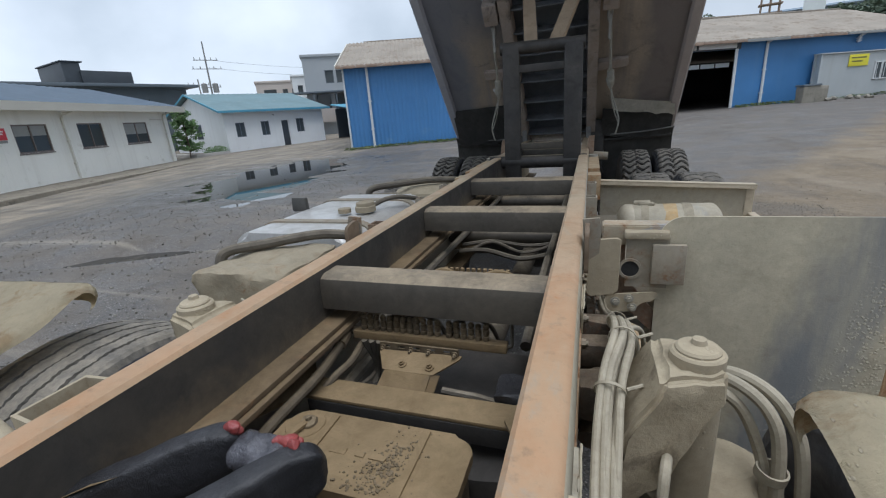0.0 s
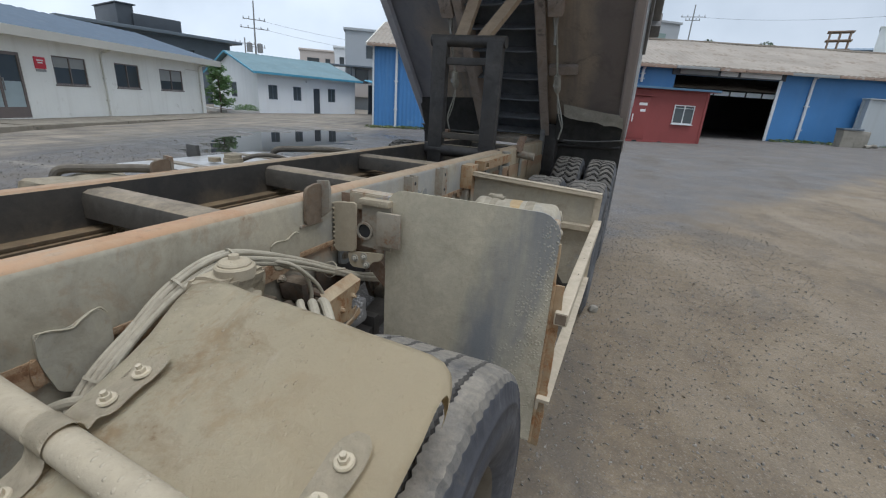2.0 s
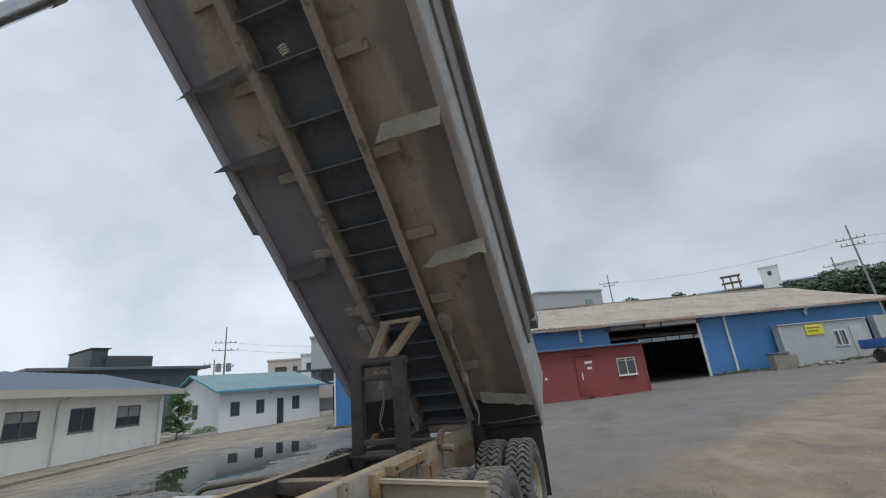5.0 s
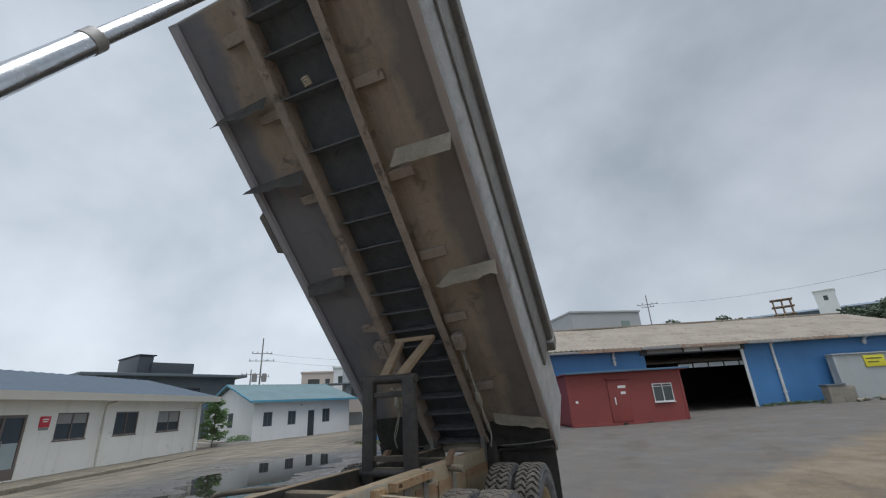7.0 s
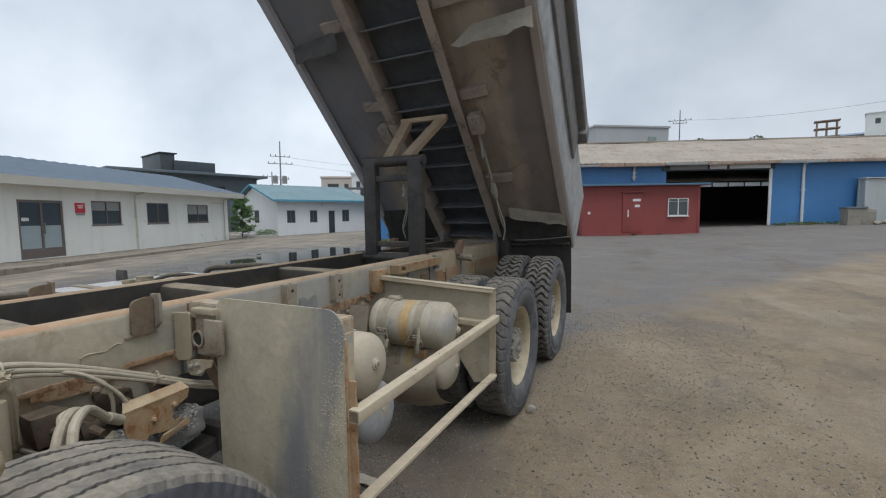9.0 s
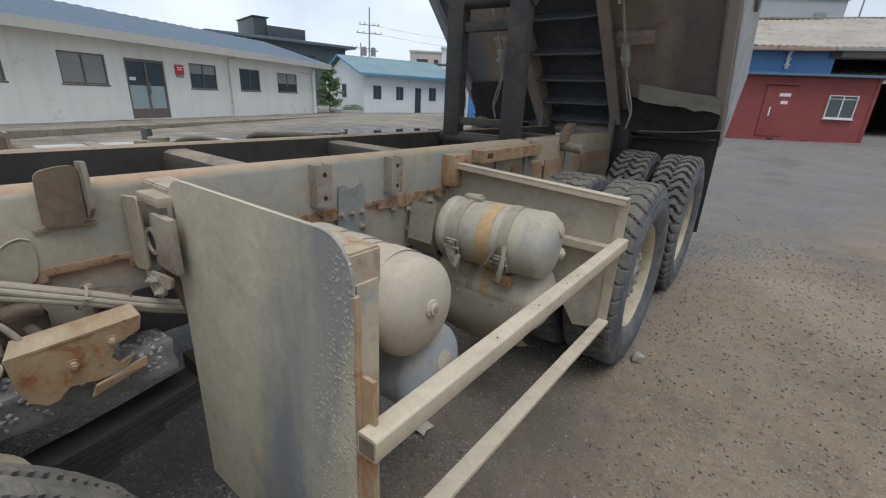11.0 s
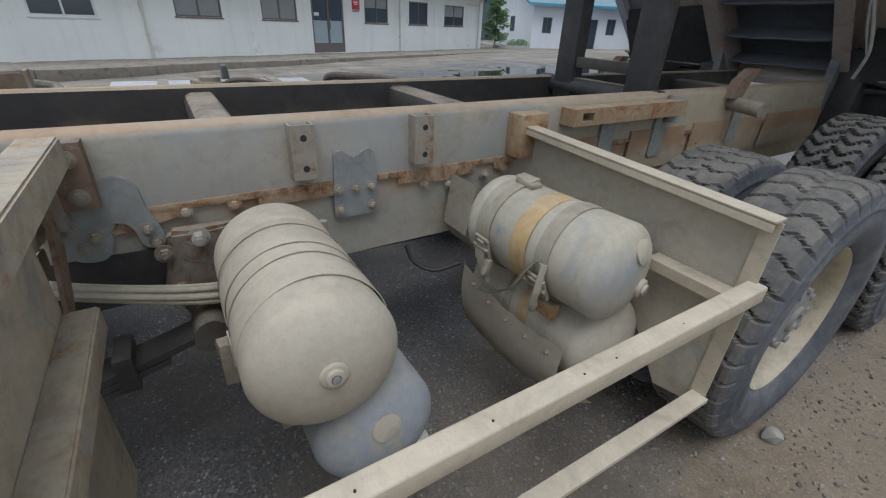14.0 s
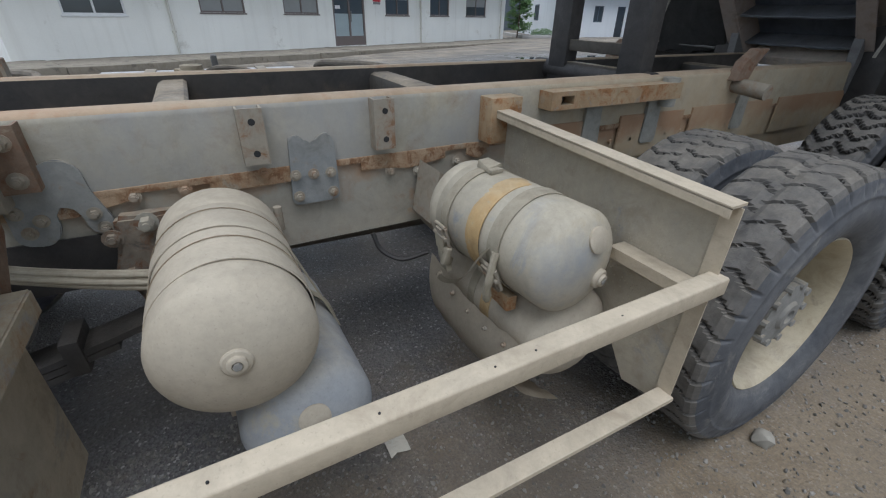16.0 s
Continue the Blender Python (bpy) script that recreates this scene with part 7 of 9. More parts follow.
# ---- rear screen, side guard and air tanks ----
for s in (1,):
    out = [(s * 0.452, 3.60, 1.066), (s * 1.236, 3.60, 1.028), (s * 1.236, 3.60, 0.47), (s * 1.10, 3.60, 0.44), (s * 0.99, 3.60, 0.60), (s * 0.70, 3.60, 0.56), (s * 0.452, 3.60, 0.62)]
    screen = part("rear_screen", slab(B(), out, (0, 0.004, 0)), "screen", truck, "mud-splashed screen before the rear wheels")
    bm = B()
    slab(bm, [(s * 0.445, 3.556, 1.071), (s * 1.240, 3.556, 1.033), (s * 1.240, 3.608, 1.033), (s * 0.445, 3.608, 1.071)], (0, 0, 0.006))
    slab(bm, [(s * 0.445, 3.556, 1.052), (s * 1.240, 3.556, 1.014), (s * 1.240, 3.556, 1.035), (s * 0.445, 3.556, 1.073)], (0, 0.004, 0))
    part("top_angle", bm, "guard", screen)
    bm = slab(B(), [(s * 1.205, 3.594, 1.028), (s * 1.243, 3.594, 1.028), (s * 1.240, 3.594, 0.48), (s * 1.20, 3.594, 0.48)], (0, 0.004, 0))
    part("edge_strap", bm, "guard", screen)
    bm = slab(B(), [(s * 1.00, 3.545, 0.812), (s * 1.205, 3.545, 0.812), (s * 1.205, 3.598, 0.812), (s * 1.00, 3.598, 0.812)], (0, 0, 0.03))
    part("shelf", bm, "guard", screen)
    # side guard: a box bar over a flat bar
    guard = part("side_guard", extrude_line(B(), [(x, 0, z) for x, z in rounded(s * 1.221, s * 1.263, -0.0215, 0.0215, 0.005, 3)], (0, 2.235, 0.851), (0, 3.604, 0.855)), "guard", truck, "cream box-section side guard bar")
    # Plate on the bar's end, coloured like the shaded hollow.
    inner = extrude_line(B(), [(x, 0, z) for x, z in rounded(s * 1.2255, s * 1.2585, -0.017, 0.017, 0.003, 3)], (0, 2.2335, 0.851), (0, 2.236, 0.851))
    part("hollow_end_plate", inner, "hook", guard, "dim plate standing for the shaded hollow of the box section")
    bm = slab(B(), [(s * 1.206, 2.23, 0.545), (s * 1.250, 2.23, 0.545), (s * 1.250, 2.23, 0.533), (s * 1.214, 2.23, 0.533), (s * 1.214, 2.23, 0.50), (s * 1.206, 2.23, 0.50)], (0, 1.365, -0.032))
    part("lower_bar", bm, "guard", guard)
    for y in (2.62, 2.83, 3.02, 3.10, 3.30):
        part("drill_hole", rod(B(), (s * 1.247, y, 0.8735), (s * 1.247, y, 0.8760), 0.0020, seg=8), "stain", guard)


def air_tank(y, z, x0, x1, r, mat, label, dome=0.07, yaw=0.0, plug=None, disc=None, seams=()):
    """A welded tank lying across the truck with domed ends; y is taken at x = 0.75. plug, disc: places on the outer end."""
    end = [(dome * (1 - math.cos(radians(a))), r * math.sin(radians(a))) for a in (0, 12, 24, 36, 48, 60, 70, 79, 86, 90)]
    L = x1 - x0
    way_ = Vector((1, yaw, 0)).normalized()
    full = list(end)
    for k in seams:
        full += [(k - 0.004, r), (k - 0.0015, r - 0.0018), (k + 0.0015, r - 0.0018), (k + 0.004, r)]
    full += [(L - a, b) for a, b in reversed(end)]
    t = part("air_tank", lathe(B(), full, (x0, y + yaw * (x0 - 0.75), z), way_, 56), mat, truck, label, angle=50)

    def on_end(dy, dz):
        """A place on the outer dome and the direction that it faces."""
        q = min(0.97, math.hypot(dy, dz) / r)
        c = Vector((x1 - dome * (1 - math.sqrt(1 - q * q)), y + yaw * (x1 - 0.75) + dy, z + dz))
        return c, Vector((r / dome * math.sqrt(1 - q * q), dy / r + yaw, dz / r)).normalized()

    if plug is not None:
        c, d = on_end(*plug)
        part("drain_boss", lathe(B(), [(-0.012, 0.026), (0.001, 0.026), (0.004, 0.023), (0.005, 0.017), (0.011, 0.016), (0.012, 0.014), (0.012, 0.009), (0.008, 0.008)], c, d, 24), "tank", t)
        part("drain_plug", rod(B(), c + d * 0.006, c + d * 0.014, 0.0075, seg=6), "hub", t)
    if disc is not None:
        c, d = on_end(*disc)
        part("cap_disc", wobble(lathe(B(), [(-0.008, 0.032), (0.0005, 0.033), (0.002, 0.030), (0.0025, 0.0)], c, d, 28), 0.002, 40), "tank", t, "pale round patch")
    return t


def strap(t, x, y, z, r, w, mat="strap", a0=0, a1=360, buckle=None, lift=0.0012, name="strap"):
    """A webbing strap round a tank, from angle a0 to a1 (0 is towards the tail, 90 up)."""
    bm = B()
    n = 48
    rings = []
    for k in range(n + 1):
        a = radians(a0 + (a1 - a0) * k / n)
        rr = r + lift + 0.0006 * math.sin(a * 5)
        rings.append([bm.verts.new((xx + 0.003 * math.sin(a * 2.0 + x * 9), y + (rr + d) * math.cos(a), z + (rr + d) * math.sin(a))) for xx, d in ((x, 0), (x + w, 0), (x + w, 0.0022), (x, 0.0022))])
    for a, b in zip(rings, rings[1:]):
        for i in range(4):
            j = (i + 1) % 4
            bm.faces.new((a[i], a[j], b[j], b[i]))
    bm.faces.new(rings[0][::-1])
    bm.faces.new(rings[-1])
    o = part(name, bm, mat, t)
    if buckle is not None:
        a = radians(buckle)
        c = Vector((x + w / 2, y + (r + 0.010) * math.cos(a), z + (r + 0.010) * math.sin(a)))
        m = Matrix.Translation(c) @ Matrix.Rotation(a - math.pi / 2, 4, "X")
        h, g = w / 2 + 0.010, 0.034
        bm = B()
        for p0, p1 in (((-h, -g, 0.004), (h, -g, 0.004)), ((-h, g, 0.0), (h, g, 0.0)), ((-h, -g, 0.004), (-h, g, 0.0)), ((h, -g, 0.004), (h, g, 0.0)), ((-h * 1.25, 0.004, 0.009), (h * 1.25, 0.004, 0.009))):
            rod(bm, m @ Vector(p0), m @ Vector(p1), 0.0055, seg=8)
        box(bm, (-w * 0.48, -0.05, 0.002), (w * 0.48, 0.03, 0.011), 0.003, m)
        part("buckle", bm, "bracket", o)
    return o


TR = 0.142
tA = air_tank(2.676, 0.831, 0.452, 1.026, TR, "tank", "beige dusty air tank strapped beside the rail", 0.072, -0.015, plug=(-0.004, 0.018), seams=(0.165, 0.40))
strap(tA, 0.840, 2.676, 0.831, TR, 0.066, "tank", a0=-60, a1=205)
strap(tA, 0.690, 2.676, 0.831, TR, 0.066, "tank", a0=-60, a1=205)
for x in (0.656, 0.724, 0.806, 0.874):
    strap(tA, x, 2.676, 0.831, TR, 0.0016, "strap_edge", lift=0.0011, name="strap_edge")
part("strap_end", wobble(box(B(), (0.742, 2.528, 0.745), (0.80, 2.540, 0.80), 0.003), 0.004, 30), "tank", tA, "loose strap end")
tA2 = air_tank(2.768, 0.575, 0.445, 1.000, TR, "tank_blue", "blue-grey dusty air tank slung under another", 0.07, 0.02, disc=(0.0, 0.050), seams=(0.2,))
strap(tA2, 0.62, 2.768, 0.575, TR, 0.03)
part("cross_strap", slab(B(), [(0.665, 2.822, 0.845), (0.70, 2.822, 0.845), (0.70, 2.912, 0.60), (0.665, 2.912, 0.60)], (0, -0.004, 0.002)), "strap", tA, "taut webbing between two tanks")
yB = lambda x: 3.389 + 0.092 * (x - 0.75)
TB = 0.137
tB = air_tank(3.389, 0.832, 0.527, 1.061, TB, "tank_end", "dusty air tank with a faded yellow band", 0.06, 0.092, plug=(0.045, -0.036), disc=(0.022, 0.074), seams=(0.085,))
strap(tB, 0.768, yB(0.768), 0.832, TB, 0.062, "yellow", lift=-0.0016, name="yellow_band")
s1 = strap(tB, 0.655, yB(0.67), 0.832, TB, 0.036, buckle=196)
s2 = strap(tB, 0.858, yB(0.88), 0.832, TB, 0.046, buckle=206)
for x, y, z, q in ((0.672, 3.385, 0.977, 0.030), (0.70, 3.378, 0.974, 0.022), (0.64, 3.40, 0.975, 0.020)):
    part("strap_fold", wobble(box(B(), (x - q, y - q * 0.8, z - 0.008), (x + q, y + q * 0.8, z + 0.010), 0.006), 0.010, 34, x * 9), "strap", s1, "knotted strap fold")
for x, y, z, q in ((0.668, 3.238, 0.770, 0.024), (0.685, 3.240, 0.735, 0.026), (0.675, 3.250, 0.700, 0.020), (0.655, 3.262, 0.69, 0.016)):
    part("strap_fold", wobble(box(B(), (x - q, y - 0.010, z - q), (x + q, y + 0.012, z + q), 0.006), 0.012, 30, z * 9), "strap", s1, "crumpled strap end")
tail_ = curve_points([(0.868, 3.258, 0.835), (0.856, 3.236, 0.80), (0.836, 3.225, 0.755), (0.80, 3.215, 0.715), (0.752, 3.208, 0.690), (0.712, 3.205, 0.684)], 4)
bm = B()
g = [[bm.verts.new(p + Vector((0.013 * (1 - 0.5 * k / len(tail_)), 0, 0.012)) * f) for f in (-1, 1)] for k, p in enumerate(tail_)]
for a, b in zip(g, g[1:]):
    bm.faces.new((a[0], a[1], b[1], b[0]))
bmesh.ops.solidify(bm, geom=bm.faces[:], thickness=0.0025)
part("strap_tail", bm, "strap", s2, "loose tapering strap end")
bm = sweep(B(), [(0.902, 3.262, 0.84), (0.905, 3.248, 0.79), (0.90, 3.245, 0.74), (0.892, 3.252, 0.705), (0.880, 3.262, 0.70)], 0.011, 8, 5)
part("strap_roll", wobble(bm, 0.004, 40), "strap", s2)
tB2 = air_tank(3.462, 0.573, 0.475, 1.040, TR, "tank", "beige dusty air tank slung before the rear wheels", 0.07, 0.03, plug=(0.0, 0.0))
strap(tB2, 0.70, 3.462, 0.573, TR, 0.034)
strap(tB2, 0.765, 3.462, 0.573, TR, 0.045, "yellow", lift=-0.0016, name="yellow_band")
bm = wobble(box(B(), (0.835, 3.305, 0.655), (0.915, 3.335, 0.70), 0.004), 0.006, 20)
part("wedge_block", bm, "rust_tan", tB2, "rusty packing wedge")
# torn webbing and a bent hanger beside the first pair
bm = B()
for (x, y, z), (x2, y2, z2), w_ in (((0.62, 2.545, 0.72), (0.63, 2.55, 0.60), 0.035), ((0.63, 2.55, 0.60), (0.66, 2.60, 0.47), 0.028), ((0.66, 2.60, 0.47), (0.70, 2.66, 0.43), 0.03)):
    slab(bm, [(x, y, z), (x + w_, y + 0.004, z), (x2 + w_, y2 + 0.004, z2), (x2, y2, z2)], (0.0, 0.006, 0.003))
hang = part("torn_hanger", wobble(bm, 0.008, 30), "strap", truck, "torn dusty webbing and bent hanger strip")
part("buckle", wobble(box(B(), (0.665, 2.60, 0.42), (0.72, 2.64, 0.46), 0.008), 0.010, 30), "bracket", hang)
# loose shield sheet hanging under the rear pair, torn along its upper edge
bm = B()
grid = []
for i in range(17):
    f = i / 16
    x_top, z_top = 0.535 + 0.455 * f, 0.655 - 0.045 * f - 0.03 * math.sin(f * math.pi) + 0.004 * math.sin(i * 2.3)
    row = []
    for k in range(15):
        g_ = k / 14
        x = x_top + 0.07 * g_ * (1 - f * 0.6)
        drop = g_ * (0.355 - 0.10 * f)
        y = 3.275 + 0.02 * f + 0.16 * g_ ** 3 - 0.03 * math.sin(g_ * math.pi) + 0.004 * noise.noise((x * 9, g_ * 4, 1))
        row.append(bm.verts.new((x, y, z_top - drop)))
    grid.append(row)
for a, b in zip(grid, grid[1:]):
    for k in range(14):
        bm.faces.new((a[k], a[k + 1], b[k + 1], b[k]))
bmesh.ops.solidify(bm, geom=bm.faces[:], thickness=0.003)
sheet = part("tank_shield", bm, "tank", truck, "curved dusty shield sheet hanging under the tanks")
for i in range(5):
    f = 0.12 + 0.19 * i
    part("bolt", bolt(B(), (0.545 + 0.455 * f, 3.272 + 0.02 * f, 0.625 - 0.045 * f - 0.03 * math.sin(f * math.pi)), (0, -1, 0.1), 0.008, 0.01), "bracket", sheet)
bm = slab(B(), [(0.395, 3.30, 0.93), (0.395, 3.335, 0.90), (0.395, 3.36, 0.78), (0.395, 3.31, 0.70), (0.395, 3.27, 0.76)], (0.14, 0, 0.0))
part("tank_hanger", bm, "bracket", truck)
# loose pipes at the first pair
bm = box(B(), (0.64, 2.50, 0.60), (0.69, 2.56, 0.72), 0.012)
wobble(bm, 0.012, 20)
part("valve_body", bm, "bracket", truck)
bm = sweep(B(), [(0.4, 3.12, 0.70), (0.42, 3.14, 0.64), (0.46, 3.2, 0.61), (0.5, 3.28, 0.64)], 0.008, 6, 5)
part("brake_line", bm, "black", truck)
# tail outline of the rolling forks: small clamps on the rail
part("clamp_stud", rod(B(), (0.45, 2.83, 0.80), (0.45, 2.83, 0.87), 0.012, seg=8), "bracket", truck)

# ---- suspension tower, hoses and fender at the steering axle ----
def turned(points, s):
    return [(s * x, y, z) for x, y, z in points]


for s in (-1, 1):
    bm = B()
    vs = [bm.verts.new(p) for p in turned([(0.420, 1.505, 0.80), (0.420, 1.74, 0.80), (0.525, 1.70, 0.86), (0.525, 1.535, 0.86), (0.455, 1.525, 0.965), (0.455, 1.735, 0.965), (0.512, 1.700, 1.076), (0.512, 1.540, 1.076), (0.602, 1.560, 1.035), (0.602, 1.675, 1.035), (0.614, 1.568, 1.083), (0.614, 1.668, 1.083)], s)]
    for q in ((0, 1, 2, 3), (4, 7, 6, 5), (0, 4, 5, 1), (3, 2, 9, 8), (8, 9, 11, 10), (7, 10, 11, 6), (0, 3, 8, 10, 7, 4), (1, 5, 6, 11, 9, 2)):
        bm.faces.new([vs[i] for i in q])
    bmesh.ops.bevel(bm, geom=bm.edges[:], offset=0.010, segments=3, affect="EDGES")
    bmesh.ops.triangulate(bm, faces=[f for f in bm.faces if len(f.verts) > 4])
    bmesh.ops.subdivide_edges(bm, edges=[e for e in bm.edges if e.calc_length() > 0.03], cuts=3, use_grid_fill=True)
    wobble(bm, 0.006, 30)
    tower_p = part("spring_tower", bm, "mudcast", truck, "mud-caked cast bracket beside the rail")
    bm = lathe(B(), [(1.070, 0.044), (1.094, 0.044), (1.098, 0.040), (1.0985, 0.036), (1.102, 0.036), (1.106, 0.032), (1.109, 0.018), (1.111, 0.013), (1.120, 0.011), (1.121, 0.0)], (s * 0.572, 1.617, 0), (0, 0, 1), 32)
    part("cap", bm, "dusty", tower_p, "round dusty cap")
    bm = lathe(B(), [(0.46, 0.03), (0.46, 0.040), (0.50, 0.044), (1.02, 0.044), (1.03, 0.03), (1.06, 0.03)], (s * 0.575, 1.625, 0), (0, 0, 1), 24)
    part("damper", bm, "dusty", truck, "dusty shock absorber tube")
    part("air_bellows", lathe(B(), [(0.50, 0.05), (0.50, 0.10), (0.55, 0.125), (0.60, 0.105), (0.66, 0.125), (0.72, 0.11), (0.76, 0.06)], (s * 0.68, 1.76, 0), (0, 0, 1), 28), "dusty", truck)
    # front mud fender: arched sheet with a rolled rear edge, rounded corners and a sloping inner strip
    bm = B()
    prof = [(1.452, 1.058), (1.466, 1.066), (1.474, 1.080), (1.474, 1.094), (1.466, 1.106), (1.450, 1.111), (1.42, 1.106), (1.38, 1.096), (1.34, 1.086), (1.30, 1.075), (1.24, 1.058), (1.18, 1.040), (1.12, 1.018), (1.06, 0.995), (0.96, 0.945), (0.88, 0.88), (0.83, 0.80), (0.81, 0.70)]
    xs_ = [0.665, 0.670, 0.682, 0.70, 0.735, 0.78, 0.86, 0.94, 1.02, 1.09, 1.13, 1.155, 1.170, 1.178, 1.181]
    grid = []
    for i, x in enumerate(xs_):
        edge = min(x - 0.665, 1.181 - x)
        turn_in = (0.055 if x > 0.9 else 0.024) * (1 - math.sqrt(max(0.0, 1 - (1 - min(1.0, edge / 0.05)) ** 2)))
        dip = 0.012 * (1 - math.sqrt(max(0.0, 1 - (1 - min(1.0, edge / 0.018)) ** 2))) + 0.22 * max(0.0, 0.705 - x)
        row = []
        for y, z in prof:
            back = turn_in * min(1.0, max(0.0, (y - 1.34) / 0.10))
            # the inner edge runs outwards towards the cab
            narrow = min(0.86, 0.655 + 0.17 * (1.47 - y) + 0.5 * max(0.0, 1.15 - y))
            xx = 1.181 - (1.181 - x) * (1.181 - narrow) / 0.516
            high = 0.026 * (1.181 - x) / 0.48 * min(1.0, max(0.0, (y - 1.32) / 0.12))
            row.append(bm.verts.new((s * xx + (0.0 if s > 0 else -0.25), y + (0.012 if s > 0 else 0.14) - back, z + 0.006 - dip + high + noise.noise((x * 6, y * 6, s)) * 0.006 + noise.noise((x * 17, y * 17, s)) * 0.002)))
        grid.append(row)
    for a, b in zip(grid, grid[1:]):
        for k in range(len(prof) - 1):
            bm.faces.new((a[k], a[k + 1], b[k + 1], b[k]))
    bmesh.ops.solidify(bm, geom=bm.faces[:], thickness=0.006)
    fender = part("front_fender", bm, "fender", truck, "mud-caked beige wheel fender", angle=60)
    bm = sweep(B(), [(0.452, 1.190, 1.0466), (0.60, 1.1815, 1.0504), (1.1, 1.1546, 1.0633), (1.27, 1.145, 1.068)] if s > 0 else [(-0.37, 1.135, 1.08), (-0.70, 1.20, 1.09), (-1.1, 1.27, 1.10), (-1.45, 1.27, 1.10)], 0.0222, 20, 4)
    part("fender_tube", bm, "dusty", fender, "dusty support tube")
    for x in (0.772, 1.118) if s > 0 else ():
        ty, tz = 1.1815 - 0.0538 * (x - 0.6), 1.0504 + 0.0258 * (x - 0.6)
        line = [(1.318, 1.089), (1.295, 1.084), (1.25, 1.071), (1.224, 1.064), (ty + 0.034, tz + 0.012)]
        for k in range(9):
            a = radians(10 + 190 * k / 8)
            line.append((ty + 0.0245 * math.cos(a), tz + 0.0245 * math.sin(a)))
        line += [(ty - 0.032, tz - 0.024), (ty - 0.055, tz - 0.036), (ty - 0.09, tz - 0.047)]
        line = [(p.y, p.z) for p in curve_points([(0, y, z) for y, z in line], 3)]
        bm = B()
        n_ = len(line)
        g_ = []
        for k, (y, z) in enumerate(line):
            end = min(k, n_ - 1 - k) / n_
            w_ = 0.023 * math.sqrt(max(0.15, 1 - (1 - min(1.0, end / 0.08)) ** 2))
            g_.append([bm.verts.new((s * (x + f * w_), y, z + 0.003)) for f in (-1, -0.5, 0, 0.5, 1)])
        for a, b in zip(g_, g_[1:]):
            for k in range(4):
                bm.faces.new((a[k], a[k + 1], b[k + 1], b[k]))
        bmesh.ops.solidify(bm, geom=bm.faces[:], thickness=0.005)
        clampp = part("tube_clamp", wobble(bm, 0.003, 25), "clamp", fender, angle=60)
        for yy, zz in ((1.279, 1.084), (1.232, 1.071), (ty - 0.06, tz - 0.033)):
            part("bolt", bolt(B(), (s * x, yy, zz), (0, -0.2, 1), 0.0075, 0.009), "clamp", clampp)
            part("washer", lathe(B(), [(0, 0.008), (0, 0.0125), (0.0020, 0.0118), (0.0025, 0.008)], (s * x, yy, zz), (0, -0.2, 1), 18, True), "clamp", clampp)
    # folded bracket on the rail for the tube
    dy = 0.0 if s > 0 else 0.05
    fold = [(RX, 1.232), (0.442, 1.226), (0.442, 1.127), (RX, 1.120), (RX, 1.114), (0.448, 1.121), (0.448, 1.232), (RX, 1.238)]
    bm = slab(B(), [(s * x, y + dy, 0.995) for x, y in fold], (0, 0, 0.128))
    for v in bm.verts:
        if v.co.z < 1.0:
            v.co.z -= 0.22 * (v.co.y - dy - 1.12)
    tb = part("tube_bracket", bm, "dusty", truck, "dust-caked bracket folded from plate")
    for y, z in ((1.218, 1.098), (1.140, 1.097)):
        part("bolt", bolt(B(), (s * 0.448, y + dy, z), (s, 0, 0), 0.012), "dusty", tb)
    bm = B()
    rings = [[bm.verts.new((s * x, y + dy, z)) for y, z in sec] for x, sec in ((0.4485, ((1.142, 1.078), (1.236, 1.072), (1.218, 0.975), (1.132, 1.000))), (0.485, ((1.146, 1.078), (1.236, 1.072), (1.216, 0.985), (1.138, 1.005))), (0.555, ((1.166, 1.070), (1.206, 1.070), (1.204, 1.030), (1.164, 1.030))))]
    for a, b in zip(rings, rings[1:]):
        for k in range(4):
            bm.faces.new((a[k], a[(k + 1) % 4], b[(k + 1) % 4], b[k]))
    bm.faces.new(rings[0])
    bm.faces.new(rings[-1][::-1])
    bmesh.ops.recalc_face_normals(bm, faces=bm.faces[:])
    bmesh.ops.bevel(bm, geom=bm.edges[:], offset=0.007, segments=3, affect="EDGES")
    part("socket", wobble(bm, 0.003, 20), "dusty", tb, "dust-caked tapered socket")
    # torn folded plate behind the tower
    bm = B()
    slab(bm, turned([(0.572, 1.931, 0.855), (0.554, 2.052, 0.853), (0.537, 2.170, 0.850), (0.538, 2.163, 0.818), (0.546, 2.110, 0.800), (0.549, 2.094, 0.776), (0.545, 2.112, 0.752), (0.541, 2.140, 0.760), (0.545, 2.118, 0.728), (0.553, 2.060, 0.738), (0.560, 2.015, 0.752), (0.563, 1.995, 0.730), (0.566, 1.975, 0.728), (0.570, 1.948, 0.752), (0.572, 1.935, 0.79)], s), (s * -0.006, 0, 0))
    slab(bm, turned([(0.572, 1.931, 0.855), (0.537, 2.170, 0.850), (0.500, 2.165, 0.868), (0.535, 1.950, 0.875)], s), (0, 0, 0.005))
    bp = part("torn_bracket", wobble(bm, 0.004, 40), "rust_tan", truck, "torn rusty folded bracket")
    for y, z in ((2.03, 0.797), (2.105, 0.818)):
        part("bolt", bolt(B(), (s * (0.573 - (y - 1.931) * 0.147), y, z), (s, -0.15, 0), 0.0085), "rust_tan", bp)
    part("torn_strip", wobble(slab(B(), turned([(0.556, 2.055, 0.725), (0.540, 2.165, 0.742), (0.541, 2.165, 0.722), (0.558, 2.045, 0.700)], s), (s * -0.006, 0, 0)), 0.005, 40), "rust_tan", bp)
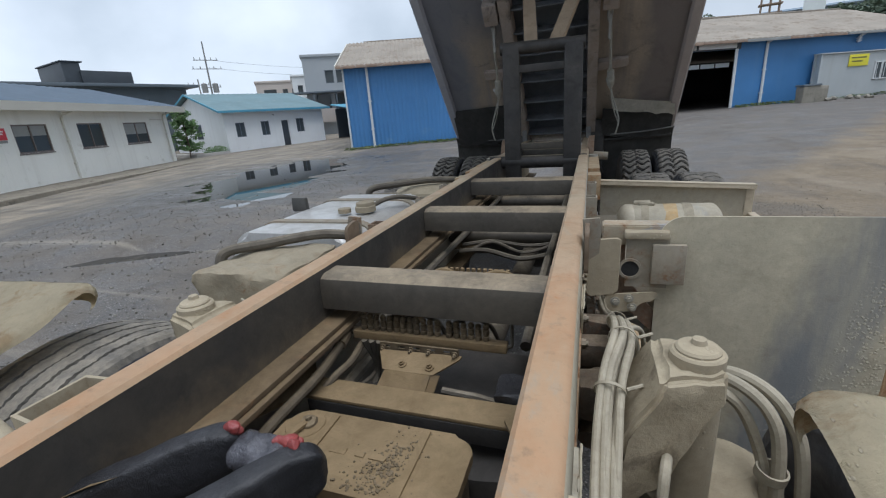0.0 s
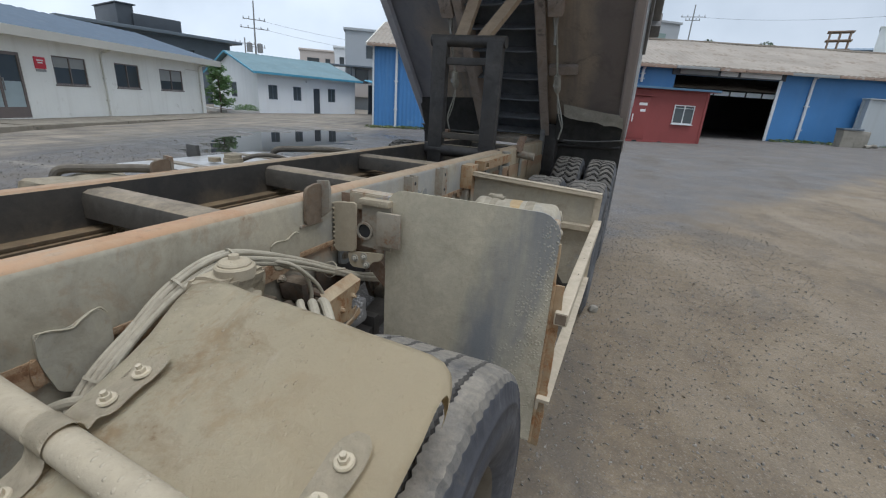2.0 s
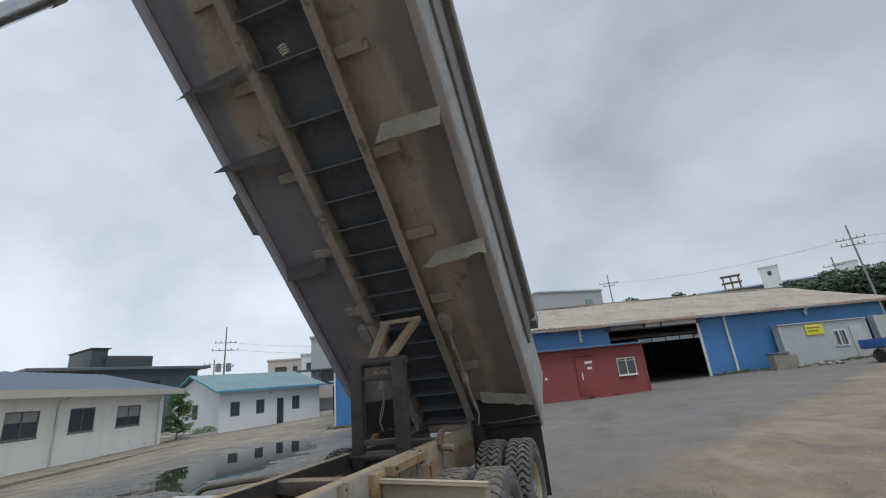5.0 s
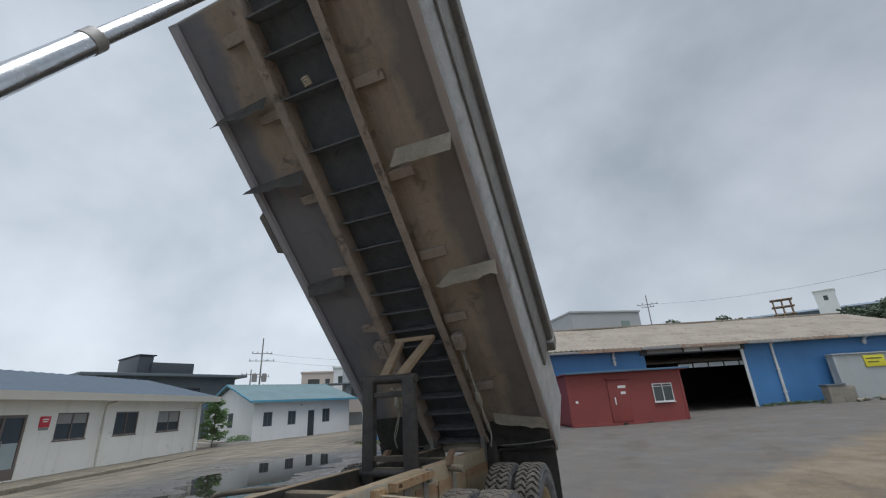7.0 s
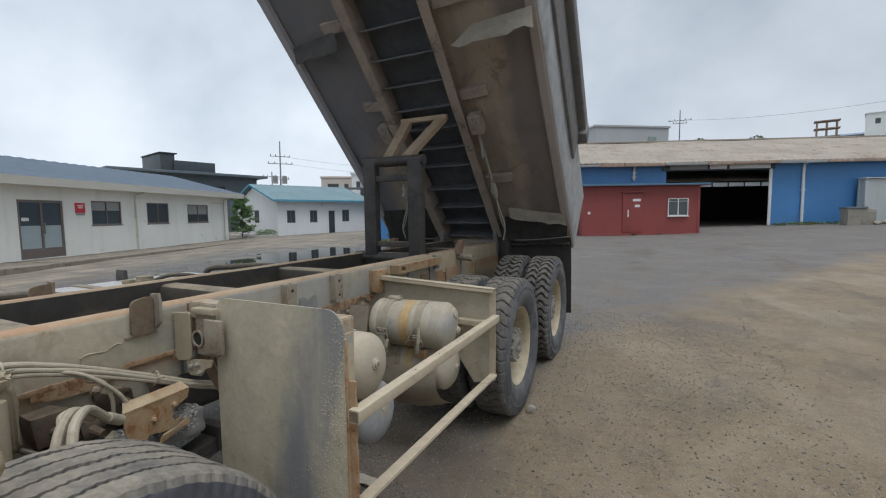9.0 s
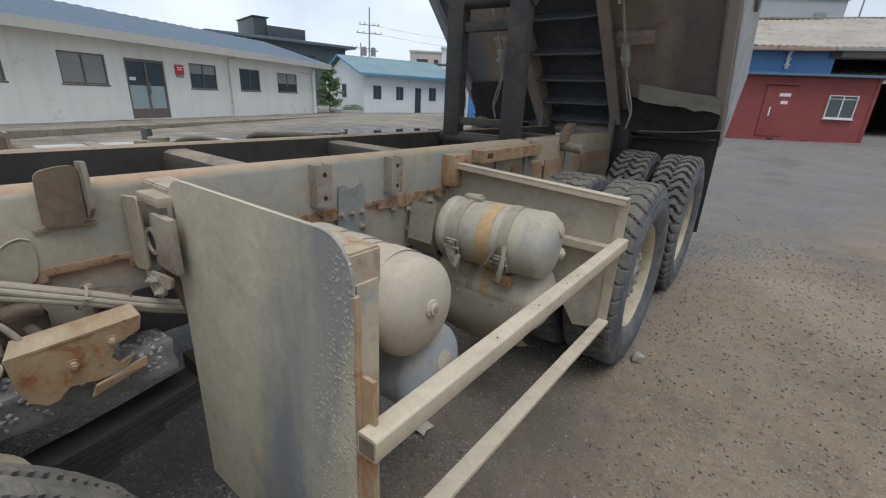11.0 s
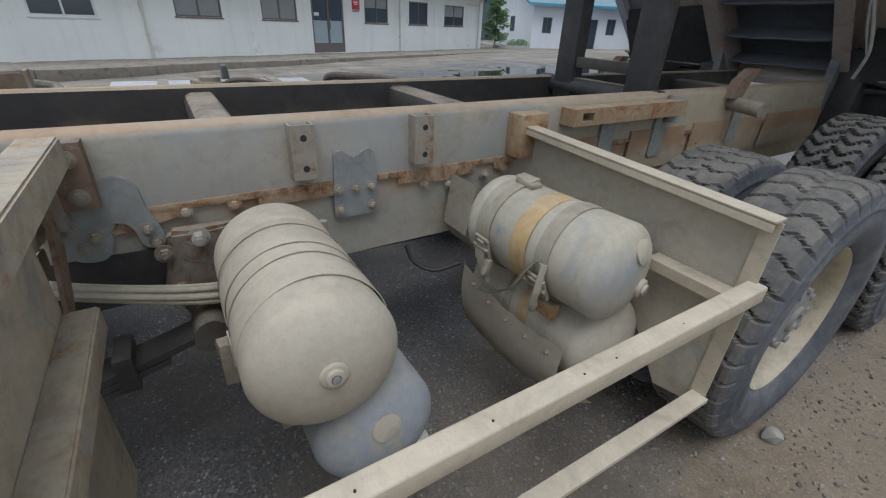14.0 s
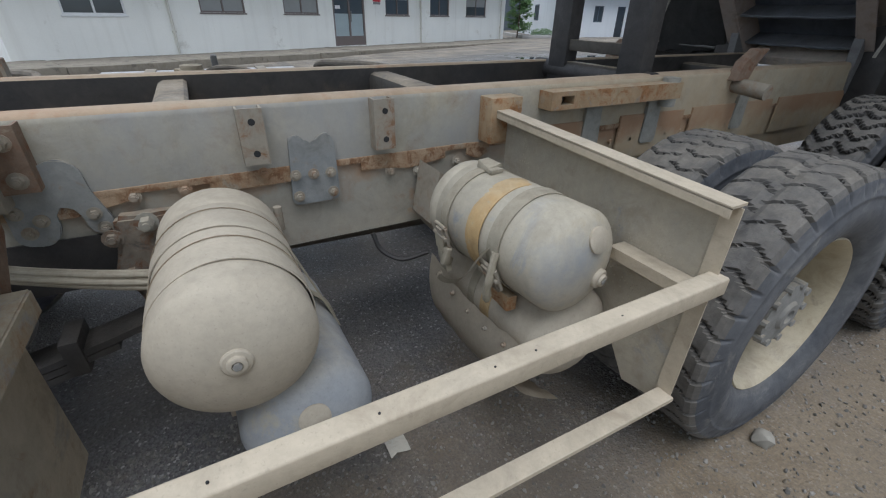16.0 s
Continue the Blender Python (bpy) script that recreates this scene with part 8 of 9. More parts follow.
    # bundled air lines along the rail
    rng = random.Random(11)
    loom = None
    for k in range(8):
        u, v = (k % 3 - 1) * 0.0160, (k // 3 - 1) * 0.0150
        j = lambda a: rng.uniform(-a, a)
        pts = [(0.436 + u * 0.5, 1.21 + v, 0.56), (0.430 + u * 0.7 + j(0.004), 1.275 + v, 0.72 + j(0.01)), (0.424 + u * 0.9, 1.365 + v, 0.862 + j(0.005)), (0.424 + u + j(0.003), 1.480 + v * 0.7, 0.965 + v * 0.6), (0.434 + u + j(0.003), 1.595 + j(0.006), 1.030 + v), (0.458 + u, 1.70 + j(0.01), 1.060 + v), (0.464 + u, 1.81, 1.030 + v * 0.8), (0.468 + u, 1.93, 0.980 + v * 0.7 + j(0.003)), (0.472 + u, 2.085, 0.906 + v * 0.6), (0.474 + u + j(0.004), 2.27, 0.815 + v * 0.6), (0.465 + u, 2.52, 0.730 + v), (0.45 + u, 2.75, 0.715 + v)]
        o = part("air_line" if loom is None else "line", sweep(B(), turned(pts, s), 0.0076, 10, 6), "hose", truck if loom is None else loom, "bundle of dusty plastic air lines" if loom is None else "")
        loom = loom or o
    mid_line = curve_points(turned([(0.436, 1.21, 0.56), (0.430, 1.275, 0.72), (0.424, 1.365, 0.862), (0.424, 1.480, 0.965), (0.434, 1.595, 1.030), (0.458, 1.70, 1.060), (0.464, 1.81, 1.030), (0.468, 1.93, 0.980), (0.472, 2.085, 0.906), (0.474, 2.27, 0.815)], s), 6)
    for k in (13, 23, 30, 48):
        p_ = mid_line[k]
        bm = lathe(B(), [(-0.0028, 0.0262), (-0.0028, 0.0282), (0.0028, 0.0282), (0.0028, 0.0262)], p_, mid_line[k + 1] - mid_line[k - 1], 16, True)
        rod(bm, p_ + Vector((s * 0.028, 0, 0.006)), p_ + Vector((s * 0.055, 0.01, 0.012)), 0.0035, seg=6)
        part("cable_tie", bm, "hose", loom)
    # brake hoses that loop to the wheel
    hoses = (([(0.585, 1.918, 0.850), (0.610, 1.870, 0.885), (0.645, 1.822, 0.935), (0.692, 1.780, 0.958), (0.740, 1.738, 0.945), (0.774, 1.715, 0.895), (0.790, 1.700, 0.835), (0.800, 1.68, 0.70)], 0.0125),
             ([(0.60, 1.84, 0.895), (0.645, 1.785, 0.948), (0.690, 1.742, 0.953), (0.727, 1.708, 0.925), (0.745, 1.688, 0.860), (0.750, 1.67, 0.70)], 0.0125),
             ([(0.60, 1.79, 0.935), (0.640, 1.752, 0.940), (0.688, 1.735, 0.910), (0.722, 1.715, 0.835), (0.735, 1.695, 0.770), (0.742, 1.68, 0.68)], 0.0110),
             ([(0.525, 1.535, 0.93), (0.515, 1.490, 0.945), (0.510, 1.468, 0.90), (0.512, 1.468, 0.83), (0.530, 1.48, 0.74)], 0.0090),
             ([(0.58, 1.90, 0.815), (0.60, 1.87, 0.805), (0.62, 1.84, 0.790), (0.64, 1.80, 0.785), (0.65, 1.77, 0.74)], 0.010),
             ([(0.466, 1.79, 1.030), (0.495, 1.850, 1.010), (0.515, 1.890, 0.980), (0.530, 1.945, 0.915), (0.536, 1.978, 0.846)], 0.0062),
             ([(0.470, 1.86, 0.995), (0.50, 1.915, 0.960), (0.515, 1.932, 0.905), (0.512, 1.936, 0.845)], 0.0062),
             ([(0.43, 1.280, 0.875), (0.475, 1.303, 0.900), (0.530, 1.326, 0.915), (0.600, 1.360, 0.924), (0.68, 1.41, 0.90), (0.75, 1.46, 0.85)], 0.0105),
             ([(0.44, 1.285, 0.850), (0.50, 1.305, 0.884), (0.56, 1.330, 0.898), (0.63, 1.365, 0.900), (0.70, 1.42, 0.87)], 0.0105))
    for pts, r in hoses:
        part("brake_hose", sweep(B(), turned(pts, s), r, 10, 7), "hose", truck)
    part("ferrule", rod(B(), (s * 0.585, 1.918, 0.850), (s * 0.608, 1.873, 0.883), 0.0165, seg=12), "hose", truck)
    part("hose_clip", wobble(lathe(B(), [(-0.010, 0.024), (-0.010, 0.028), (0.010, 0.028), (0.010, 0.024)], (s * 0.740, 1.690, 0.800), (0.1 * s, -0.1, 1), 16, True), 0.003, 30), "hose", truck)
    part("brake_chamber", lathe(B(), [(0, 0.03), (0, 0.075), (0.05, 0.085), (0.06, 0.092), (0.07, 0.085), (0.16, 0.075), (0.18, 0.04)], (s * 0.60, 1.80, 0.52), (0.2 * s, 0.3, 0.9), 24), "dusty", truck)

# dirty valves and linkage on the lower rail behind the tower
rng = random.Random(91)
for s in (-1, 1):
    for k, (y, z, a, b) in enumerate(((1.80, 0.845, 0.045, 0.05), (1.90, 0.80, 0.055, 0.045), (1.99, 0.86, 0.04, 0.035), (2.05, 0.775, 0.05, 0.05), (2.15, 0.83, 0.035, 0.045), (1.84, 0.735, 0.06, 0.04))):
        bm = box(B(), (s * (RX - 0.004) if s > 0 else s * (RX + 0.09), y - a, z - b), (s * (RX + 0.09) if s > 0 else s * (RX - 0.004), y + a, z + b), 0.014)
        if k % 2:
            bm = lathe(B(), [(-a, 0.012), (-a, b * 0.8), (-a * 0.4, b * 0.85), (-a * 0.35, b * 1.1), (-a * 0.1, b * 1.1), (-a * 0.05, b * 0.75), (a * 0.8, b * 0.7), (a, 0.015)], (s * (RX + 0.045), y, z), (0.25 * s, 1, 0.2), 18)
        vb = part("brake_valve", wobble(bm, 0.008 if k % 2 else 0.014, 22, k * 1.3), "rust_dark", truck, "rusty dirt-caked valve body")
        part("valve_stem", rod(B(), (s * (RX + 0.08), y, z), (s * (RX + 0.125), y + 0.01, z - 0.01), 0.016, 0.012, 10), "rust_dark", vb)
    for k in range(2):
        y = 1.72 + 0.08 * k
        pts = [(0.44, y, 0.80 + rng.uniform(-0.05, 0.05)), (0.52, y + 0.05, 0.78 + rng.uniform(-0.04, 0.04)), (0.58, y + rng.uniform(-0.05, 0.08), 0.70), (0.56, y - 0.1, 0.62)]
        part("brake_line", sweep(B(), turned(pts, s), 0.008, 8, 5), "hose_dark", truck)

# ---- between the rails ----
# ribbed battery-like box with a dusty lid
# Box body gets a dark colour to carry the shade beside the lid.
bm = box(B(), (-0.203, 1.352, 0.60), (0.181, 1.506, 0.893), 0.02)
btray = part("equipment_box", bm, "fitting", truck, "dust-buried plastic box between the rails")
bm = slab(B(), [(x, y, 0.894) for x, y in rounded(-0.217, 0.195, 1.338, 1.520, 0.045, 6)], (0, 0, 0.022))
es = [e for e in bm.edges if all(v.co.z > 0.9 for v in e.verts)]
bmesh.ops.bevel(bm, geom=es, offset=0.008, segments=2, affect="EDGES")
lid = part("lid", bm, "brown_dust", btray, "dust-buried ribbed lid")
for x in (-0.112, 0.095):
    part("lid_rib", box(B(), (x - 0.008, 1.345, 0.915), (x + 0.008, 1.512, 0.921), 0.0025), "brown_dust", lid)
bm = lathe(B(), [(0.915, 0.043), (0.918, 0.041), (0.918, 0.0)], (-0.166, 1.474, 0), (0, 0, 1), 24)
part("corner_boss", bm, "brown_dust", lid)
part("wing_nut", wobble(lathe(B(), [(0.920, 0.020), (0.924, 0.018), (0.926, 0.008), (0.932, 0.007), (0.933, 0.0)], (-0.160, 1.478, 0), (0, 0, 1), 10), 0.005, 60), "fitting", lid)
part("latch_strip", wobble(slab(B(), [(-0.170, 1.480, 0.921), (-0.152, 1.480, 0.921), (-0.168, 1.405, 0.924), (-0.182, 1.405, 0.924)], (0, 0, 0.006)), 0.003, 40), "brown_dust", lid, "bent dusty latch strip")
for a_, b_ in ((-0.075, -0.04), (-0.02, 0.0), (0.01, 0.045)):
    part("cast_mark", wobble(box(B(), (a_, 1.418, 0.915), (b_, 1.432, 0.9185), 0.0015), 0.002, 50), "brown_dust", lid)
# a heap of dirt on the lid
rng = random.Random(61)
bm = B()
for k in range(420):
    px, py = 0.045 + rng.gauss(0, 0.026), 1.405 + rng.gauss(0, 0.042)
    if py < 1.345 or px > 0.185:
        continue
    bmesh.ops.create_icosphere(bm, subdivisions=1, radius=rng.uniform(0.0008, 0.0034), matrix=pose(px + 0.3 * (py - 1.40), py, 0.9165))
tagged(part("dirt", wobble(bm, 0.0015, 90), "fitting", lid), "crumbs of dry dirt", kind="stuff")
# cross plate
bm = box(B(), (-0.255, 1.588, 0.882), (0.255, 1.664, 0.892), 0.003)
cp = part("cross_plate", bm, "brown_dust", truck, "dusty flat cross bar")
part("flange", box(B(), (-0.25, 1.587, 0.835), (0.25, 1.594, 0.881), 0.002), "black", cp)
for s in (-1, 1):
    bm = slab(B(), [(s * 0.242, 1.625, 0.905), (s * 0.30, 1.705, 0.905), (s * 0.36, 1.66, 0.905), (s * 0.36, 1.40, 0.905), (s * 0.30, 1.47, 0.905), (s * 0.235, 1.585, 0.905)], (0, 0, 0.008))
    part("corner_plate", bm, "brown_dust", cp)
# valve manifold: a long block with rows of fittings
mani = part("valve_manifold", box(B(), (-0.225, 1.785, 0.940), (0.205, 1.815, 0.964), 0.005), "brown_dust", truck, "dusty air manifold with rows of push-in fittings")
for g, (xa, n_) in enumerate(((-0.196, 6), (-0.078, 6), (0.052, 6))):
    for k in range(n_):
        prof = [(0.0, 0.006), (0.002, 0.0088), (0.012, 0.0088), (0.013, 0.0066), (0.016, 0.0066), (0.018, 0.0088), (0.030, 0.0086), (0.031, 0.0062), (0.034, 0.0062), (0.036, 0.0082), (0.042, 0.0076), (0.046, 0.004), (0.0465, 0.0)]
        part("fitting", lathe(B(), prof, (xa + 0.0195 * k, 1.802 + 0.002 * (k % 2), 0.963), (0.02, 0.05, 1), 12), "fitting", mani)
# slotted strip along the front of the block
bm = wall(B(), -0.135, 0.085, 0.928, 0.948, 0.0, -0.006, [(-0.125 + 0.042 * k, -0.105 + 0.042 * k, 0.934, 0.942) for k in range(5)])
bmesh.ops.transform(bm, matrix=Matrix.Translation((0, 1.775, 0)), verts=bm.verts)
part("slotted_strip", bm, "fitting", mani)
for x in (-0.125, -0.045, 0.005, 0.075):
    part("bolt", bolt(B(), (x, 1.768, 0.934), (0, -1, 0), 0.006, 0.010), "fitting", mani)
bm = sweep(B(), [(-0.215, 1.805, 0.952), (-0.240, 1.808, 0.954), (-0.250, 1.785, 0.946), (-0.240, 1.70, 0.935), (-0.230, 1.62, 0.930), (-0.228, 1.55, 0.928), (-0.234, 1.45, 0.920), (-0.245, 1.30, 0.89), (-0.26, 1.0, 0.84)], 0.0125, 10, 6)
hose_ = part("manifold_hose", bm, "hose_dusty", mani, "dusty rubber hose")
bm = sweep(B(), [(-0.200, 1.83, 0.945), (-0.205, 1.80, 0.925), (-0.205, 1.73, 0.905), (-0.215, 1.66, 0.90), (-0.245, 1.60, 0.86)], 0.010, 8, 5)
part("branch_hose", bm, "hose_dusty", mani)
part("ferrule", rod(B(), (-0.242, 1.745, 0.940), (-0.249, 1.790, 0.947), 0.016, seg=10), "fitting", hose_)
bm = sweep(B(), [(0.195, 1.80, 0.955), (0.212, 1.80, 0.956), (0.216, 1.802, 0.97), (0.216, 1.805, 1.03)], 0.005, 6, 4)
part("stub_pipe", bm, "hose_dark", mani)
bm = slab(B(), [(-0.131, 1.757, 0.934), (0.092, 1.772, 0.930), (0.088, 1.764, 0.924), (0.035, 1.702, 0.912), (-0.098, 1.700, 0.914)], (0, 0.003, -0.005))
pl = part("mount_plate", bm, "brown_dust", mani, "dusty bent mounting plate")
bm = slab(B(), [(-0.092, 1.701, 0.914), (0.030, 1.703, 0.912), (0.022, 1.670, 0.875), (-0.106, 1.668, 0.877)], (0, 0.003, -0.005))
part("plate_leg", bm, "brown_dust", pl)
bm = slab(B(), [(0.032, 1.703, 0.911), (0.050, 1.715, 0.905), (0.040, 1.680, 0.868), (0.023, 1.670, 0.874)], (0, 0.003, -0.004))
part("leg_flange", bm, "brown_dust", pl)
for x in (-0.052, 0.022):
    part("bolt", bolt(B(), (x, 1.722, 0.9205), (0, -0.4, 0.9), 0.008, 0.009), "brown_dust", pl)
bm = sweep(B(), [(0.06, 1.70, 0.875), (0.10, 1.70, 0.872), (0.15, 1.705, 0.865), (0.21, 1.72, 0.84)], 0.009, 8, 4)
part("elbow_pipe", bm, "hose_dark", mani)
for xa, ya in ((-0.10, 1.83), (0.045, 1.835)):
    bm = sweep(B(), [(xa, ya, 0.95), (xa + 0.012, ya, 0.985), (xa + 0.05, ya + 0.02, 0.995), (xa + 0.10, ya + 0.03, 0.975), (xa + 0.13, ya + 0.02, 0.93)], 0.006, 8, 5)
    part("hose_loop", bm, "hose_dark", mani)
rng = random.Random(8)
for k in range(9):
    y0, x0 = 1.79 + rng.uniform(-0.01, 0.01), -0.19 + 0.022 * k
    pts = [(x0, y0, 0.94), (x0 - 0.02 + rng.uniform(-0.03, 0.03), y0 + 0.03, 0.82), (x0 + rng.uniform(-0.1, 0.06), 1.70, 0.76 + rng.uniform(-0.03, 0.03)), (x0 - 0.1 + rng.uniform(-0.05, 0.05), 1.55, 0.74), (-0.22 + rng.uniform(-0.04, 0.06), 1.2, 0.74)]
    part("pipe", sweep(B(), pts, rng.uniform(0.006, 0.010), 6, 5), "hose_dark", mani)
bm = sweep(B(), [(-0.255, 1.98, 0.80), (-0.25, 1.6, 0.80), (-0.25, 1.2, 0.80), (-0.25, 0.4, 0.80)], 0.02, 10, 4)
part("brake_pipe", bm, "hose_dark", truck)
# Added black filler: stands for the deep shade between the rails.
bm = box(B(), (-0.25, 1.53, 0.55), (0.255, 2.02, 0.80), 0.03)
bmesh.ops.subdivide_edges(bm, edges=[e for e in bm.edges if e.calc_length() > 0.1], cuts=7, use_grid_fill=True)
part("gap_filler", wobble(bm, 0.03, 6), "black", truck, "black block added to darken the space between the rails")
bm = box(B(), (0.195, 1.665, 0.79), (0.262, 1.76, 0.905), 0.01)
bmesh.ops.subdivide_edges(bm, edges=[e for e in bm.edges if e.calc_length() > 0.04], cuts=4, use_grid_fill=True)
part("greasy_block", wobble(bm, 0.012, 20), "grease_matt", truck, "black greasy block beside the rail")
# second valve group behind the first crossmember
mani2 = part("valve_block", box(B(), (-0.09, 2.16, 0.93), (0.16, 2.20, 0.965), 0.005), "brown_dust", truck, "dusty valve block with looped hoses")
for k in range(12):
    x = -0.075 + k * 0.0195
    bm = lathe(B(), [(0.965, 0.006), (0.968, 0.008), (0.985, 0.008), (0.988, 0.006), (0.995, 0.008), (1.012, 0.007), (1.015, 0.0)], (x, 2.18, 0), (0, 0, 1), 8)
    part("fitting", bm, "brown_dust", mani2)
for x0, x1 in ((-0.15, -0.02), (0.02, 0.19)):
    bm = sweep(B(), [(x0, 2.16, 0.90), (x0 + 0.015, 2.165, 0.97), ((x0 + x1) / 2, 2.17, 1.005), (x1 - 0.015, 2.17, 0.98), (x1, 2.17, 0.90)], 0.010, 8, 6)
    part("hose_loop", bm, "brown_dust", mani2)
# clutter lower down: gearbox and clods of dirt
bm = lathe(B(), [(0, 0.10), (0.0, 0.17), (0.25, 0.20), (0.5, 0.15), (0.62, 0.08)], (0, 0.3, 0.62), (0, 1, 0), 20)
part("gearbox", bm, "black", truck)
for y0 in (2.25, 2.95, 3.15):
    for k in range(5):
        y = y0 + rng.uniform(-0.08, 0.25)
        pts = [(-0.25 + rng.uniform(-0.02, 0.02), y, 0.80 + rng.uniform(0, 0.06)), (-0.1, y + rng.uniform(-0.08, 0.08), 0.84), (0.08, y + rng.uniform(-0.08, 0.08), 0.82), (0.25, y + rng.uniform(-0.05, 0.05), 0.85)]
        part("cross_pipe", sweep(B(), pts, rng.uniform(0.008, 0.016), 6, 5), "hose_dark", truck)
for s in (-0.235, 0.235):
    bm = sweep(B(), [(s, 1.9, 0.90), (s * 0.98, 2.5, 0.91), (s, 3.2, 0.90), (s * 1.02, 4.2, 0.90)], 0.016, 8, 5)
    part("long_pipe", bm, "hose_dark", truck)

# Added sheet: keeps pale ground out of the shaded gaps round the box.
part("gap_underlay", wobble(box(B(), (-0.262, 0.5, 0.60), (0.262, 1.72, 0.62), 0.004), 0.004, 5), "black", truck, "black sheet added to darken the gaps below the box")
# hoist cradle: two thick black arms that hold a greasy pin
def tapered(points, seg=24):
    """A rounded bar through (place, radius) points, taller than wide."""
    bm = B()
    rings = []
    line = curve_points([p for p, _ in points], 5)
    radii = [v.x for v in curve_points([(q, 0, 0) for _, q in points], 5)]
    for k, p in enumerate(line):
        d = (line[min(k + 1, len(line) - 1)] - line[max(k - 1, 0)]).normalized()
        u = d.cross(Vector((0, 0, 1))).normalized()
        v = u.cross(d)
        rings.append([bm.verts.new(p + u * math.copysign(abs(math.cos(t)) ** 0.4, math.cos(t)) * radii[k] * 0.55 + v * math.copysign(abs(math.sin(t)) ** 0.4, math.sin(t)) * radii[k] * 1.1) for t in [2 * math.pi * i / seg for i in range(seg)]])
    for a, b in zip(rings, rings[1:]):
        for i in range(seg):
            e = (i + 1) % seg
            bm.faces.new((a[i], a[e], b[e], b[i]))
    bm.faces.new(rings[0][::-1])
    bm.faces.new(rings[-1])
    return bm


for pts in ([((-0.50, 0.98, 0.93), 0.05), ((-0.36, 1.10, 0.975), 0.048), ((-0.22, 1.20, 1.025), 0.042), ((-0.15, 1.25, 1.048), 0.038), ((-0.118, 1.272, 1.052), 0.030), ((-0.108, 1.280, 1.052), 0.012)], [((-0.30, 0.93, 0.93), 0.05), ((-0.17, 1.08, 0.985), 0.048), ((-0.06, 1.20, 1.020), 0.044), ((-0.005, 1.255, 1.035), 0.040), ((0.020, 1.280, 1.036), 0.030), ((0.028, 1.288, 1.036), 0.012)]):
    lug = part("hoist_cradle_arm", wobble(tapered(pts), 0.004, 22), "grease_matt", truck, "thick black steel cradle plate smeared with grease", angle=40)
bm = lathe(B(), [(0, 0.0), (0.002, 0.016), (0.012, 0.026), (0.05, 0.030), (0.085, 0.027), (0.097, 0.016), (0.10, 0.0)], (-0.115, 1.262, 1.056), (1, 0.06, -0.08), 28)
bmesh.ops.subdivide_edges(bm, edges=[e for e in bm.edges if e.calc_length() > 0.01], cuts=3, use_grid_fill=True)
pin = part("greased_pin", wobble(bm, 0.007, 45, 2.0), "grease", truck, "pin buried in grey-black grease", angle=80)
for c, q in (((-0.118, 1.268, 1.087), 0.010), ((-0.108, 1.272, 1.083), 0.007), ((-0.030, 1.276, 1.072), 0.013), ((-0.018, 1.282, 1.066), 0.010), ((-0.045, 1.278, 1.066), 0.009), ((-0.008, 1.270, 1.078), 0.008)):
    bm = B()
    bmesh.ops.create_icosphere(bm, subdivisions=3, radius=q, matrix=pose(*c) @ Matrix.Diagonal((1.5, 0.9, 0.7, 1)))
    part("grease_lump", wobble(bm, q * 0.7, 60, c[0] * 9), "grease_red", pin, angle=80)
bm = slab(B(), [(-0.40, 1.10, 1.005), (-0.27, 1.155, 1.055), (-0.165, 1.245, 1.06), (-0.24, 1.285, 0.995), (-0.36, 1.195, 0.96)], (0.008, -0.012, 0.006))
part("cradle_plate", bm, "brown_dust", truck)
for k in range(6):
    part("hose", sweep(B(), [(-0.28 + 0.02 * k, 0.8, 0.86), (-0.24 + 0.03 * k, 1.05, 0.80), (-0.2 + 0.02 * k, 1.25, 0.76), (-0.22, 1.5, 0.75)], 0.011, 6, 4), "black", truck)

# ---- hoist frame, link and bed ----
part("hoist_post", box(B(), (0.185, 4.375, 0.96), (0.316, 4.455, 1.955), 0.012), "black", truck, "black oily hoist frame post")
part("hoist_post", box(B(), (-0.272, 4.375, 0.96), (-0.145, 4.455, 1.97), 0.012), "black", truck)
part("hoist_top_tube", rod(B(), (-0.29, 4.42, 1.955), (0.33, 4.42, 1.945), 0.045, seg=18), "black", truck)
for z, h in ((1.775, 0.055), (1.20, 0.05), (1.105, 0.045)):
    part("hoist_crossbar", box(B(), (-0.148, 4.39, z), (0.188, 4.44, z + h), 0.006), "black" if z > 1.3 else "cross", truck)
part("hoist_foot", rod(B(), (-0.40, 4.42, 1.10), (0.36, 4.42, 1.10), 0.05, seg=16), "black", truck)
for (xa, xb), w in (((-0.06, -0.14), 0.05), ((0.11, 0.24), 0.05)):
    bm = slab(B(), [(xa - w, 4.42, 1.96), (xa + w, 4.42, 1.96), (xb + w, 4.94, 2.41), (xb - w, 4.94, 2.41)], (0, 0.03, -0.034))
    part("link_bar", bm, "link", truck, "tan steel link arm")
part("link_crossbar", box(B(), (-0.20, 4.92, 2.385), (0.30, 4.97, 2.43), 0.006), "link", truck)

BED = pose(0, 6.37, 1.15, -46.3)
# local: x across, y down the slope (v = -y), z into the bed
LEN = 5.74
def floor_grid(x0, x1, zf):
    bm = B()
    nx_, ny_ = 14, 46
    g = [[bm.verts.new((x0 + (x1 - x0) * i / nx_, -LEN + LEN * j / ny_, zf + noise.noise((x0 + (x1 - x0) * i / nx_ * 2.0, j * 0.22, 5)) * 0.014)) for i in range(nx_ + 1)] for j in range(ny_ + 1)]
    for j in range(ny_):
        for i in range(nx_):
            bm.faces.new((g[j][i], g[j][i + 1], g[j + 1][i + 1], g[j + 1][i]))
    bmesh.ops.solidify(bm, geom=bm.faces[:], thickness=0.006)
    return bm


bed = part("tipper_bed", floor_grid(-0.333, 0.333, 0.10), "bed_channel", truck, "soot-stained tipper bed seen from below", BED)


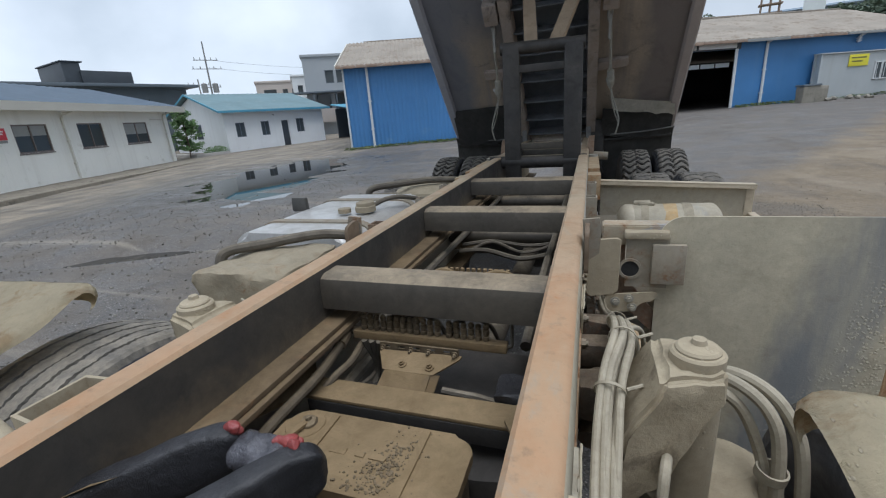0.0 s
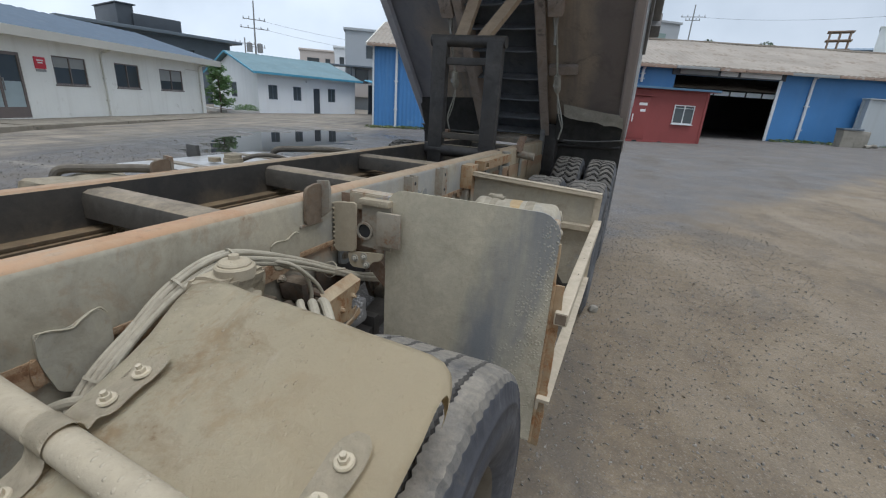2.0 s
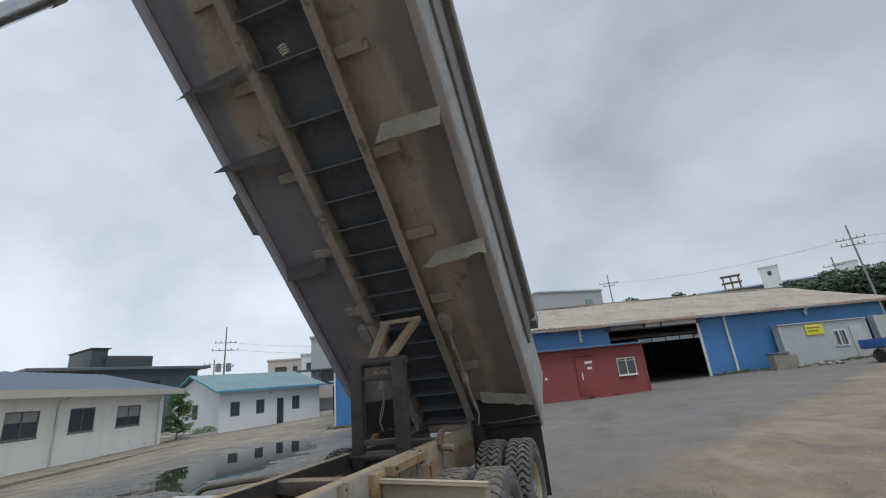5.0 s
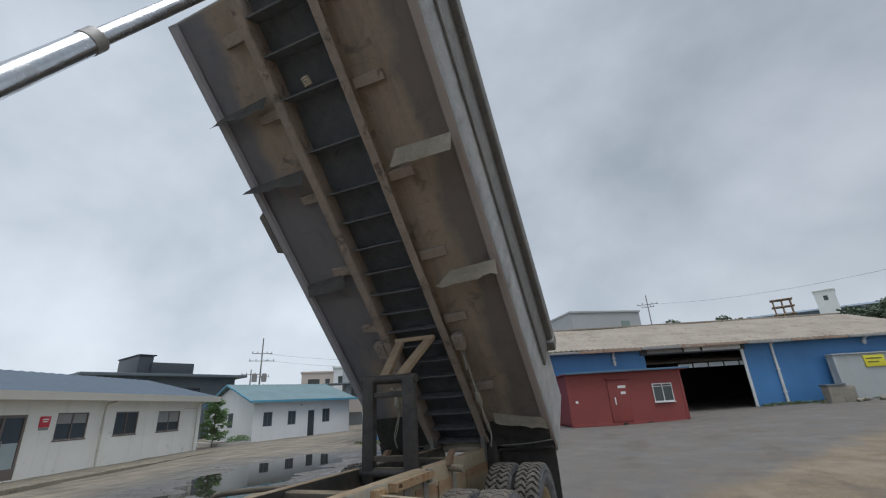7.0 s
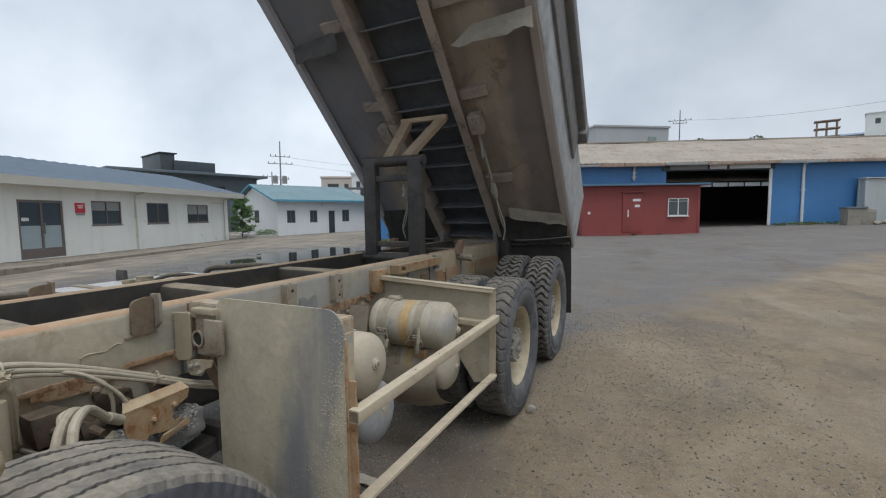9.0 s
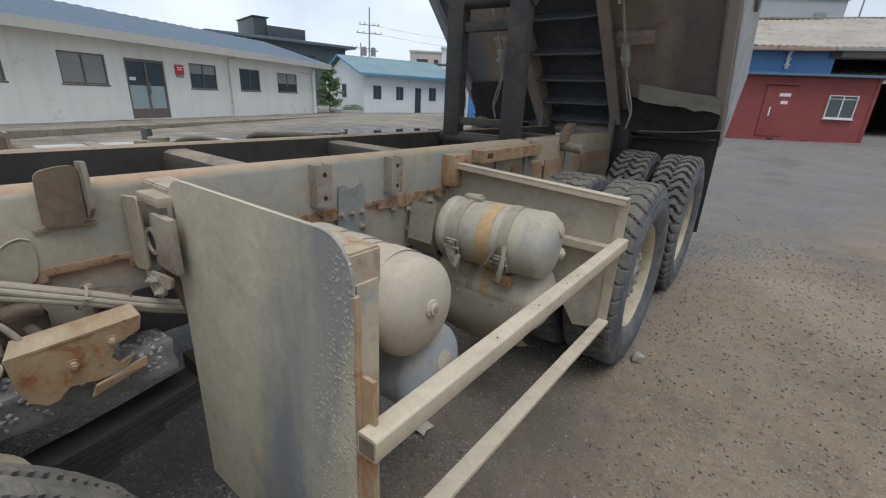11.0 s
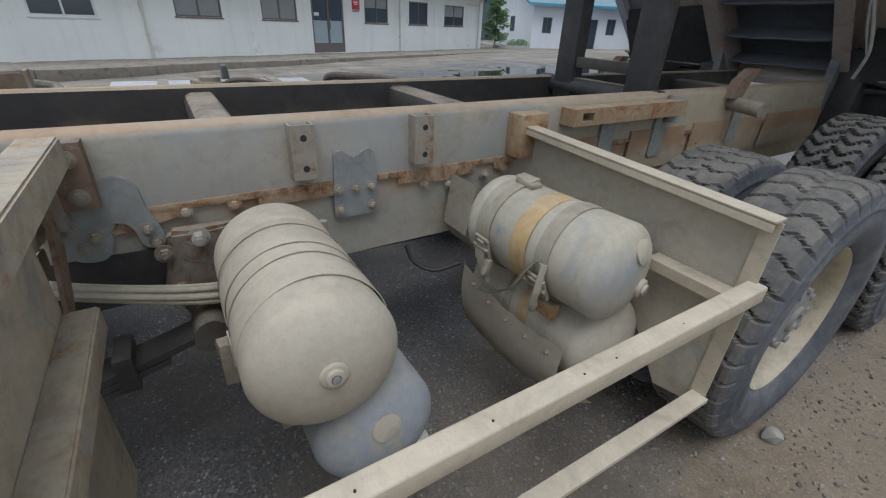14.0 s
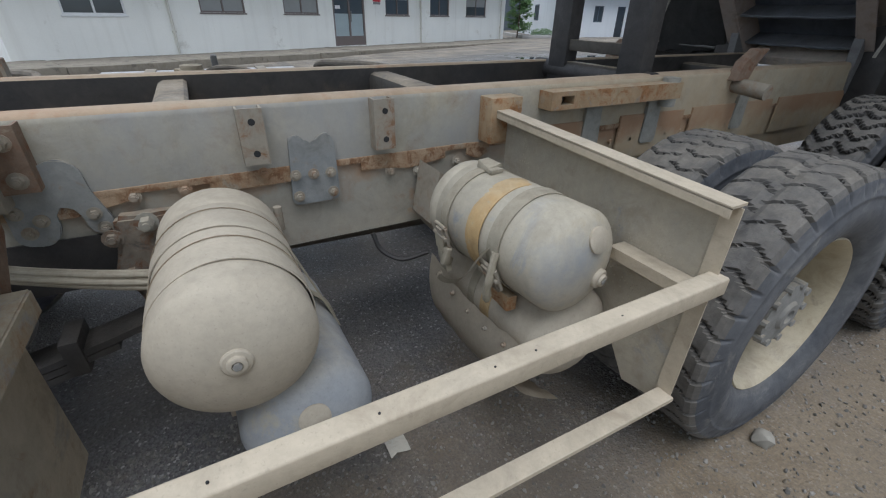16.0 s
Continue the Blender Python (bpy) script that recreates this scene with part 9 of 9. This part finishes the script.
def bpart(name, bm, mat, label="", parent=None):
    o = new(name, finish(bm, name, M[mat]))
    o.parent = parent or bed
    return tagged(o, label)


for x0, x1 in ((-1.20, -0.43), (0.43, 1.20)):
    bpart("floor_panel", floor_grid(x0, x1, 0.045), "bed", "soot and dust stained floor panel")
# long beams
for s in (-1, 1):
    sec = [(s * x, 0, z) for x, z in ((0.333, -0.075), (0.345, -0.085), (0.43, -0.085), (0.43, -0.076), (0.352, -0.076), (0.345, -0.07), (0.345, 0.10), (0.333, 0.10))]
    bpart("long_beam", extrude_line(B(), sec, (0, -LEN, 0), (0, 0.15, 0)), "bed_beam", "rust-brown long beam")
    for v0, w in ((4.70, 0.30), (3.79, 0.26), (2.88, 0.30), (2.06, 0.26), (1.04, 0.28), (5.45, 0.3)):
        bm = B()
        bm2 = [(s * 0.43, -v0, -0.03), (s * (0.43 + w), -v0, 0.005), (s * (0.43 + w), -v0, 0.045), (s * 0.43, -v0, 0.045)]
        slab(bm, bm2, (0, 0.10, 0))
        bmesh.ops.bevel(bm, geom=bm.edges[:], offset=0.006, segments=1, affect="EDGES")
        bpart("outrigger", bm, "bed_beam", "")
    # lower edge rail, upright side and top rim
    bpart("edge_rail", extrude_line(B(), [(s * x, 0, z) for x, z in ((1.15, 0.03), (1.17, -0.005), (1.235, -0.012), (1.247, 0.0), (1.249, 0.06), (1.19, 0.06))], (0, -LEN, 0), (0, 0.10, 0)), "bed", "sooty lower edge rail")
    bm = B()
    rows = []
    for j in range(41):
        y = -LEN + (LEN + 0.12) * j / 40
        rows.append([bm.verts.new((s * (1.25 + 0.012 * z + noise.noise((y * 0.7, z, s)) * 0.006), y, z)) for z in (0.0, 0.05, 0.3, 0.6, 0.93)])
    for a, b in zip(rows, rows[1:]):
        for k in range(4):
            bm.faces.new((a[k], a[k + 1], b[k + 1], b[k]))
    bmesh.ops.solidify(bm, geom=bm.faces[:], thickness=0.008)
    side = bpart("side_wall", bm, "bed_side", "grey upright bed side")
    bpart("upper_side_band", box(B(), (s * 1.262, -LEN - 0.05, 0.46) if s > 0 else (-1.292, -LEN - 0.05, 0.46), (1.292, -0.84, 0.925) if s > 0 else (-1.262, -0.84, 0.925), 0.008), "bed_rim", "dark band along the upper bed side")
    bpart("top_rim", extrude_line(B(), [(s * x, 0, z) for x, z in rounded(1.262, 1.372, 0.92, 1.12, 0.02, 3)], (0, -LEN - 0.1, 0), (0, -0.82, 0)), "bed_rim", "dark overhanging top rim")
    bpart("rim_end", box(B(), (s * 1.24, -0.90, 0.84) if s > 0 else (-1.385, -0.90, 0.84), (1.385, -0.76, 1.06) if s > 0 else (-1.24, -0.76, 1.06), 0.015), "bed_rim")
# ribs across the channel
for v in (5.5, 5.15, 4.75, 4.21, 3.74, 3.40, 3.07, 2.76, 2.48, 2.21, 1.95, 1.72, 1.48, 1.24, 0.91, 0.63, 0.36, 0.13):
    bm = B()
    pts = [(-0.333, -0.045), (-0.15, -0.055), (0.0, -0.048), (0.15, -0.056), (0.333, -0.045)]
    low = [(x, -v, z) for x, z in pts]
    top = [(x, -v + 0.05, 0.098) for x, z in reversed(pts)]
    slab(bm, low + top, (0, 0.008, 0.002))
    bpart("channel_rib", bm, "bed_dark")
    bpart("rib_lip", slab(B(), [(x, -v - 0.004, z - 0.004) for x, z in pts] + [(x, -v + 0.01, z - 0.004) for x, z in reversed(pts)], (0, 0, 0.006)), "bed_dark", "")
# front bulkhead, tail edge and floor top so that the bed is closed
bpart("bulkhead", box(B(), (-1.24, -LEN - 0.02, 0.05), (1.24, -LEN + 0.02, 1.5), 0.01), "bed_side")
bpart("floor_plate", box(B(), (-1.2, -LEN + 0.03, 0.11), (1.2, 0.05, 0.13)), "bed")
bpart("tail_sill", box(B(), (-1.2, 0.02, -0.02), (1.2, 0.10, 0.12), 0.01), "bed")
for s in (-1, 1):
    bpart("hinge_lug", slab(B(), [(s * 0.335, -0.25, -0.08), (s * 0.335, 0.12, -0.08), (s * 0.335, 0.10, -0.22), (s * 0.335, 0.0, -0.26), (s * 0.335, -0.1, -0.2)], (s * 0.05, 0, 0)), "bed_rim")


def torn_sheet(corners, hang, mat, label, seed, n=10, ragged=0.02):
    """A thin sheet between four corners (x, v, z), sagging and ragged along its lower edge."""
    rng = random.Random(seed)
    a, b, c, d = [Vector((x, -v, z)) for x, v, z in corners]
    bm = B()
    g = []
    for j in range(6):
        f = j / 5
        row = []
        for i in range(n + 1):
            t = i / n
            p = a.lerp(b, t).lerp(d.lerp(c, t), f)
            p.z += -hang * math.sin(math.pi * t) * f + noise.noise((t * 4, f * 3, seed)) * 0.018
            if j == 5:
                p.y += rng.uniform(-ragged, ragged)
            row.append(bm.verts.new(p))
        g.append(row)
    for r0, r1 in zip(g, g[1:]):
        for i in range(n):
            bm.faces.new((r0[i], r0[i + 1], r1[i + 1], r1[i]))
    bmesh.ops.solidify(bm, geom=bm.faces[:], thickness=0.003)
    return bpart("hanging_sheet", bm, mat, label)


torn_sheet(((0.72, 2.62, -0.05), (1.225, 2.66, -0.06), (1.235, 2.55, -0.16), (0.58, 2.55, -0.25)), 0.02, "patch", "pale torn sheet hanging from the bed", 1)
torn_sheet(((0.62, 3.99, -0.06), (1.205, 3.99, -0.10), (1.19, 3.86, -0.22), (0.56, 3.86, -0.20)), 0.015, "patch", "pale sheet with faint worn marks under the bed", 2, ragged=0.006)
torn_sheet(((0.58, 0.56, 0.0), (1.20, 0.44, 0.0), (1.215, 0.34, -0.06), (0.60, 0.46, -0.08)), 0.02, "patch", "pale ragged sheet above the rear wheels", 3)
torn_sheet(((-1.20, 4.80, 0.0), (-0.52, 4.84, 0.0), (-0.55, 4.74, -0.10), (-1.29, 4.74, -0.10)), 0.02, "bed_rim", "dark torn flap under the bed", 4)
torn_sheet(((-1.20, 4.04, 0.0), (-0.50, 4.06, 0.0), (-0.50, 3.94, -0.12), (-1.27, 4.02, -0.138)), 0.01, "bed_rim", "dark torn flap sticking out past the edge", 5)
torn_sheet(((-1.14, 2.74, 0.0), (-0.60, 2.80, 0.0), (-0.58, 2.66, -0.09), (-1.15, 2.62, -0.07)), 0.03, "bed_rim", "dark torn flap", 6)
bpart("edge_plate", slab(B(), [(-1.24, -3.74, -0.02), (-1.31, -3.70, -0.02), (-1.31, -3.24, -0.02), (-1.24, -3.22, -0.02)], (0, 0, 0.012)), "bed_rim", "bent plate at the bed's edge")
# rubber skirt and dark cover over the rear wheels, hung from the bed
torn_sheet(((0.50, 0.40, 0.02), (1.22, 0.34, 0.02), (1.20, 0.05, -0.10), (0.50, 0.12, -0.12)), 0.02, "rubber", "black rubber skirt under the tail", 7)
torn_sheet(((-1.20, 0.52, 0.02), (-0.45, 0.56, 0.02), (-0.45, 0.10, -0.10), (-1.18, 0.06, -0.12)), 0.02, "rubber", "black rubber skirt under the tail", 8)
# a reel of pale rope hung in the channel
bm = B()
for k in range(4):
    lathe(bm, [(-0.006 + 0.022 * k, 0.03), (0.0 + 0.022 * k, 0.042), (0.012 + 0.022 * k, 0.042), (0.018 + 0.022 * k, 0.03)], (-0.02, -4.86, -0.03), (0.2, 1, 0), 16)
bpart("spring_coil", bm, "patch", "pale coil hanging in the channel")

# safety stay: a bracket under the bed, hook, rod, turnbuckle and cable
for s in (-1, 1):
    m = pose(s * 0.515, 5.17, 2.37, -46.3)
    stay = part("stay_bracket", box(B(), (-0.065, -0.10, -0.06), (0.065, 0.10, 0.05), 0.012), "bed_beam", truck, "sooty bracket with a hooked stay rod")
    stay.matrix_basis = m
    for name, bm, mat in (
        ("shackle", sweep(B(), [(s * 0.500, 5.235, 2.300), (s * 0.498, 5.275, 2.235), (s * 0.512, 5.300, 2.190), (s * 0.528, 5.275, 2.235), (s * 0.530, 5.235, 2.300)], 0.010, 8, 5), "steel"),
        ("hook", slab(B(), [(s * 0.506, 5.255, 2.26), (s * 0.506, 5.285, 2.25), (s * 0.508, 5.335, 2.13), (s * 0.508, 5.345, 2.05), (s * 0.508, 5.325, 2.05), (s * 0.507, 5.305, 2.13)], (s * 0.022, 0, 0)), "steel"),
        ("stay_rod", sweep(B(), [(s * 0.520, 5.29, 2.20), (s * 0.530, 5.36, 2.08), (s * 0.538, 5.46, 1.94), (s * 0.545, 5.55, 1.80)], 0.011, 10, 4), "bracket_grey"),
        ("turnbuckle", lathe(B(), [(0, 0.010), (0, 0.026), (0.02, 0.034), (0.06, 0.030), (0.08, 0.036), (0.14, 0.034), (0.17, 0.022), (0.19, 0.010)], (s * 0.545, 5.545, 1.81), (s * 0.05, 0.45, -0.85), 16), "bracket_grey"),
        ("wing_nut", box(B(), (s * 0.555 - 0.045, 5.575, 1.70), (s * 0.555 + 0.02, 5.60, 1.735), 0.006), "steel"),
        ("stay_cable", sweep(B(), [(s * 0.552, 5.63, 1.66), (s * 0.585, 5.65, 1.54), (s * 0.625, 5.655, 1.42), (s * 0.645, 5.66, 1.32), (s * 0.62, 5.68, 1.20)], 0.008, 8, 5), "bracket_grey"),
        ("stay_cable", sweep(B(), [(s * 0.562, 5.63, 1.66), (s * 0.570, 5.65, 1.54), (s * 0.60, 5.66, 1.42), (s * 0.638, 5.665, 1.32)], 0.006, 8, 5), "bracket_grey"),
    ):
        o = part(name, bm, mat)
        o.parent = stay
        o.matrix_parent_inverse = m.inverted()

# telescopic hoist ram from behind the cab to the bed's front
base, tip = Vector((0, -0.02, 1.02)), Vector((0, 2.34, 5.30))
way = (tip - base).normalized()
ram = part("hoist_ram", rod(B(), base, base + way * 1.5, 0.085, seg=28), "steel", truck, "telescopic hoist ram")
part("stage", rod(B(), base + way * 1.45, base + way * 2.95, 0.062, seg=28), "chrome", ram, "polished ram stage")
part("collar", rod(B(), base + way * 2.90, base + way * 2.98, 0.066, seg=28), "steel", ram)
part("stage", rod(B(), base + way * 2.95, tip, 0.048, seg=28), "chrome", ram, "polished ram stage")

# rubber mud flaps behind the last wheels
for s in (-1, 1):
    bm = B()
    prof = [(6.20, 1.155), (6.25, 1.135), (6.30, 1.06), (6.325, 0.90), (6.33, 0.65), (6.335, 0.30)]
    line = curve_points([(0, y, z) for y, z in prof], 4)
    g = []
    for i in range(15):
        x = 0.515 + 0.725 * i / 14
        g.append([bm.verts.new((s * x, p.y + 0.018 * math.sin(x * 7) * (1.2 - p.z), p.z + 0.012 * math.sin(x * 5.2) + (0.055 * (i / 14) if k < 9 else 0.0))) for k, p in enumerate(line)])
    for a, b in zip(g, g[1:]):
        for k in range(len(line) - 1):
            bm.faces.new((a[k], a[k + 1], b[k + 1], b[k]))
    bmesh.ops.solidify(bm, geom=bm.faces[:], thickness=0.008)
    mg = part("mud_flap", bm, "rubber", truck, "black rubber mud flap")
    part("flap_edge", sweep(B(), [(s * (0.515 + 0.725 * i / 6), 6.20, 1.160 + 0.012 * math.sin((0.515 + 0.725 * i / 6) * 5.2) + 0.055 * i / 6) for i in range(7)], 0.008, 6, 3), "bed_rim", mg)
    # added black block: stands for dark clutter, closes a bright gap
    bm = box(B(), (s * 0.45 - 0.075, 6.20, 0.72), (s * 0.45 + 0.075, 6.36, 1.34), 0.02)
    bmesh.ops.subdivide_edges(bm, edges=[e for e in bm.edges if e.calc_length() > 0.08], cuts=6, use_grid_fill=True)
    part("tail_gap_block", wobble(bm, 0.025, 7, s * 2.0), "black", truck, "black block added to fill the gap by the tail hinge")
    part("stay_tube", rod(B(), (s * 0.36, 6.26, 1.10), (s * 1.22, 6.26, 1.13), 0.018, seg=10), "black", mg)

# ---- the truck's other side: fuel tank, steps and rails ----
sec = [(x, 0, z) for x, z in rounded(-1.16, -0.50, 0.44, 1.078, 0.12, 6)]
bm = extrude_line(B(), sec, (0, 2.32, 0), (0, 3.20, 0))
bmesh.ops.bevel(bm, geom=[e for e in bm.edges if abs(e.verts[0].co.y - e.verts[1].co.y) < 1e-6], offset=0.025, segments=3, affect="EDGES")
ft = part("fuel_tank", bm, "silver", truck, "silver aluminium fuel tank")
for y in (2.50, 3.00):
    out = rounded(-1.168, -0.492, 0.432, 1.086, 0.126, 6)
    bm = slab(B(), [(x, y, z) for x, z in out], (0, 0.045, 0))
    part("tank_band", bm, "bracket", ft)
bm = lathe(B(), [(1.09, 0.050), (1.115, 0.050), (1.118, 0.044), (1.135, 0.044), (1.138, 0.03), (1.14, 0.0)], (-0.655, 2.70, 0), (0, 0, 1), 24)
part("filler_cap", bm, "mud_box", ft, "muddy filler cap")
part("breather_hose", sweep(B(), [(-0.65, 2.75, 1.10), (-0.60, 2.8, 1.125), (-0.55, 2.88, 1.125), (-0.50, 3.0, 1.09)], 0.012, 8, 5), "hose_dark", ft)
part("sender", lathe(B(), [(1.09, 0.032), (1.112, 0.032), (1.115, 0.0)], (-0.75, 2.66, 0), (0, 0, 1), 16), "mud_box", ft)
# mud-caked box and bent hand rail before the tank
bm = box(B(), (-0.84, 1.84, 0.62), (-0.50, 2.19, 1.085), 0.02)
bmesh.ops.subdivide_edges(bm, edges=[e for e in bm.edges if e.calc_length() > 0.15], cuts=9, use_grid_fill=True)
mb = part("battery_box", wobble(wobble(bm, 0.018, 9, 1.0), 0.012, 30, 2.0), "mud_box", truck, "mud-caked battery box")
part("step_plate", wobble(box(B(), (-0.90, 1.92, 0.58), (-0.845, 2.2, 0.98), 0.01), 0.02, 8), "mud_box", mb)
bm = sweep(B(), [(-0.825, 1.95, 0.99), (-0.83, 1.955, 1.08), (-0.81, 1.985, 1.112), (-0.72, 2.06, 1.116), (-0.58, 2.18, 1.12), (-0.44, 2.22, 1.11)], 0.019, 10, 5)
part("hand_rail", bm, "hose_dark", truck, "bent muddy grab rail")
part("lamp_stub", wobble(box(B(), (-1.17, 2.80, 1.06), (-1.07, 2.83, 1.14), 0.012), 0.008, 10), "rubber", truck, "dusty rubber stub beside the tank")
bm = sweep(B(), [(-0.96, 3.30, 0.98), (-0.965, 3.31, 1.06), (-0.93, 3.33, 1.095), (-0.8, 3.40, 1.105), (-0.6, 3.52, 1.11), (-0.40, 3.62, 1.09)], 0.021, 10, 5)
part("screen_rail", bm, "hose_dark", truck, "dark bent tube rail")
part("rear_screen", slab(B(), [(-0.45, 3.64, 1.02), (-1.15, 3.64, 1.0), (-1.2, 3.64, 0.5), (-0.45, 3.64, 0.6)], (0, 0.004, 0)), "screen", truck)
part("round_cover", lathe(B(), [(0.95, 0.24), (1.04, 0.22), (1.075, 0.14), (1.08, 0.0)], (-0.66, 3.60, 0), (0, 0, 1), 28), "dusty", truck)
# the cab's rear wall behind the camera closes the truck
cabp = part("cab", box(B(), (-1.2, -2.6, 1.0), (1.2, -0.9, 3.0), 0.12), "bed_side", truck, "truck cab")
part("rear_window", box(B(), (-0.6, -0.905, 2.1), (0.6, -0.892, 2.7), 0.01), "glass", cabp)

# ---- loose stones and litter on the yard ----
def stones(name, n, region, size, seed, label, mat="pebble"):
    rng = random.Random(seed)
    vs, fs = [], []
    base = B()
    bmesh.ops.create_icosphere(base, subdivisions=1, radius=1)
    base.verts.ensure_lookup_table()
    tv = [v.co.copy() for v in base.verts]
    tf = [[v.index for v in f.verts] for f in base.faces]
    base.free()
    for k in range(n):
        x, y = region(rng)
        r = size * (0.4 + rng.random() ** 3 * 1.6)
        m = Matrix.LocRotScale((x, y, ground_z(x, y) + r * 0.12), Euler((rng.uniform(0, 6), rng.uniform(0, 6), rng.uniform(0, 6))), (r, r * rng.uniform(0.6, 1), r * rng.uniform(0.4, 0.7)))
        o = len(vs)
        vs += [tuple(m @ (v * (1 + 0.25 * rng.uniform(-1, 1)))) for v in tv]
        fs += [tuple(o + i for i in f) for f in tf]
    me = bpy.data.meshes.new(name)
    me.from_pydata(vs, [], fs)
    me.materials.append(M[mat])
    return tagged(new(name, me), label, "stones", kind="stuff")


stones("gravel", 26000, lambda r: (0.3 + 2.9 * r.random() ** 1.7, 1.0 + 6.5 * r.random()), 0.0056, 1, "grey gravel chippings beside and under the truck")
stones("gravel", 5200, lambda r: (r.uniform(1.4, 10), r.uniform(1.2, 11)), 0.0068, 2, "scattered stones on the open yard", "pebble_soil")
stones("gravel", 12000, lambda r: (-1.2 - 8.5 * r.random() ** 1.2, r.uniform(1.5, 11)), 0.011, 3, "grey chippings on the office side of the truck")
for px, py, L, turn in ((5.6, 5.3, 0.55, 20), (4.6, 4.2, 0.32, -10), (6.6, 6.0, 0.4, -35), (7.5, 5.2, 0.3, 60)):
    bm = sweep(B(), [(0, 0, 0.015), (L * 0.5, 0.02, 0.022), (L, -0.02, 0.012)], 0.009, 6, 3)
    tagged(part("dry_twig", bm, "bark", m=pose(px, py, ground_z(px, py), 0, 0, turn)), "thin dry twig lying on the dirt", "twig", "twigs")
bm = B()
g = [[bm.verts.new((0.58 + 0.03 * i + noise.noise((i * 0.7, j, 0)) * 0.012, 3.02 + 0.025 * j, ground_z(0.6, 3.05) + 0.012 + abs(noise.noise((i * 0.9, j * 0.8, 2))) * 0.02)) for i in range(6)] for j in range(4)]
for a, b in zip(g, g[1:]):
    for i in range(5):
        bm.faces.new((a[i], a[i + 1], b[i + 1], b[i]))
tagged(part("paper_scrap", bm, "patch"), "crumpled pale scrap of paper on gravel", "litter")
bm = B()
bmesh.ops.create_icosphere(bm, subdivisions=2, radius=0.035, matrix=pose(1.30, 4.22, ground_z(1.3, 4.22) + 0.02))
tagged(part("wheel_stone", wobble(bm, 0.014, 30), "concrete"), "pale stone beside the rear tyre", "stone")
